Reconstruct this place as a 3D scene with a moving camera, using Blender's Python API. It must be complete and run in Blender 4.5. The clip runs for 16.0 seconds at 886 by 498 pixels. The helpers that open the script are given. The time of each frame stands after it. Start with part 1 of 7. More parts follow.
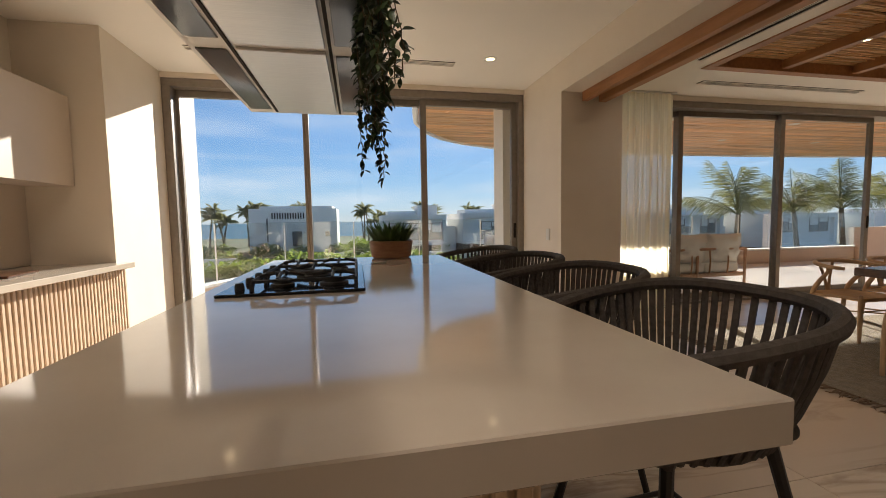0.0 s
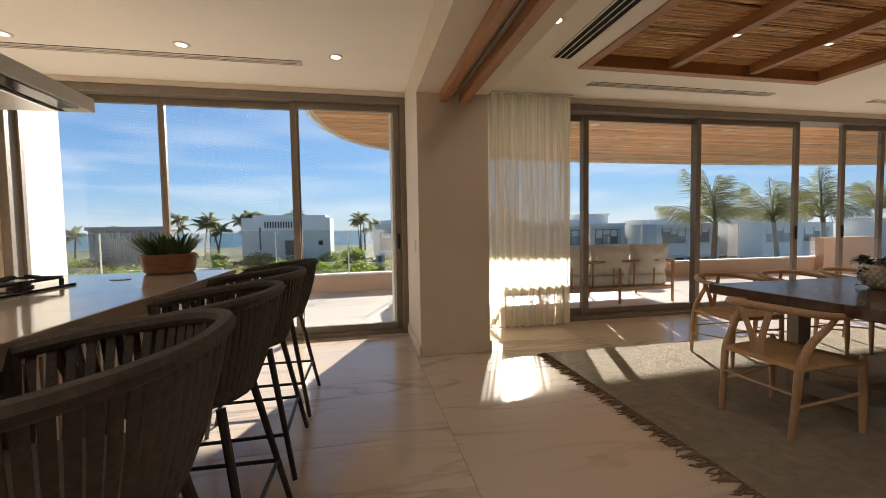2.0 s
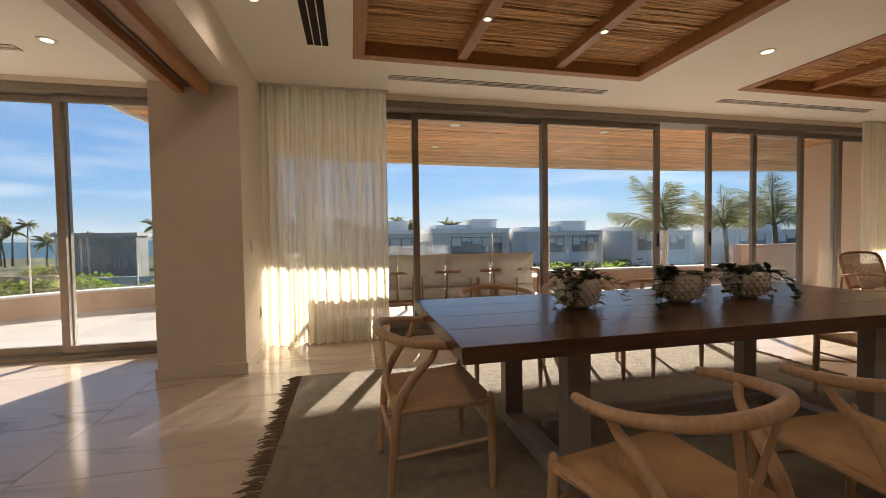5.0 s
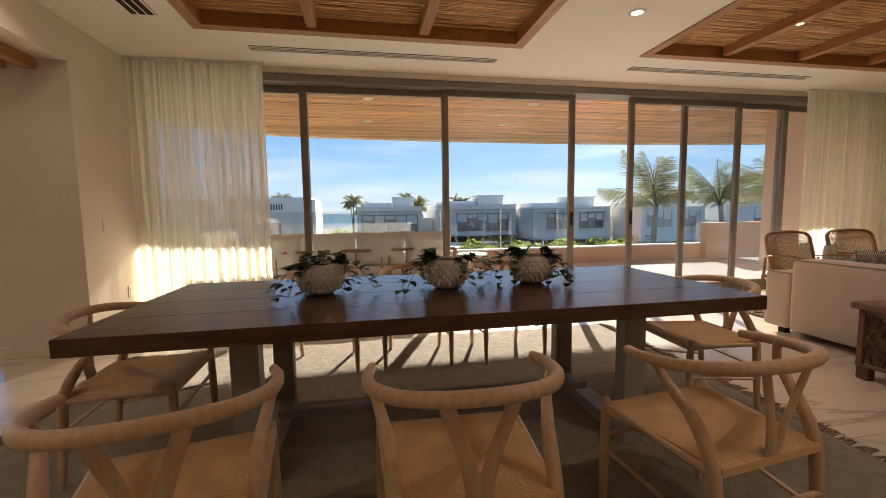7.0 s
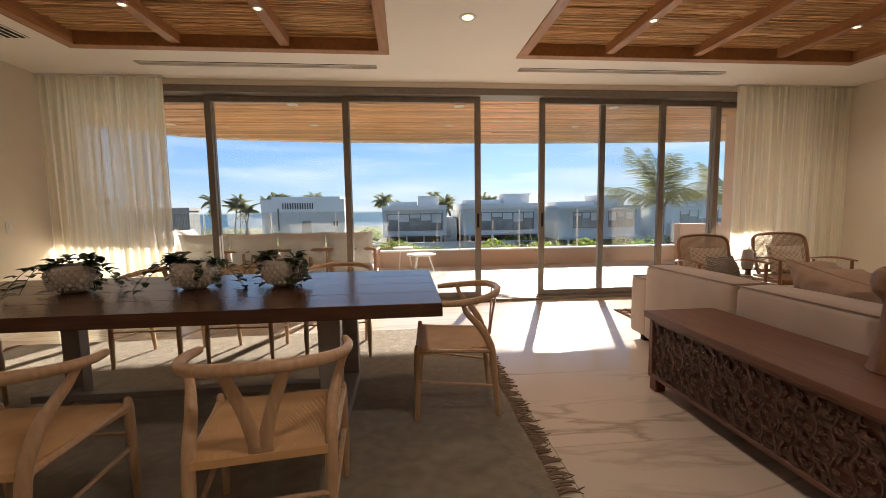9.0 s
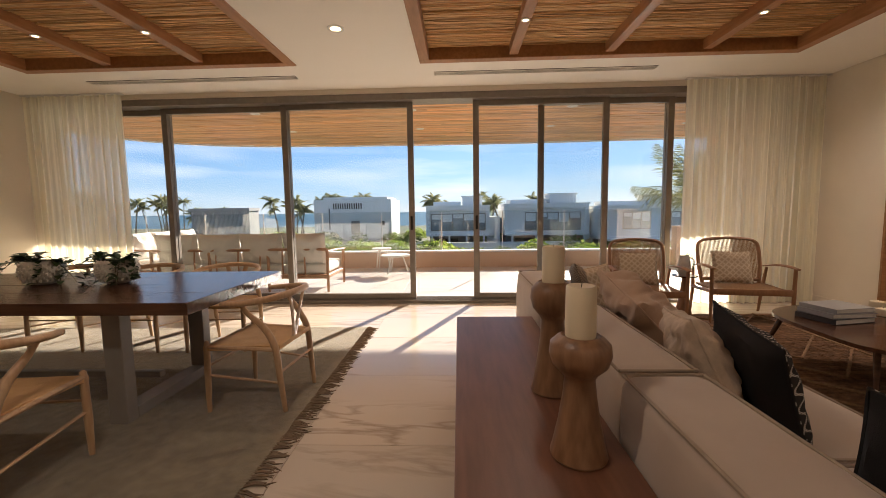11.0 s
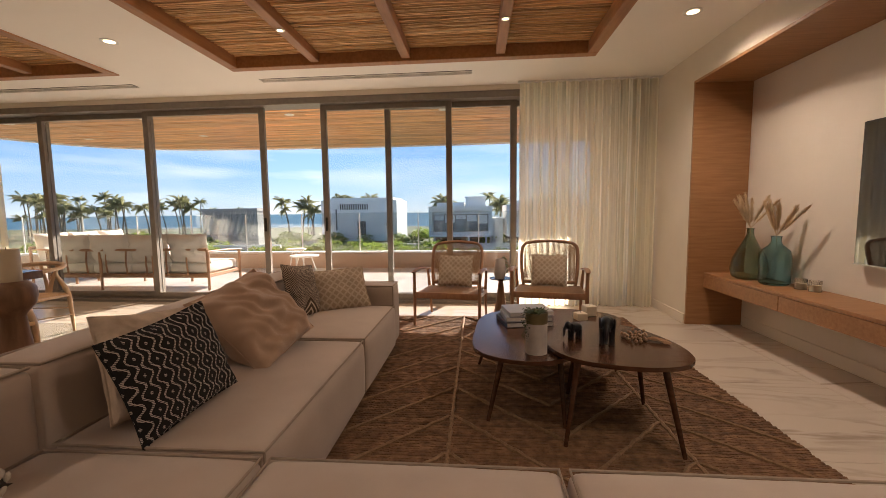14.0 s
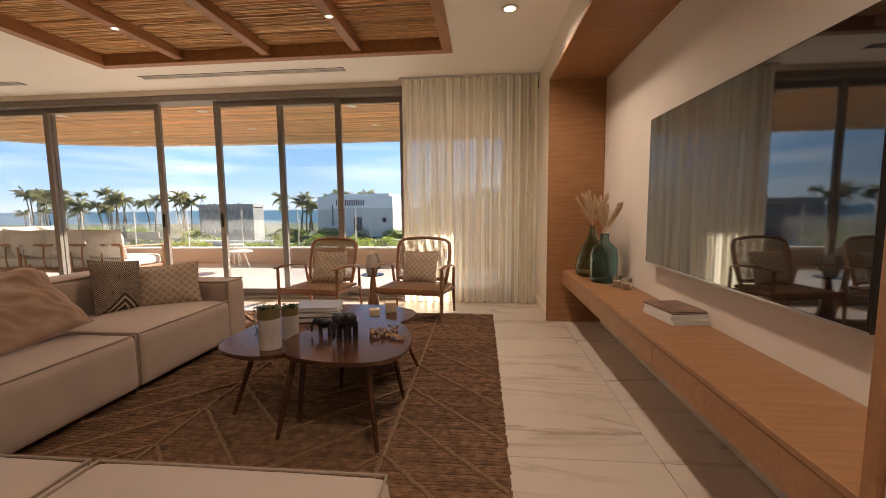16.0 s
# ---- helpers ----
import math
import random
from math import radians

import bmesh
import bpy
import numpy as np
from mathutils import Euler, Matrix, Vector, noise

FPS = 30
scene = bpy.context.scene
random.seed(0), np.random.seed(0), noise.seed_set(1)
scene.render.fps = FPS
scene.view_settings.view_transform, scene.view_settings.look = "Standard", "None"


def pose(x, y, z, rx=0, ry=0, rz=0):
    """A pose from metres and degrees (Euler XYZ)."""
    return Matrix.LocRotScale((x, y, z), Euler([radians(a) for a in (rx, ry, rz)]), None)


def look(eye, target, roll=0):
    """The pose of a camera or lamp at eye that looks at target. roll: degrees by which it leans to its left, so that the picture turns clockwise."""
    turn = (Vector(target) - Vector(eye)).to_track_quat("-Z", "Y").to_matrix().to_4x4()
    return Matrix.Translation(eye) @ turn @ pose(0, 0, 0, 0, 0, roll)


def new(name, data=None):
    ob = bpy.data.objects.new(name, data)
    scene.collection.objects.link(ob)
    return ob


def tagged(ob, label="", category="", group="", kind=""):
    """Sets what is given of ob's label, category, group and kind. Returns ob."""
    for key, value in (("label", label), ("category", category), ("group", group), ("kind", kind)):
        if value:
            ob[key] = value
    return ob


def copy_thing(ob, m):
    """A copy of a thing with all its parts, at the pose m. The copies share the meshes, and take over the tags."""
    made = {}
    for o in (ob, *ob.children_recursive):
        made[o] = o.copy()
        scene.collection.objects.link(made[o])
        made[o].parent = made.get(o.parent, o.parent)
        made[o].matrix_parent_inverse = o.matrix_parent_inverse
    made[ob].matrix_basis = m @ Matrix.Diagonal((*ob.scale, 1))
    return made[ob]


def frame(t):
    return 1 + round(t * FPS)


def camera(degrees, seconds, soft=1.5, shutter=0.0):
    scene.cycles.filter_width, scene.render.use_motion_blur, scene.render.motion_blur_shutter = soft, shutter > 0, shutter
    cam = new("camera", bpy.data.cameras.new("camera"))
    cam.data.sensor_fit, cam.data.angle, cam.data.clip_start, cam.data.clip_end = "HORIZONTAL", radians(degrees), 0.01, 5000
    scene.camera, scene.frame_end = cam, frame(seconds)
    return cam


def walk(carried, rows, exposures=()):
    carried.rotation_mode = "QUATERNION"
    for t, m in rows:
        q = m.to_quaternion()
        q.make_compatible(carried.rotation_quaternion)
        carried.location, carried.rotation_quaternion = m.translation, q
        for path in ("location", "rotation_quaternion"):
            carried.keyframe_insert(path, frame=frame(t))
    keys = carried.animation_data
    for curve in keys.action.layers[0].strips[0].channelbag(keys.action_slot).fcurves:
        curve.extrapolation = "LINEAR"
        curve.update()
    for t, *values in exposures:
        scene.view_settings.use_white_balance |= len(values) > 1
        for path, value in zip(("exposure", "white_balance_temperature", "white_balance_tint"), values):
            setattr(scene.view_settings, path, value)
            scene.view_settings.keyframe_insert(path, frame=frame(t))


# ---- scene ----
cam = camera(95.0, 16.0, soft=0.8)
METRES, EYE, TILT, LEAN, TURN = 12.0, 1.19, 0.0, 0.0, -11.9
ROWS = [
    (0.0, 0.0, 0.0, 0.0, -0.07, -4.07, 0.99),
    (0.5, 0.0276, 0.0056, 0.0002, -0.0, -3.81, 0.97),
    (1.0, 0.0587, 0.0118, 0.0004, 0.15, -3.43, 0.94),
    (1.5, 0.0884, 0.0204, 0.0002, 0.29, -3.1, 0.97),
    (2.0, 0.1181, 0.0271, -0.0009, 0.25, -2.8, 0.94),
    (2.5, 0.1474, 0.0362, -0.0014, 0.1, -2.49, 0.92),
    (3.0, 0.1742, 0.0464, -0.0021, -0.16, -2.01, 0.92),
    (3.5, 0.2005, 0.0555, -0.0036, -0.54, -1.38, 0.94),
    (4.0, 0.2303, 0.059, -0.0037, -0.92, -0.87, 0.94),
    (6.5, 0.3788, 0.0686, -0.0025, 0.22, -4.72, 0.93),
    (7.0, 0.4101, 0.073, -0.0025, 1.36, -5.22, 0.85),
    (7.5, 0.4416, 0.0734, -0.0011, 2.57, -5.41, 0.88),
    (8.0, 0.4762, 0.076, -0.0011, 3.87, -5.42, 0.85),
    (8.5, 0.5124, 0.0761, -0.001, 5.19, -5.41, 0.84),
    (9.0, 0.5497, 0.0749, -0.0007, 6.46, -5.37, 0.83),
    (11.5, 0.7105, 0.0987, 0.0008, 15.25, -5.28, 0.82),
    (12.0, 0.7426, 0.1055, 0.0009, 15.72, -5.15, 0.77),
    (12.5, 0.7738, 0.1111, 0.0012, 15.96, -5.06, 0.72),
    (13.0, 0.8033, 0.1164, 0.0007, 16.13, -5.02, 0.71),
    (13.5, 0.8321, 0.125, 0.0001, 16.31, -5.08, 0.71),
    (14.0, 0.8609, 0.1327, 0.0001, 16.65, -5.19, 0.71),
    (14.5, 0.8893, 0.1431, -0.0004, 17.01, -5.39, 0.67),
    (15.0, 0.9195, 0.1513, -0.0011, 17.31, -5.58, 0.68),
    (15.5, 0.9497, 0.1618, -0.0009, 17.39, -5.71, 0.7),
    (16.0, 0.9798, 0.1664, -0.0007, 17.29, -5.73, 0.58),
]
walk(cam, [(t, pose(0, 0, EYE, TILT, LEAN, TURN) @ pose(METRES * x, METRES * y, METRES * z, 90 + pitch, roll, yaw)) for t, x, y, z, yaw, pitch, roll in ROWS],
     exposures=[(0.0, 1.42, 6350, 10), (1.5, 1.52, 6350, 10), (4.0, 1.5, 6450, 11), (6.5, 1.73, 6500, 13), (9.0, 1.76, 6400, 13), (12.5, 1.82, 6550, 14), (16.0, 2.0, 6500, 15)])

# ---- world, sun and lamps ----
SUN_DIR = Vector((0.37, 0.93, 0.405)).normalized()
SUN_EL = math.asin(SUN_DIR.z)
world = bpy.data.worlds.new("sky_world")
scene.world = world
world.use_nodes = True
wt = world.node_tree
wt.nodes.clear()
w_out = wt.nodes.new("ShaderNodeOutputWorld")
w_bg = wt.nodes.new("ShaderNodeBackground")
w_bg.inputs["Strength"].default_value = 0.047
sky = wt.nodes.new("ShaderNodeTexSky")
sky.sky_type = "NISHITA"
sky.sun_disc = False
sky.sun_elevation = SUN_EL
sky.sun_rotation = math.atan2(SUN_DIR.x, SUN_DIR.y)
sky.air_density = 1.0
sky.dust_density = 0.05
sky.ozone_density = 2.0
tc = wt.nodes.new("ShaderNodeTexCoord")
w_map = wt.nodes.new("ShaderNodeMapping")
w_map.inputs["Scale"].default_value = (2.2, 2.2, 16.0)
w_noise = wt.nodes.new("ShaderNodeTexNoise")
w_noise.inputs["Scale"].default_value = 1.6
w_noise.inputs["Detail"].default_value = 7
w_ramp = wt.nodes.new("ShaderNodeValToRGB")
w_ramp.color_ramp.elements[0].position = 0.46
w_ramp.color_ramp.elements[1].position = 0.72
w_sep = wt.nodes.new("ShaderNodeSeparateXYZ")
w_fade = wt.nodes.new("ShaderNodeMapRange")
w_fade.inputs["From Min"].default_value = 0.0
w_fade.inputs["From Max"].default_value = 0.3
w_fade.inputs["To Min"].default_value = 0.85
w_fade.inputs["To Max"].default_value = 0.1
w_mul = wt.nodes.new("ShaderNodeMath")
w_mul.operation = "MULTIPLY"
w_mix = wt.nodes.new("ShaderNodeMixRGB")
w_mix.inputs["Color2"].default_value = (7.2, 7.7, 8.2, 1)
lk = wt.links.new
lk(tc.outputs["Generated"], w_map.inputs["Vector"])
lk(w_map.outputs["Vector"], w_noise.inputs["Vector"])
lk(w_noise.outputs["Fac"], w_ramp.inputs["Fac"])
lk(tc.outputs["Generated"], w_sep.inputs["Vector"])
lk(w_sep.outputs["Z"], w_fade.inputs["Value"])
lk(w_ramp.outputs["Color"], w_mul.inputs[0])
lk(w_fade.outputs["Result"], w_mul.inputs[1])
lk(w_mul.outputs["Value"], w_mix.inputs["Fac"])
w_haze = wt.nodes.new("ShaderNodeMapRange")
w_haze.interpolation_type = "SMOOTHSTEP"
w_haze.inputs["From Min"].default_value = -0.02
w_haze.inputs["From Max"].default_value = 0.6
w_haze.inputs["To Min"].default_value = 0.8
w_haze.inputs["To Max"].default_value = 0.0
w_hmix = wt.nodes.new("ShaderNodeMixRGB")
w_grad = wt.nodes.new("ShaderNodeValToRGB")
w_grad.color_ramp.elements[0].position = 0.0
w_grad.color_ramp.elements[0].color = (0.53, 0.68, 0.83, 1)
w_grad.color_ramp.elements[1].position = 0.5
w_grad.color_ramp.elements[1].color = (0.10, 0.27, 0.66, 1)
for pos, colour in ((0.035, (0.42, 0.62, 0.86)), (0.09, (0.27, 0.51, 0.86)), (0.18, (0.17, 0.40, 0.82))):
    e = w_grad.color_ramp.elements.new(pos)
    e.color = (*colour, 1)
w_scale = wt.nodes.new("ShaderNodeMixRGB")
w_scale.blend_type = "MULTIPLY"
w_scale.inputs["Fac"].default_value = 1.0
w_scale.inputs["Color2"].default_value = (7.9, 7.9, 7.9, 1)
lk(w_sep.outputs["Z"], w_grad.inputs["Fac"])
lk(w_grad.outputs["Color"], w_scale.inputs["Color1"])
lk(w_scale.outputs["Color"], w_hmix.inputs["Color2"])
lk(w_sep.outputs["Z"], w_haze.inputs["Value"])
lk(w_haze.outputs["Result"], w_hmix.inputs["Fac"])
lk(sky.outputs["Color"], w_hmix.inputs["Color1"])
lk(w_hmix.outputs["Color"], w_mix.inputs["Color1"])
lk(w_mix.outputs["Color"], w_bg.inputs["Color"])
lk(w_bg.outputs["Background"], w_out.inputs["Surface"])

sun_data = bpy.data.lights.new("sun", "SUN")
sun_data.energy = 4.7
sun_data.angle = radians(0.6)
sun_data.color = (1.0, 0.9, 0.76)
sun = new("sun", sun_data)
sun.matrix_world = look(tuple(SUN_DIR * 60), (0, 0, 0))

SPOT_WATTS = 18.0


def spot_lamp(x, y, z, watts=SPOT_WATTS):
    d = bpy.data.lights.new("downlight_lamp", "SPOT")
    d.energy = watts
    d.spot_size = radians(150)
    d.spot_blend = 0.9
    d.shadow_soft_size = 0.06
    d.color = (1.0, 0.83, 0.67)
    o = new("downlight_lamp", d)
    o.matrix_world = pose(x, y, z)
    return o


# ---- materials ----
def mat(name, c1, c2=None, scale=8.0, rough=0.5, bump=0.0, stretch=(1, 1, 1), metal=0.0, fine=0.0, fine_scale=200.0,
        rough_var=0.0, spec=0.5, transmission=0.0, sheen=0.0, detail=5.0, rand=0.0, island=0.0, emit=0.0, coat=0.0, contrast=(0.3, 0.7)):
    m = bpy.data.materials.new(name)
    m.use_nodes = True
    nt = m.node_tree
    b = nt.nodes["Principled BSDF"]
    link = nt.links.new
    c2 = c2 or tuple(v * 0.85 for v in c1)
    co = nt.nodes.new("ShaderNodeTexCoord")
    mp = nt.nodes.new("ShaderNodeMapping")
    mp.inputs["Scale"].default_value = stretch
    link(co.outputs["Object"], mp.inputs["Vector"])
    vec = mp.outputs["Vector"]
    if rand:
        oi = nt.nodes.new("ShaderNodeObjectInfo")
        mu = nt.nodes.new("ShaderNodeMath")
        mu.operation = "MULTIPLY"
        mu.inputs[1].default_value = 37.0
        link(oi.outputs["Random"], mu.inputs[0])
        ad = nt.nodes.new("ShaderNodeVectorMath")
        ad.operation = "ADD"
        link(vec, ad.inputs[0])
        link(mu.outputs[0], ad.inputs[1])
        vec = ad.outputs[0]
    n1 = nt.nodes.new("ShaderNodeTexNoise")
    n1.inputs["Scale"].default_value = scale
    n1.inputs["Detail"].default_value = detail
    link(vec, n1.inputs["Vector"])
    rp = nt.nodes.new("ShaderNodeValToRGB")
    rp.color_ramp.elements[0].position = contrast[0]
    rp.color_ramp.elements[1].position = contrast[1]
    rp.color_ramp.elements[0].color = (*c2, 1)
    rp.color_ramp.elements[1].color = (*c1, 1)
    link(n1.outputs["Fac"], rp.inputs["Fac"])
    col = rp.outputs["Color"]
    if rand:
        hs = nt.nodes.new("ShaderNodeHueSaturation")
        mr = nt.nodes.new("ShaderNodeMapRange")
        mr.inputs["To Min"].default_value = 1 - rand
        mr.inputs["To Max"].default_value = 1 + rand
        link(oi.outputs["Random"], mr.inputs["Value"])
        link(mr.outputs["Result"], hs.inputs["Value"])
        link(col, hs.inputs["Color"])
        col = hs.outputs["Color"]
    if island:
        ge = nt.nodes.new("ShaderNodeNewGeometry")
        hs = nt.nodes.new("ShaderNodeHueSaturation")
        mr = nt.nodes.new("ShaderNodeMapRange")
        mr.inputs["To Min"].default_value = 1 - island
        mr.inputs["To Max"].default_value = 1 + island
        link(ge.outputs["Random Per Island"], mr.inputs["Value"])
        link(mr.outputs["Result"], hs.inputs["Value"])
        link(col, hs.inputs["Color"])
        col = hs.outputs["Color"]
    link(col, b.inputs["Base Color"])
    b.inputs["Roughness"].default_value = rough
    b.inputs["Metallic"].default_value = metal
    b.inputs["Specular IOR Level"].default_value = spec
    b.inputs["Transmission Weight"].default_value = transmission
    b.inputs["Sheen Weight"].default_value = sheen
    b.inputs["Coat Weight"].default_value = coat
    if emit:
        b.inputs["Emission Color"].default_value = (*c1, 1)
        b.inputs["Emission Strength"].default_value = emit
    if rough_var:
        mr2 = nt.nodes.new("ShaderNodeMapRange")
        mr2.inputs["To Min"].default_value = max(0.02, rough - rough_var)
        mr2.inputs["To Max"].default_value = rough + rough_var
        link(n1.outputs["Fac"], mr2.inputs["Value"])
        link(mr2.outputs["Result"], b.inputs["Roughness"])
    if bump or fine:
        bp = nt.nodes.new("ShaderNodeBump")
        bp.inputs["Strength"].default_value = bump or 0.3
        bp.inputs["Distance"].default_value = 0.01
        h = n1.outputs["Fac"]
        if fine:
            n2 = nt.nodes.new("ShaderNodeTexNoise")
            n2.inputs["Scale"].default_value = fine_scale
            n2.inputs["Detail"].default_value = 3
            link(co.outputs["Object"], n2.inputs["Vector"])
            am = nt.nodes.new("ShaderNodeMath")
            am.operation = "MULTIPLY_ADD"
            am.inputs[1].default_value = fine
            link(n2.outputs["Fac"], am.inputs[0])
            link(h, am.inputs[2])
            h = am.outputs[0]
        link(h, bp.inputs["Height"])
        link(bp.outputs["Normal"], b.inputs["Normal"])
    return m


def math_node(nt, op, a, b=None, c=None):
    n = nt.nodes.new("ShaderNodeMath")
    n.operation = op
    for i, v in enumerate((a, b, c)):
        if v is None:
            continue
        if isinstance(v, (int, float)):
            n.inputs[i].default_value = v
        else:
            nt.links.new(v, n.inputs[i])
    return n.outputs[0]


def glass_mat(name, tint=(0.94, 0.96, 0.97), gloss=1.0):
    m = bpy.data.materials.new(name)
    m.use_nodes = True
    nt = m.node_tree
    nt.nodes.clear()
    o = nt.nodes.new("ShaderNodeOutputMaterial")
    t = nt.nodes.new("ShaderNodeBsdfTransparent")
    t.inputs["Color"].default_value = (*tint, 1)
    g = nt.nodes.new("ShaderNodeBsdfGlossy")
    g.inputs["Roughness"].default_value = 0.01
    f = nt.nodes.new("ShaderNodeLayerWeight")
    f.inputs["Blend"].default_value = 0.5
    x = nt.nodes.new("ShaderNodeMixShader")
    fac = math_node(nt, "POWER", f.outputs["Facing"], 5.0)
    fac = math_node(nt, "MULTIPLY_ADD", fac, 0.9 * gloss, 0.035 * gloss)
    nt.links.new(fac, x.inputs[0])
    nt.links.new(t.outputs[0], x.inputs[1])
    nt.links.new(g.outputs[0], x.inputs[2])
    nt.links.new(x.outputs[0], o.inputs["Surface"])
    return m


def sheer_mat(name, colour, open_part=0.35):
    m = bpy.data.materials.new(name)
    m.use_nodes = True
    nt = m.node_tree
    nt.nodes.clear()
    o = nt.nodes.new("ShaderNodeOutputMaterial")
    t = nt.nodes.new("ShaderNodeBsdfTransparent")
    tl = nt.nodes.new("ShaderNodeBsdfTranslucent")
    df = nt.nodes.new("ShaderNodeBsdfDiffuse")
    co = nt.nodes.new("ShaderNodeTexCoord")
    ns = nt.nodes.new("ShaderNodeTexNoise")
    ns.inputs["Scale"].default_value = 260
    nt.links.new(co.outputs["Object"], ns.inputs["Vector"])
    for s in (tl, df):
        s.inputs["Color"].default_value = (*colour, 1)
    a = nt.nodes.new("ShaderNodeMixShader")
    a.inputs[0].default_value = 0.3
    nt.links.new(tl.outputs[0], a.inputs[1])
    nt.links.new(df.outputs[0], a.inputs[2])
    b = nt.nodes.new("ShaderNodeMixShader")
    sc = nt.nodes.new("ShaderNodeMapping")
    sc.inputs["Scale"].default_value = (38.0, 0.0, 0.25)
    nt.links.new(co.outputs["Object"], sc.inputs["Vector"])
    st = nt.nodes.new("ShaderNodeTexNoise")
    st.inputs["Scale"].default_value = 1.0
    st.inputs["Detail"].default_value = 4
    nt.links.new(sc.outputs["Vector"], st.inputs["Vector"])
    rows_ = nt.nodes.new("ShaderNodeMapRange")
    rows_.inputs["From Min"].default_value = 0.36
    rows_.inputs["From Max"].default_value = 0.64
    rows_.inputs["To Min"].default_value = open_part - 0.10
    rows_.inputs["To Max"].default_value = open_part + 0.14
    nt.links.new(st.outputs["Fac"], rows_.inputs["Value"])
    fac = math_node(nt, "MULTIPLY_ADD", ns.outputs["Fac"], 0.08, rows_.outputs["Result"])
    nt.links.new(fac, b.inputs[0])
    nt.links.new(a.outputs[0], b.inputs[1])
    nt.links.new(t.outputs[0], b.inputs[2])
    nt.links.new(b.outputs[0], o.inputs["Surface"])
    return m


def marble_mat(name, base, vein, rough):
    m = mat(name, base, tuple(v * 0.93 for v in base), 0.9, rough, rand=0.03, rough_var=0.04, detail=6)
    nt = m.node_tree
    b = nt.nodes["Principled BSDF"]
    link = nt.links.new
    co = nt.nodes.new("ShaderNodeTexCoord")
    oi = nt.nodes.new("ShaderNodeObjectInfo")
    mp = nt.nodes.new("ShaderNodeMapping")
    mp.inputs["Scale"].default_value = (0.55, 2.6, 1)
    mp.inputs["Rotation"].default_value = (0, 0, 0.22)
    link(co.outputs["Object"], mp.inputs["Vector"])
    mu = math_node(nt, "MULTIPLY", oi.outputs["Random"], 53.0)
    ad = nt.nodes.new("ShaderNodeVectorMath")
    ad.operation = "ADD"
    link(mp.outputs["Vector"], ad.inputs[0])
    link(mu, ad.inputs[1])
    n = nt.nodes.new("ShaderNodeTexNoise")
    n.inputs["Scale"].default_value = 1.5
    n.inputs["Detail"].default_value = 8
    n.inputs["Distortion"].default_value = 0.7
    link(ad.outputs[0], n.inputs["Vector"])
    d = math_node(nt, "SUBTRACT", n.outputs["Fac"], 0.5)
    d = math_node(nt, "ABSOLUTE", d)
    mr = nt.nodes.new("ShaderNodeMapRange")
    mr.inputs["From Max"].default_value = 0.045
    mr.inputs["To Min"].default_value = 0.6
    mr.inputs["To Max"].default_value = 0.0
    link(d, mr.inputs["Value"])
    n3 = nt.nodes.new("ShaderNodeTexNoise")
    n3.inputs["Scale"].default_value = 0.8
    link(ad.outputs[0], n3.inputs["Vector"])
    msk = nt.nodes.new("ShaderNodeMapRange")
    msk.inputs["From Min"].default_value = 0.38
    msk.inputs["From Max"].default_value = 0.62
    link(n3.outputs["Fac"], msk.inputs["Value"])
    fac = math_node(nt, "MULTIPLY", mr.outputs["Result"], msk.outputs["Result"])
    mx = nt.nodes.new("ShaderNodeMixRGB")
    mx.inputs["Color2"].default_value = (*vein, 1)
    src = b.inputs["Base Color"].links[0].from_socket
    link(fac, mx.inputs["Fac"])
    link(src, mx.inputs["Color1"])
    link(mx.outputs["Color"], b.inputs["Base Color"])
    return m


def leafy(name, c1, c2, through_colour, share=0.45):
    m = mat(name, c1, c2, 3, 0.75, rand=0.2)
    nt = m.node_tree
    out = [n for n in nt.nodes if n.type == "OUTPUT_MATERIAL"][0]
    t = nt.nodes.new("ShaderNodeBsdfTranslucent")
    t.inputs["Color"].default_value = (*through_colour, 1)
    x = nt.nodes.new("ShaderNodeMixShader")
    x.inputs[0].default_value = share
    nt.links.new(nt.nodes["Principled BSDF"].outputs[0], x.inputs[1])
    nt.links.new(t.outputs[0], x.inputs[2])
    nt.links.new(x.outputs[0], out.inputs["Surface"])
    return m


WALL = mat("warm_plaster", (0.77, 0.69, 0.585), (0.735, 0.655, 0.55), 3, 0.75, fine=0.15, bump=0.08)
CEIL = mat("ceiling_paint", (0.92, 0.87, 0.79), (0.90, 0.85, 0.77), 2, 0.6, fine=0.1, bump=0.05)
FLOOR = marble_mat("polished_marble_tile", (0.61, 0.52, 0.425), (0.24, 0.17, 0.115), 0.16)
TERR = marble_mat("terrace_stone_tile", (0.68, 0.635, 0.58), (0.38, 0.35, 0.31), 0.35)
GROUT = mat("grout", (0.28, 0.25, 0.21), rough=0.9)
FRAME = mat("bronze_aluminium", (0.25, 0.215, 0.18), (0.21, 0.18, 0.15), 20, 0.38, metal=0.2, fine=0.1)
GLASS = glass_mat("window_glass")
RAILGLASS = glass_mat("rail_glass", (0.9, 0.93, 0.93), 2.2)
SHEER = sheer_mat("sheer_curtain_fabric", (0.97, 0.925, 0.77), 0.05)
WOOD = mat("honey_oak", (0.40, 0.20, 0.085), (0.30, 0.14, 0.055), 3.5, 0.42, 0.12, (1, 12, 12), fine=0.2)
BEAMWOOD = mat("red_cedar_beam", (0.44, 0.215, 0.095), (0.33, 0.15, 0.06), 4, 0.45, 0.15, (8, 1, 8), fine=0.2)
REED = mat("reed", (0.80, 0.52, 0.24), (0.50, 0.285, 0.12), 5, 0.6, 0.3, (1, 30, 30), island=0.35)
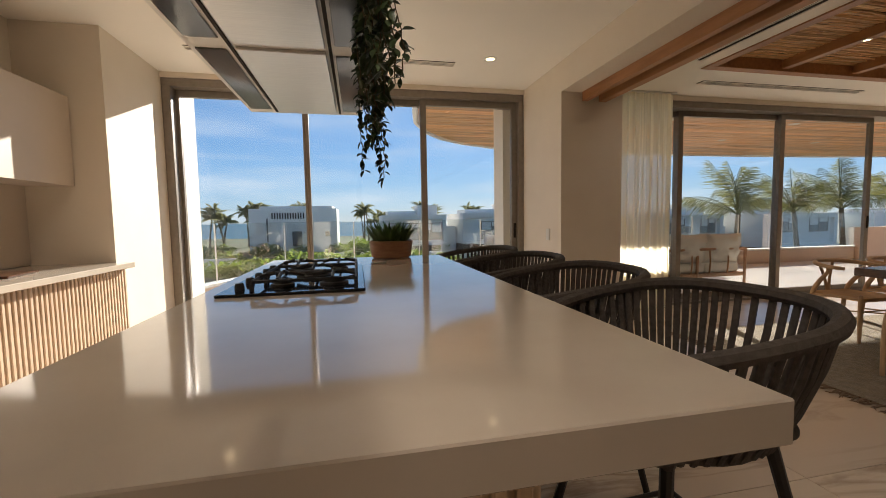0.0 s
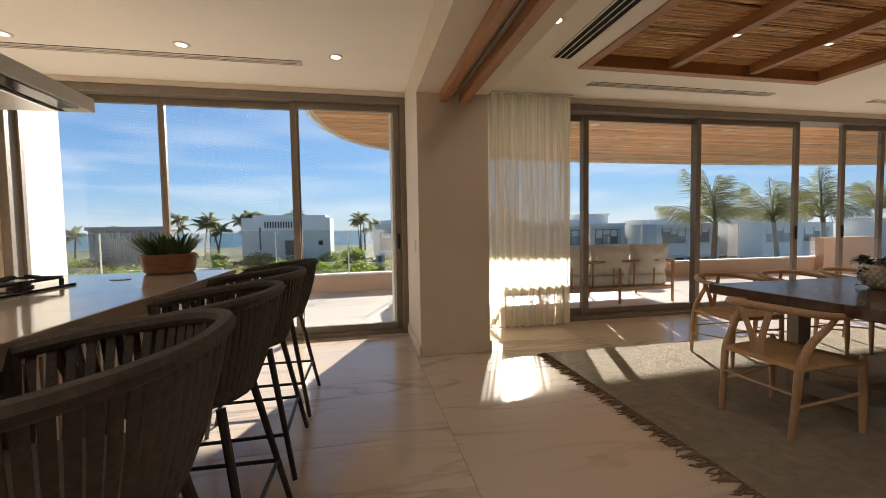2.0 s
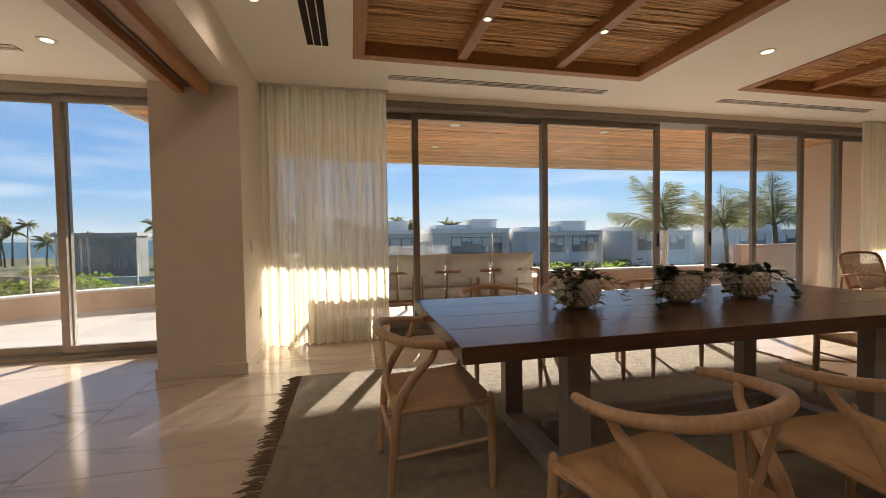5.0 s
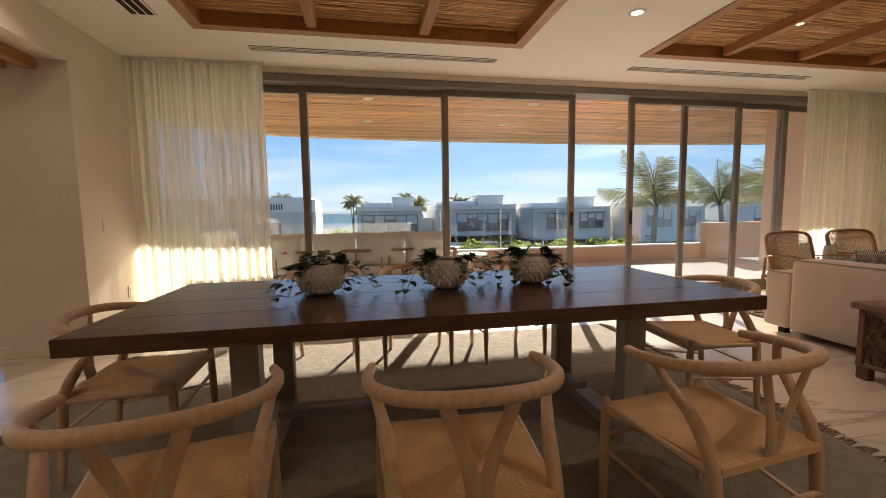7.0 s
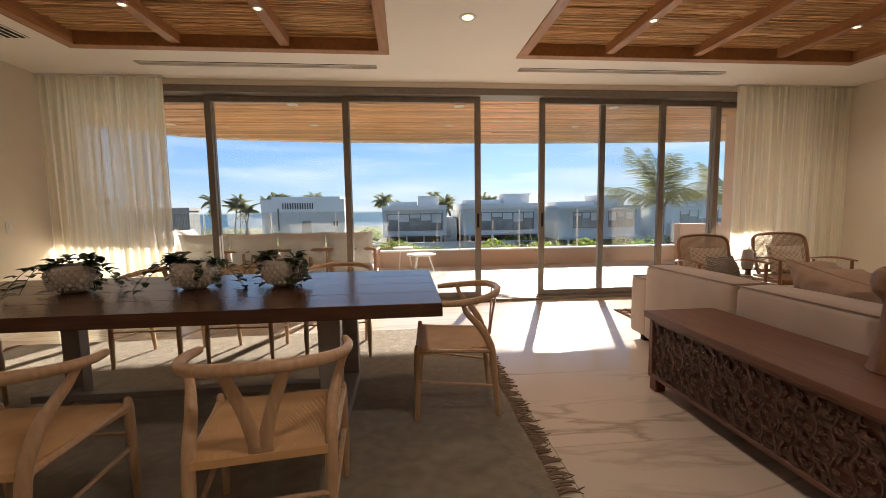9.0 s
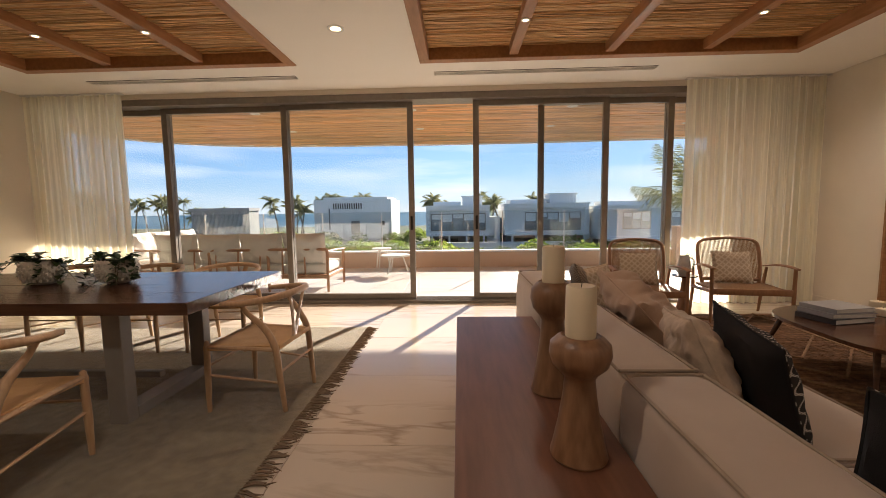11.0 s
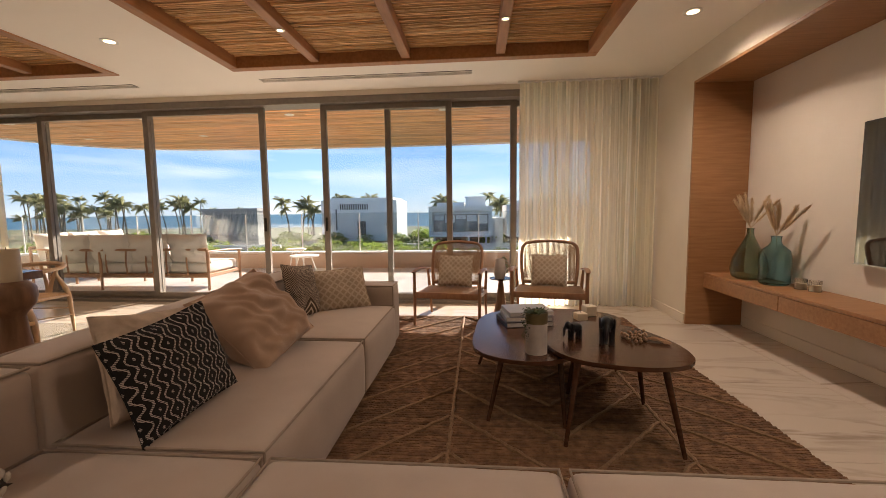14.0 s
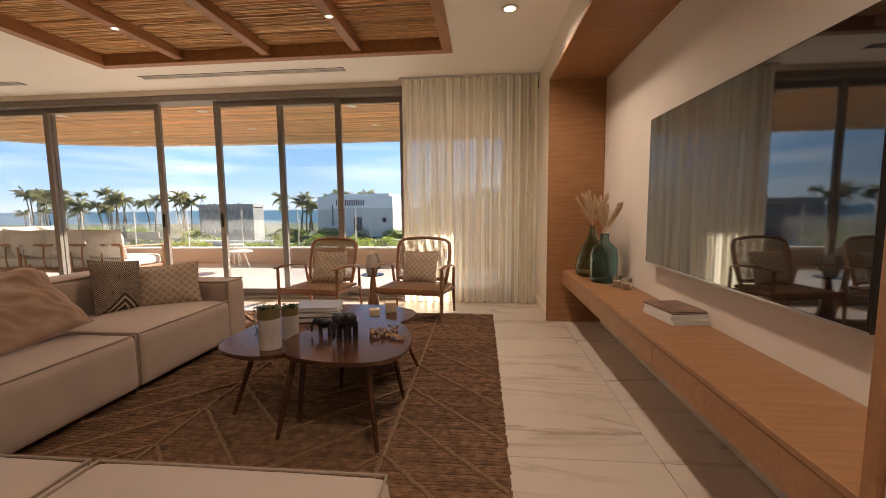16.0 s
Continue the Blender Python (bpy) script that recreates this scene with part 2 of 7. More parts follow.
# near-black: painted shade for gaps and openings, also plain black parts
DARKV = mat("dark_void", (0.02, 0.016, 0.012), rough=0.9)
WHITE = mat("white_paint", (0.78, 0.76, 0.72), (0.74, 0.72, 0.68), 6, 0.5, fine=0.1)
LAMPGLOW = mat("lamp_glow", (1.0, 0.76, 0.42), rough=0.4, emit=3.0)
SOFFIT = mat("soffit_plank", (0.82, 0.43, 0.17), (0.45, 0.19, 0.06), 3, 0.28, 0.15, (1, 14, 14), island=0.38)
HOUSEW = mat("weathered_white_render", (0.90, 0.875, 0.83), (0.81, 0.785, 0.745), 0.5, 0.85, fine=0.2, bump=0.1)
STUCCO = mat("white_stucco", (0.86, 0.85, 0.83), (0.80, 0.79, 0.77), 0.8, 0.85, fine=0.2, bump=0.1)
SAND = mat("sand_stucco", (0.66, 0.50, 0.38), (0.60, 0.45, 0.34), 1.5, 0.85, fine=0.2, bump=0.1)
HWIN = mat("house_glass", (0.30, 0.32, 0.32), (0.12, 0.13, 0.13), 0.5, 0.06, spec=0.9, rand=0.45)
GREYST = mat("grey_stone", (0.20, 0.19, 0.18), (0.13, 0.125, 0.12), 1.2, 0.8, bump=0.2)
GRASS = mat("grass_and_scrub", (0.085, 0.115, 0.04), (0.15, 0.135, 0.075), 0.06, 0.95, detail=9, contrast=(0.4, 0.6))
SEA = mat("sea_water", (0.035, 0.14, 0.20), (0.03, 0.11, 0.17), 0.02, 0.35, 0.3, (0.2, 1, 1))
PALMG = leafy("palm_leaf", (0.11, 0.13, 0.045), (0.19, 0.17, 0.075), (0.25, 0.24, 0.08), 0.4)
# distance haze put into the leaf colour: paler and duller than the near palms
HAZEPALM = leafy("hazed_palm_leaf", (0.155, 0.17, 0.095), (0.205, 0.18, 0.115), (0.31, 0.31, 0.15), 0.5)
PALMT = mat("palm_trunk", (0.20, 0.15, 0.10), (0.12, 0.09, 0.06), 9, 0.9, 0.5, (1, 1, 4))
BUSH = leafy("bush_leaf", (0.10, 0.15, 0.035), (0.16, 0.2, 0.05), (0.36, 0.45, 0.08))


# ---- mesh helpers ----
def bm_new():
    return bmesh.new()


def box(bm, x0, x1, y0, y1, z0, z1, bev=0.0, seg=1):
    r = bmesh.ops.create_cube(bm, size=1.0)
    vs = r["verts"]
    for v in vs:
        v.co = Vector((x0 + (v.co.x + 0.5) * (x1 - x0), y0 + (v.co.y + 0.5) * (y1 - y0), z0 + (v.co.z + 0.5) * (z1 - z0)))
    if bev:
        es = list({e for v in vs for e in v.link_edges})
        bmesh.ops.bevel(bm, geom=es, offset=bev, segments=seg, affect="EDGES", profile=0.5)
    return bm


def sweep(bm, pts, radii, n=8, cap=True, flat=1.0, up=None):
    """A tube along points; flat squeezes it across its second axis."""
    pts = [Vector(p) for p in pts]
    if isinstance(radii, (int, float)):
        radii = [radii] * len(pts)
    rings = []
    ref = Vector(up) if up else None
    for i, p in enumerate(pts):
        d = (pts[min(i + 1, len(pts) - 1)] - pts[max(i - 1, 0)]).normalized()
        if ref is None:
            ref = Vector((0, 0, 1)) if abs(d.z) < 0.9 else Vector((1, 0, 0))
        a = ref - d * ref.dot(d)
        if a.length < 1e-4:
            a = d.orthogonal()
        a.normalize()
        b = d.cross(a)
        ref = a
        rings.append([bm.verts.new(p + a * math.cos(k * 2 * math.pi / n) * radii[i] * flat + b * math.sin(k * 2 * math.pi / n) * radii[i]) for k in range(n)])
    for r0, r1 in zip(rings, rings[1:]):
        for k in range(n):
            bm.faces.new((r0[k], r0[(k + 1) % n], r1[(k + 1) % n], r1[k]))
    if cap:
        bm.faces.new(list(reversed(rings[0])))
        bm.faces.new(rings[-1])
    return bm


def smooth_path(ctrl, n=6):
    """Catmull-Rom through control points."""
    c = [Vector(p) for p in ctrl]
    c = [c[0] * 2 - c[1]] + c + [c[-1] * 2 - c[-2]]
    out = []
    for i in range(1, len(c) - 2):
        for k in range(n):
            t = k / n
            p0, p1, p2, p3 = c[i - 1], c[i], c[i + 1], c[i + 2]
            out.append(0.5 * ((2 * p1) + (p2 - p0) * t + (2 * p0 - 5 * p1 + 4 * p2 - p3) * t * t + (3 * p1 - p0 - 3 * p2 + p3) * t ** 3))
    out.append(c[-2])
    return out


def lathe(bm, profile, n=24, centre=(0, 0)):
    rings = []
    for r, z in profile:
        if r < 1e-4:
            rings.append([bm.verts.new((centre[0], centre[1], z))])
        else:
            rings.append([bm.verts.new((centre[0] + r * math.cos(k * 2 * math.pi / n), centre[1] + r * math.sin(k * 2 * math.pi / n), z)) for k in range(n)])
    for a, b in zip(rings, rings[1:]):
        for k in range(n):
            k2 = (k + 1) % n
            if len(a) == 1 and len(b) == 1:
                continue
            if len(a) == 1:
                bm.faces.new((a[0], b[k], b[k2]))
            elif len(b) == 1:
                bm.faces.new((a[k], a[k2], b[0]))
            else:
                bm.faces.new((a[k], a[k2], b[k2], b[k]))
    return bm


def prism(bm, outline, z0, z1, bev=0.0):
    """A slab with a polygonal outline."""
    lo = [bm.verts.new((x, y, z0)) for x, y in outline]
    hi = [bm.verts.new((x, y, z1)) for x, y in outline]
    n = len(outline)
    bot = bm.faces.new(list(reversed(lo)))
    top = bm.faces.new(hi)
    for k in range(n):
        bm.faces.new((lo[k], lo[(k + 1) % n], hi[(k + 1) % n], hi[k]))
    if bev:
        bmesh.ops.bevel(bm, geom=list(top.edges) + list(bot.edges), offset=bev, segments=2, affect="EDGES")
    return bm


def to_mesh(name, bm, material, smooth=False):
    me = bpy.data.meshes.new(name)
    bmesh.ops.recalc_face_normals(bm, faces=bm.faces[:])
    bm.to_mesh(me)
    bm.free()
    me.materials.append(material)
    if smooth:
        me.shade_smooth()
        me.set_sharp_from_angle(angle=radians(40))
    return me


def part(name, bm, material, parent=None, label="", smooth=True):
    ob = new(name, to_mesh(name, bm, material, smooth))
    if parent is not None:
        ob.parent = parent
    if label:
        ob["label"] = label
    return ob


def thing(name, label, category, group="", at=(0, 0, 0), rz=0.0):
    ob = new(name)
    ob.empty_display_size = 0.1
    ob.matrix_basis = pose(*at, 0, 0, rz)
    return tagged(ob, label, category, group)


def solid(name, bm, material, label, category="", kind="", smooth=False, group=""):
    ob = new(name, to_mesh(name, bm, material, smooth))
    return tagged(ob, label, category, group, kind)


def slab(name, x0, x1, y0, y1, z0, z1, material, label, category="", kind="structure"):
    return solid(name, box(bm_new(), x0, x1, y0, y1, z0, z1), material, label, category, kind)

# ---- large structure ----
X0, X1, Y0, Y1 = -2.45, 12.6, -4.0, 4.75
ZC, ZK = 2.74, 2.71
slab("wall_west", X0 - 0.2, X0, Y0, 4.95, 0, 3.1, WALL, "warm beige plaster kitchen side wall", "wall")
slab("wall_south", X0 - 0.2, 13.5, Y0 - 0.2, Y0, 0, 3.1, WALL, "plain beige plaster back wall", "wall")
slab("wall_pier_kitchen", X0, -1.87, 3.66, 4.95, 0, 3.1, WALL, "plaster pier beside the kitchen window", "wall")
slab("column", 1.99, 2.66, 3.72, 5.0, 0, 3.1, WALL, "beige plaster column between kitchen and dining area", "column")
slab("bulkhead", 1.99, 2.66, Y0, 3.72, 2.42, 3.1, WALL, "dropped beige plaster bulkhead over the room divide", "beam")
slab("window_header_kitchen", -1.87, 1.99, 4.62, 4.95, 2.66, 3.1, WALL, "plaster header over the kitchen window", "wall")
slab("window_header_living", 2.66, X1, 4.60, 4.95, 2.68, 3.1, WALL, "plaster header over the living room sliding doors", "wall")
bm = bm_new()
box(bm, X1, 13.5, 3.77, 4.95, 0, 3.1)
box(bm, X1, 13.5, Y0, 0.243, 0, 3.1)
box(bm, X1, 13.5, 0.243, 3.77, 2.45, 3.1)
box(bm, 13.13, 13.5, 0.243, 3.77, 0, 2.45)
solid("wall_east", bm, WALL, "beige plaster media wall with a deep recessed niche", "wall", "structure")

# ceiling with two recessed coffers
COFFERS = [(3.60, 6.53, -1.0, 3.74, 3), (7.82, 11.63, -1.0, 3.77, 4)]
bm = bm_new()
box(bm, X0, 1.99, Y0, 4.62, ZK, 3.1)
box(bm, 2.66, 13.5, Y0, -1.0, ZC, 3.1)
box(bm, 2.66, 13.5, 3.77, 4.60, ZC, 3.1)
box(bm, 2.66, 3.60, -1.0, 3.77, ZC, 3.1)
box(bm, 6.53, 7.82, -1.0, 3.77, ZC, 3.1)
box(bm, 11.63, 12.6, -1.0, 3.77, ZC, 3.1)
box(bm, 3.60, 6.53, 3.74, 3.77, ZC, 3.1)
box(bm, 3.60, 6.53, -1.0, 3.74, 2.98, 3.1)
box(bm, 7.82, 11.63, -1.0, 3.77, 2.98, 3.1)
solid("ceiling", bm, CEIL, "cream painted plaster ceiling with recessed coffers", "ceiling", "structure")
slab("roof", X0 - 0.2, 13.5, Y0 - 0.2, 4.95, 3.1, 3.3, STUCCO, "flat white roof slab", "roof")

for cx0, cx1, cy0, cy1, bays in COFFERS:
    cof = thing("ceiling_coffer", "cedar framed ceiling coffer filled with woven reeds", "ceiling coffer", "ceiling coffers", (0, 0, 0))
    cof["kind"] = "structure"
    bm = bm_new()
    w = 0.10
    zb, zt = ZC - 0.012, 2.90
    box(bm, cx0, cx1, cy1 - w, cy1, zb, zt, 0.004)
    box(bm, cx0, cx1, cy0, cy0 + w, zb, zt, 0.004)
    box(bm, cx0, cx0 + w, cy0 + w, cy1 - w, zb, zt, 0.004)
    box(bm, cx1 - w, cx1, cy0 + w, cy1 - w, zb, zt, 0.004)
    part("frame", bm, BEAMWOOD, cof, smooth=False)
    step = (cx1 - cx0) / bays
    for i in range(1, bays):
        bx = cx0 + i * step
        bm = bm_new()
        box(bm, bx - 0.045, bx + 0.045, cy0 + w, cy1 - w, ZC + 0.015, zt, 0.004)
        part("beam", bm, BEAMWOOD, cof, smooth=False)
    # reeds: one mesh
    rng = random.Random(int(cx0 * 10))
    bm = bm_new()
    for i in range(bays):
        a = cx0 + (w if i == 0 else i * step + 0.045)
        b = cx0 + ((i + 1) * step - 0.045 if i < bays - 1 else bays * step - w)
        y = cy0 + w + 0.01
        while y < cy1 - w:
            r = rng.uniform(0.007, 0.012)
            ph = rng.uniform(0, 6)
            amp = rng.uniform(0.002, 0.007)
            zz = 2.855 + rng.uniform(-0.012, 0.010)
            tilt = rng.uniform(-0.012, 0.012)
            pts = [(a + (b - a) * k / 5, y + amp * math.sin(ph + 2.2 * k) + tilt * (k / 5 - 0.5), zz + 0.5 * amp * math.cos(ph * 2 + 1.7 * k)) for k in range(6)]
            sweep(bm, pts, r, 5, False)
            y += r * 1.5
    part("reed_infill", bm, REED, cof, "split reed lattice", smooth=True)["kind"] = "stuff"
    # added near-black sheet: shade between the reeds put into colour
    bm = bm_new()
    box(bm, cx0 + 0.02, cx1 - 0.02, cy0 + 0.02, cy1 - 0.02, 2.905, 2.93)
    part("reed_gap_shade", bm, DARKV, cof, smooth=False)

# wooden sliding track under the bulkhead
trk = thing("sliding_track", "cedar sliding panel track with twin metal channels under the bulkhead", "track", at=(0, 0, 0))
trk["kind"] = "structure"
bm = bm_new()
box(bm, 2.20, 2.26, Y0, 3.70, 2.33, 2.42, 0.003)
box(bm, 2.38, 2.46, Y0, 3.70, 2.33, 2.42, 0.003)
box(bm, 2.26, 2.38, Y0, 3.70, 2.40, 2.42)
part("track_board", bm, BEAMWOOD, trk, smooth=False)
for tx in (2.285, 2.345):
    bm = bm_new()
    box(bm, tx - 0.012, tx + 0.012, Y0, 3.70, 2.385, 2.40)
    part("channel", bm, FRAME, trk, smooth=False)

# baseboards
bb = [("baseboard_1", 1.975, 1.99, 3.705, 4.66, 0.10), ("baseboard_2", 1.99, 2.66, 3.705, 3.72, 0.10), ("baseboard_3", 2.66, 2.675, 3.705, 4.6, 0.10),
      ("baseboard_4", 12.585, 12.6, 3.79, 4.60, 0.10), ("baseboard_5", 13.115, 13.13, 0.3, 3.70, 0.10), ("baseboard_6", 12.585, 12.6, Y0, 0.22, 0.10)]
for nm, a, b, c, d, h in bb:
    solid(nm, box(bm_new(), a, b, c, d, 0, h, 0.003), WALL, "painted skirting board", "baseboard", "structure")


# ---- windows ----
def sash(parent, x0, x1, y, z0, z1, handle=None, stile=0.075, depth=0.05):
    bm = bm_new()
    box(bm, x0, x0 + stile, y - depth / 2, y + depth / 2, z0, z1, 0.003)
    box(bm, x1 - stile, x1, y - depth / 2, y + depth / 2, z0, z1, 0.003)
    box(bm, x0 + stile, x1 - stile, y - depth / 2, y + depth / 2, z1 - 0.07, z1, 0.003)
    box(bm, x0 + stile, x1 - stile, y - depth / 2, y + depth / 2, z0, z0 + 0.07, 0.003)
    f = part("sash_frame", bm, FRAME, parent, smooth=False)
    bm = bm_new()
    box(bm, x0 + stile, x1 - stile, y - 0.004, y + 0.004, z0 + 0.07, z1 - 0.07)
    g = part("pane", bm, GLASS, f, smooth=False)
    g.visible_shadow = False
    if handle is not None:
        bm = bm_new()
        box(bm, handle - 0.014, handle + 0.014, y - depth / 2 - 0.02, y - depth / 2, 0.96, 1.14, 0.006, 2)
        part("pull_handle", bm, DARKV, f, "black recessed pull handle", smooth=False)
    return f


win = thing("window_1", "wide bronze aluminium sliding glass doors, one leaf slid open", "sliding door")
win["kind"] = "structure"
bm = bm_new()
box(bm, 2.66, 12.6, 4.62, 4.90, 2.60, 2.68, 0.004)
part("head_frame", bm, FRAME, win, smooth=False)
bm = bm_new()
box(bm, 2.66, 12.6, 4.62, 4.90, -0.01, 0.035, 0.004)
for ty in (4.66, 4.725, 4.79, 4.855):
    box(bm, 2.66, 12.6, ty - 0.006, ty + 0.006, 0.035, 0.045)
part("sill_track", bm, FRAME, win, smooth=False)
sash(win, 2.67, 4.355, 4.855, 0.045, 2.60)
sash(win, 4.275, 5.99, 4.80, 0.045, 2.60)
sash(win, 5.91, 7.63, 4.745, 0.045, 2.60, handle=7.59)
sash(win, 8.40, 10.12, 4.745, 0.045, 2.60, handle=8.44)
sash(win, 9.24, 10.95, 4.80, 0.045, 2.60)
sash(win, 10.87, 12.58, 4.855, 0.045, 2.60)

kwin = thing("window_2", "tall bronze framed kitchen window wall with a glazed door", "window")
kwin["kind"] = "structure"
bm = bm_new()
box(bm, -1.87, 1.99, 4.64, 4.86, 2.58, 2.66, 0.004)
box(bm, -1.87, -1.79, 4.64, 4.86, 0.035, 2.58, 0.004)
box(bm, 1.93, 1.99, 4.64, 4.86, 0.035, 2.58, 0.004)
part("outer_frame", bm, FRAME, kwin, smooth=False)
bm = bm_new()
box(bm, -1.87, 1.99, 4.64, 4.86, -0.01, 0.035, 0.004)
part("sill_track", bm, FRAME, kwin, smooth=False)
sash(kwin, -1.79, -0.521, 4.79, 0.04, 2.58, stile=0.03)
sash(kwin, -0.519, 0.83, 4.79, 0.04, 2.58, stile=0.03)
sash(kwin, 0.75, 1.93, 4.735, 0.04, 2.58, handle=1.895, stile=0.07)


def curtain(name, x0, x1, y, z0, z1, seed, label):
    rng = random.Random(seed)
    bm = bm_new()
    nx, nz = int((x1 - x0) * 150), 22
    ph = [rng.uniform(0, 6.28) for _ in range(6)]
    rows = []
    for j in range(nz + 1):
        v = j / nz
        z = z1 + (z0 - z1) * v
        row = []
        for i in range(nx + 1):
            u = x0 + (x1 - x0) * i / nx
            gather = 0.6 + 0.4 * v
            d = 0.034 * math.sin(u * 62 + ph[0] + 0.8 * math.sin(u * 9 + ph[1])) + 0.016 * math.sin(u * 131 + ph[2] + v * 0.7) + 0.012 * math.sin(u * 17 + ph[3] + 1.5 * v)
            row.append(bm.verts.new((u + 0.012 * math.sin(u * 40 + ph[4]) * v, y + d * gather, z + 0.004 * math.sin(u * 70 + ph[5]) * v)))
        rows.append(row)
    for r0, r1 in zip(rows, rows[1:]):
        for i in range(nx):
            bm.faces.new((r0[i], r0[i + 1], r1[i + 1], r1[i]))
    cur = thing(name, label, "curtain", "sheer curtains")
    part("curtain_cloth", bm, SHEER, cur)
    bm = bm_new()
    box(bm, x0 - 0.02, x1 + 0.02, y - 0.03, y + 0.03, z1, z1 + 0.018)
    part("curtain_rail", bm, WHITE, cur, smooth=False)
    return cur


curtain("sheer_curtain", 2.685, 3.96, 4.52, 0.012, 2.72, 3, "gathered cream sheer curtain glowing in sunlight beside the column")
curtain("sheer_curtain", 10.96, 12.575, 4.52, 0.012, 2.72, 8, "gathered cream sheer curtain hanging beside the media wall")


# ---- ceiling fixtures ----
def vent(x0, x1, y0, y1, z):
    v = thing("ceiling_vent", "linear slot air diffuser in the ceiling", "air vent", "ceiling vents", ((x0 + x1) / 2, (y0 + y1) / 2, z))
    lx, ly = (x1 - x0) / 2, (y1 - y0) / 2
    # flat near-black sheet paints the shaded depth of the slots
    bm = bm_new()
    box(bm, -lx, lx, -ly, ly, -0.004, 0.0)
    part("backing", bm, DARKV, v, smooth=False)
    along = lx > ly
    n = 4
    for k in range(n):
        bm = bm_new()
        o = -1 + 2 * k / (n - 1)
        if along:
            c = o * (ly - 0.008)
            w = 0.008 if k in (0, n - 1) else 0.0045
            box(bm, -lx, lx, c - w, c + w, -0.010, -0.004, 0.001)
        else:
            c = o * (lx - 0.008)
            w = 0.008 if k in (0, n - 1) else 0.0045
            box(bm, c - w, c + w, -ly, ly, -0.010, -0.004, 0.001)
        part("slat", bm, CEIL, v, smooth=False)


vent(3.95, 6.38, 4.06, 4.17, ZC)
vent(7.95, 10.39, 4.06, 4.17, ZC)
vent(-1.4, 0.98, 3.93, 4.03, ZK)
vent(3.22, 3.42, 1.6, 3.55, ZC)


def downlight(x, y, z, watts=0.0, r=0.05):
    d = thing("recessed_downlight", "lit round recessed ceiling downlight with white trim", "downlight", "recessed downlights", (x, y, z))
    bm = bm_new()
    lathe(bm, [(r * 0.72, -0.001), (r * 0.74, -0.006), (r * 1.15, -0.006), (r * 1.2, 0.0), (r * 0.72, -0.001)], 20)
    part("trim_ring", bm, WHITE, d)
    bm = bm_new()
    lathe(bm, [(0, -0.003), (r * 0.72, -0.003), (r * 0.72, -0.001)], 20)
    part("lens", bm, LAMPGLOW, d, "glowing warm lens")
    if watts:
        spot_lamp(x, y, z - 0.03, watts)


for x, y in ((-1.15, 3.77), (0.08, 3.75), (1.29, 3.79)):
    downlight(x, y, ZK, 0.0, 0.055)
for x, k in ((2.95, 0.2), (7.19, 0.8), (12.14, 1.35)):
    downlight(x, 2.93, ZC, SPOT_WATTS * k, 0.06)
for x, k in ((4.577, 0.08), (5.553, 0.08), (8.772, 0.4), (10.677, 0.4)):
    downlight(x, 2.92, ZC + 0.015, SPOT_WATTS * k, 0.032)
# unseen downlights added over the rest of the room as fill light
for x, y, z, k in ((0.1, 0.2, ZK, 1.0), (-1.3, 1.5, ZK, 1), (-1.3, -1.2, ZK, 1), (2.95, 0.0, ZC, 0.85), (7.19, 0.0, ZC, 1), (12.14, 0.0, ZC, 1.35), (5.0, -2.2, ZC, 0.3), (9.7, -2.2, ZC, 1.2)):
    downlight(x, y, z, SPOT_WATTS * k, 0.06)

# ---- terrace ----
SOFF = [(0.85, 4.96), (0.86, 5.8), (0.98, 6.5), (1.25, 7.2), (1.65, 7.75), (2.2, 8.2), (2.9, 8.55), (3.8, 8.78), (5.2, 8.92), (7.5, 9.02), (10.0, 9.02), (12.5, 8.9), (15.0, 8.6), (18.0, 8.1)]


def soff_x(y):
    for (xa, ya), (xb, yb) in zip(SOFF, SOFF[1:]):
        if ya <= y <= yb:
            return xa + (xb - xa) * (y - ya) / (yb - ya)
    return None


def soff_end(y):
    for (xa, ya), (xb, yb) in zip(SOFF[9:], SOFF[10:]):
        if yb <= y <= ya:
            return xa + (xb - xa) * (y - ya) / (yb - ya)
    return 18.0


sof = thing("terrace_soffit", "curved timber plank soffit over the terrace", "soffit")
sof["kind"] = "structure"
bm = bm_new()
rng = random.Random(5)
y = 4.97
while y < 9.0:
    a = soff_x(min(y + 0.05, 9.0))
    if a is None:
        break
    b = soff_end(y + 0.09)
    cuts = [a + 0.04]
    x = a + rng.uniform(0.6, 2.6)
    while x < b - 0.6:
        cuts.append(x)
        x += rng.uniform(1.8, 3.2)
    cuts.append(b)
    for p, q in zip(cuts, cuts[1:]):
        zo = rng.uniform(-0.002, 0.002)
        box(bm, p + 0.001, q - 0.001, y, y + 0.079, 2.755 + zo, 2.775)
    y += 0.09
part("soffit_planks", bm, SOFFIT, sof, "honey coloured timber planks", smooth=False)
bm = bm_new()
prism(bm, SOFF + [(18.0, 4.96)], 2.78, 3.2)
part("roof_slab", bm, STUCCO, sof, smooth=False)
bm = bm_new()
for (xa, ya), (xb, yb) in zip(SOFF, SOFF[1:]):
    d = Vector((xb - xa, yb - ya, 0)).normalized()
    nrm = Vector((-d.y, d.x, 0)) * 0.05
    q = [(xa, ya), (xb, yb), (xb + nrm.x, yb + nrm.y), (xa + nrm.x, ya + nrm.y)]
    prism(bm, q, 2.73, 3.2)
part("fascia", bm, STUCCO, sof, "white rendered edge", smooth=False)
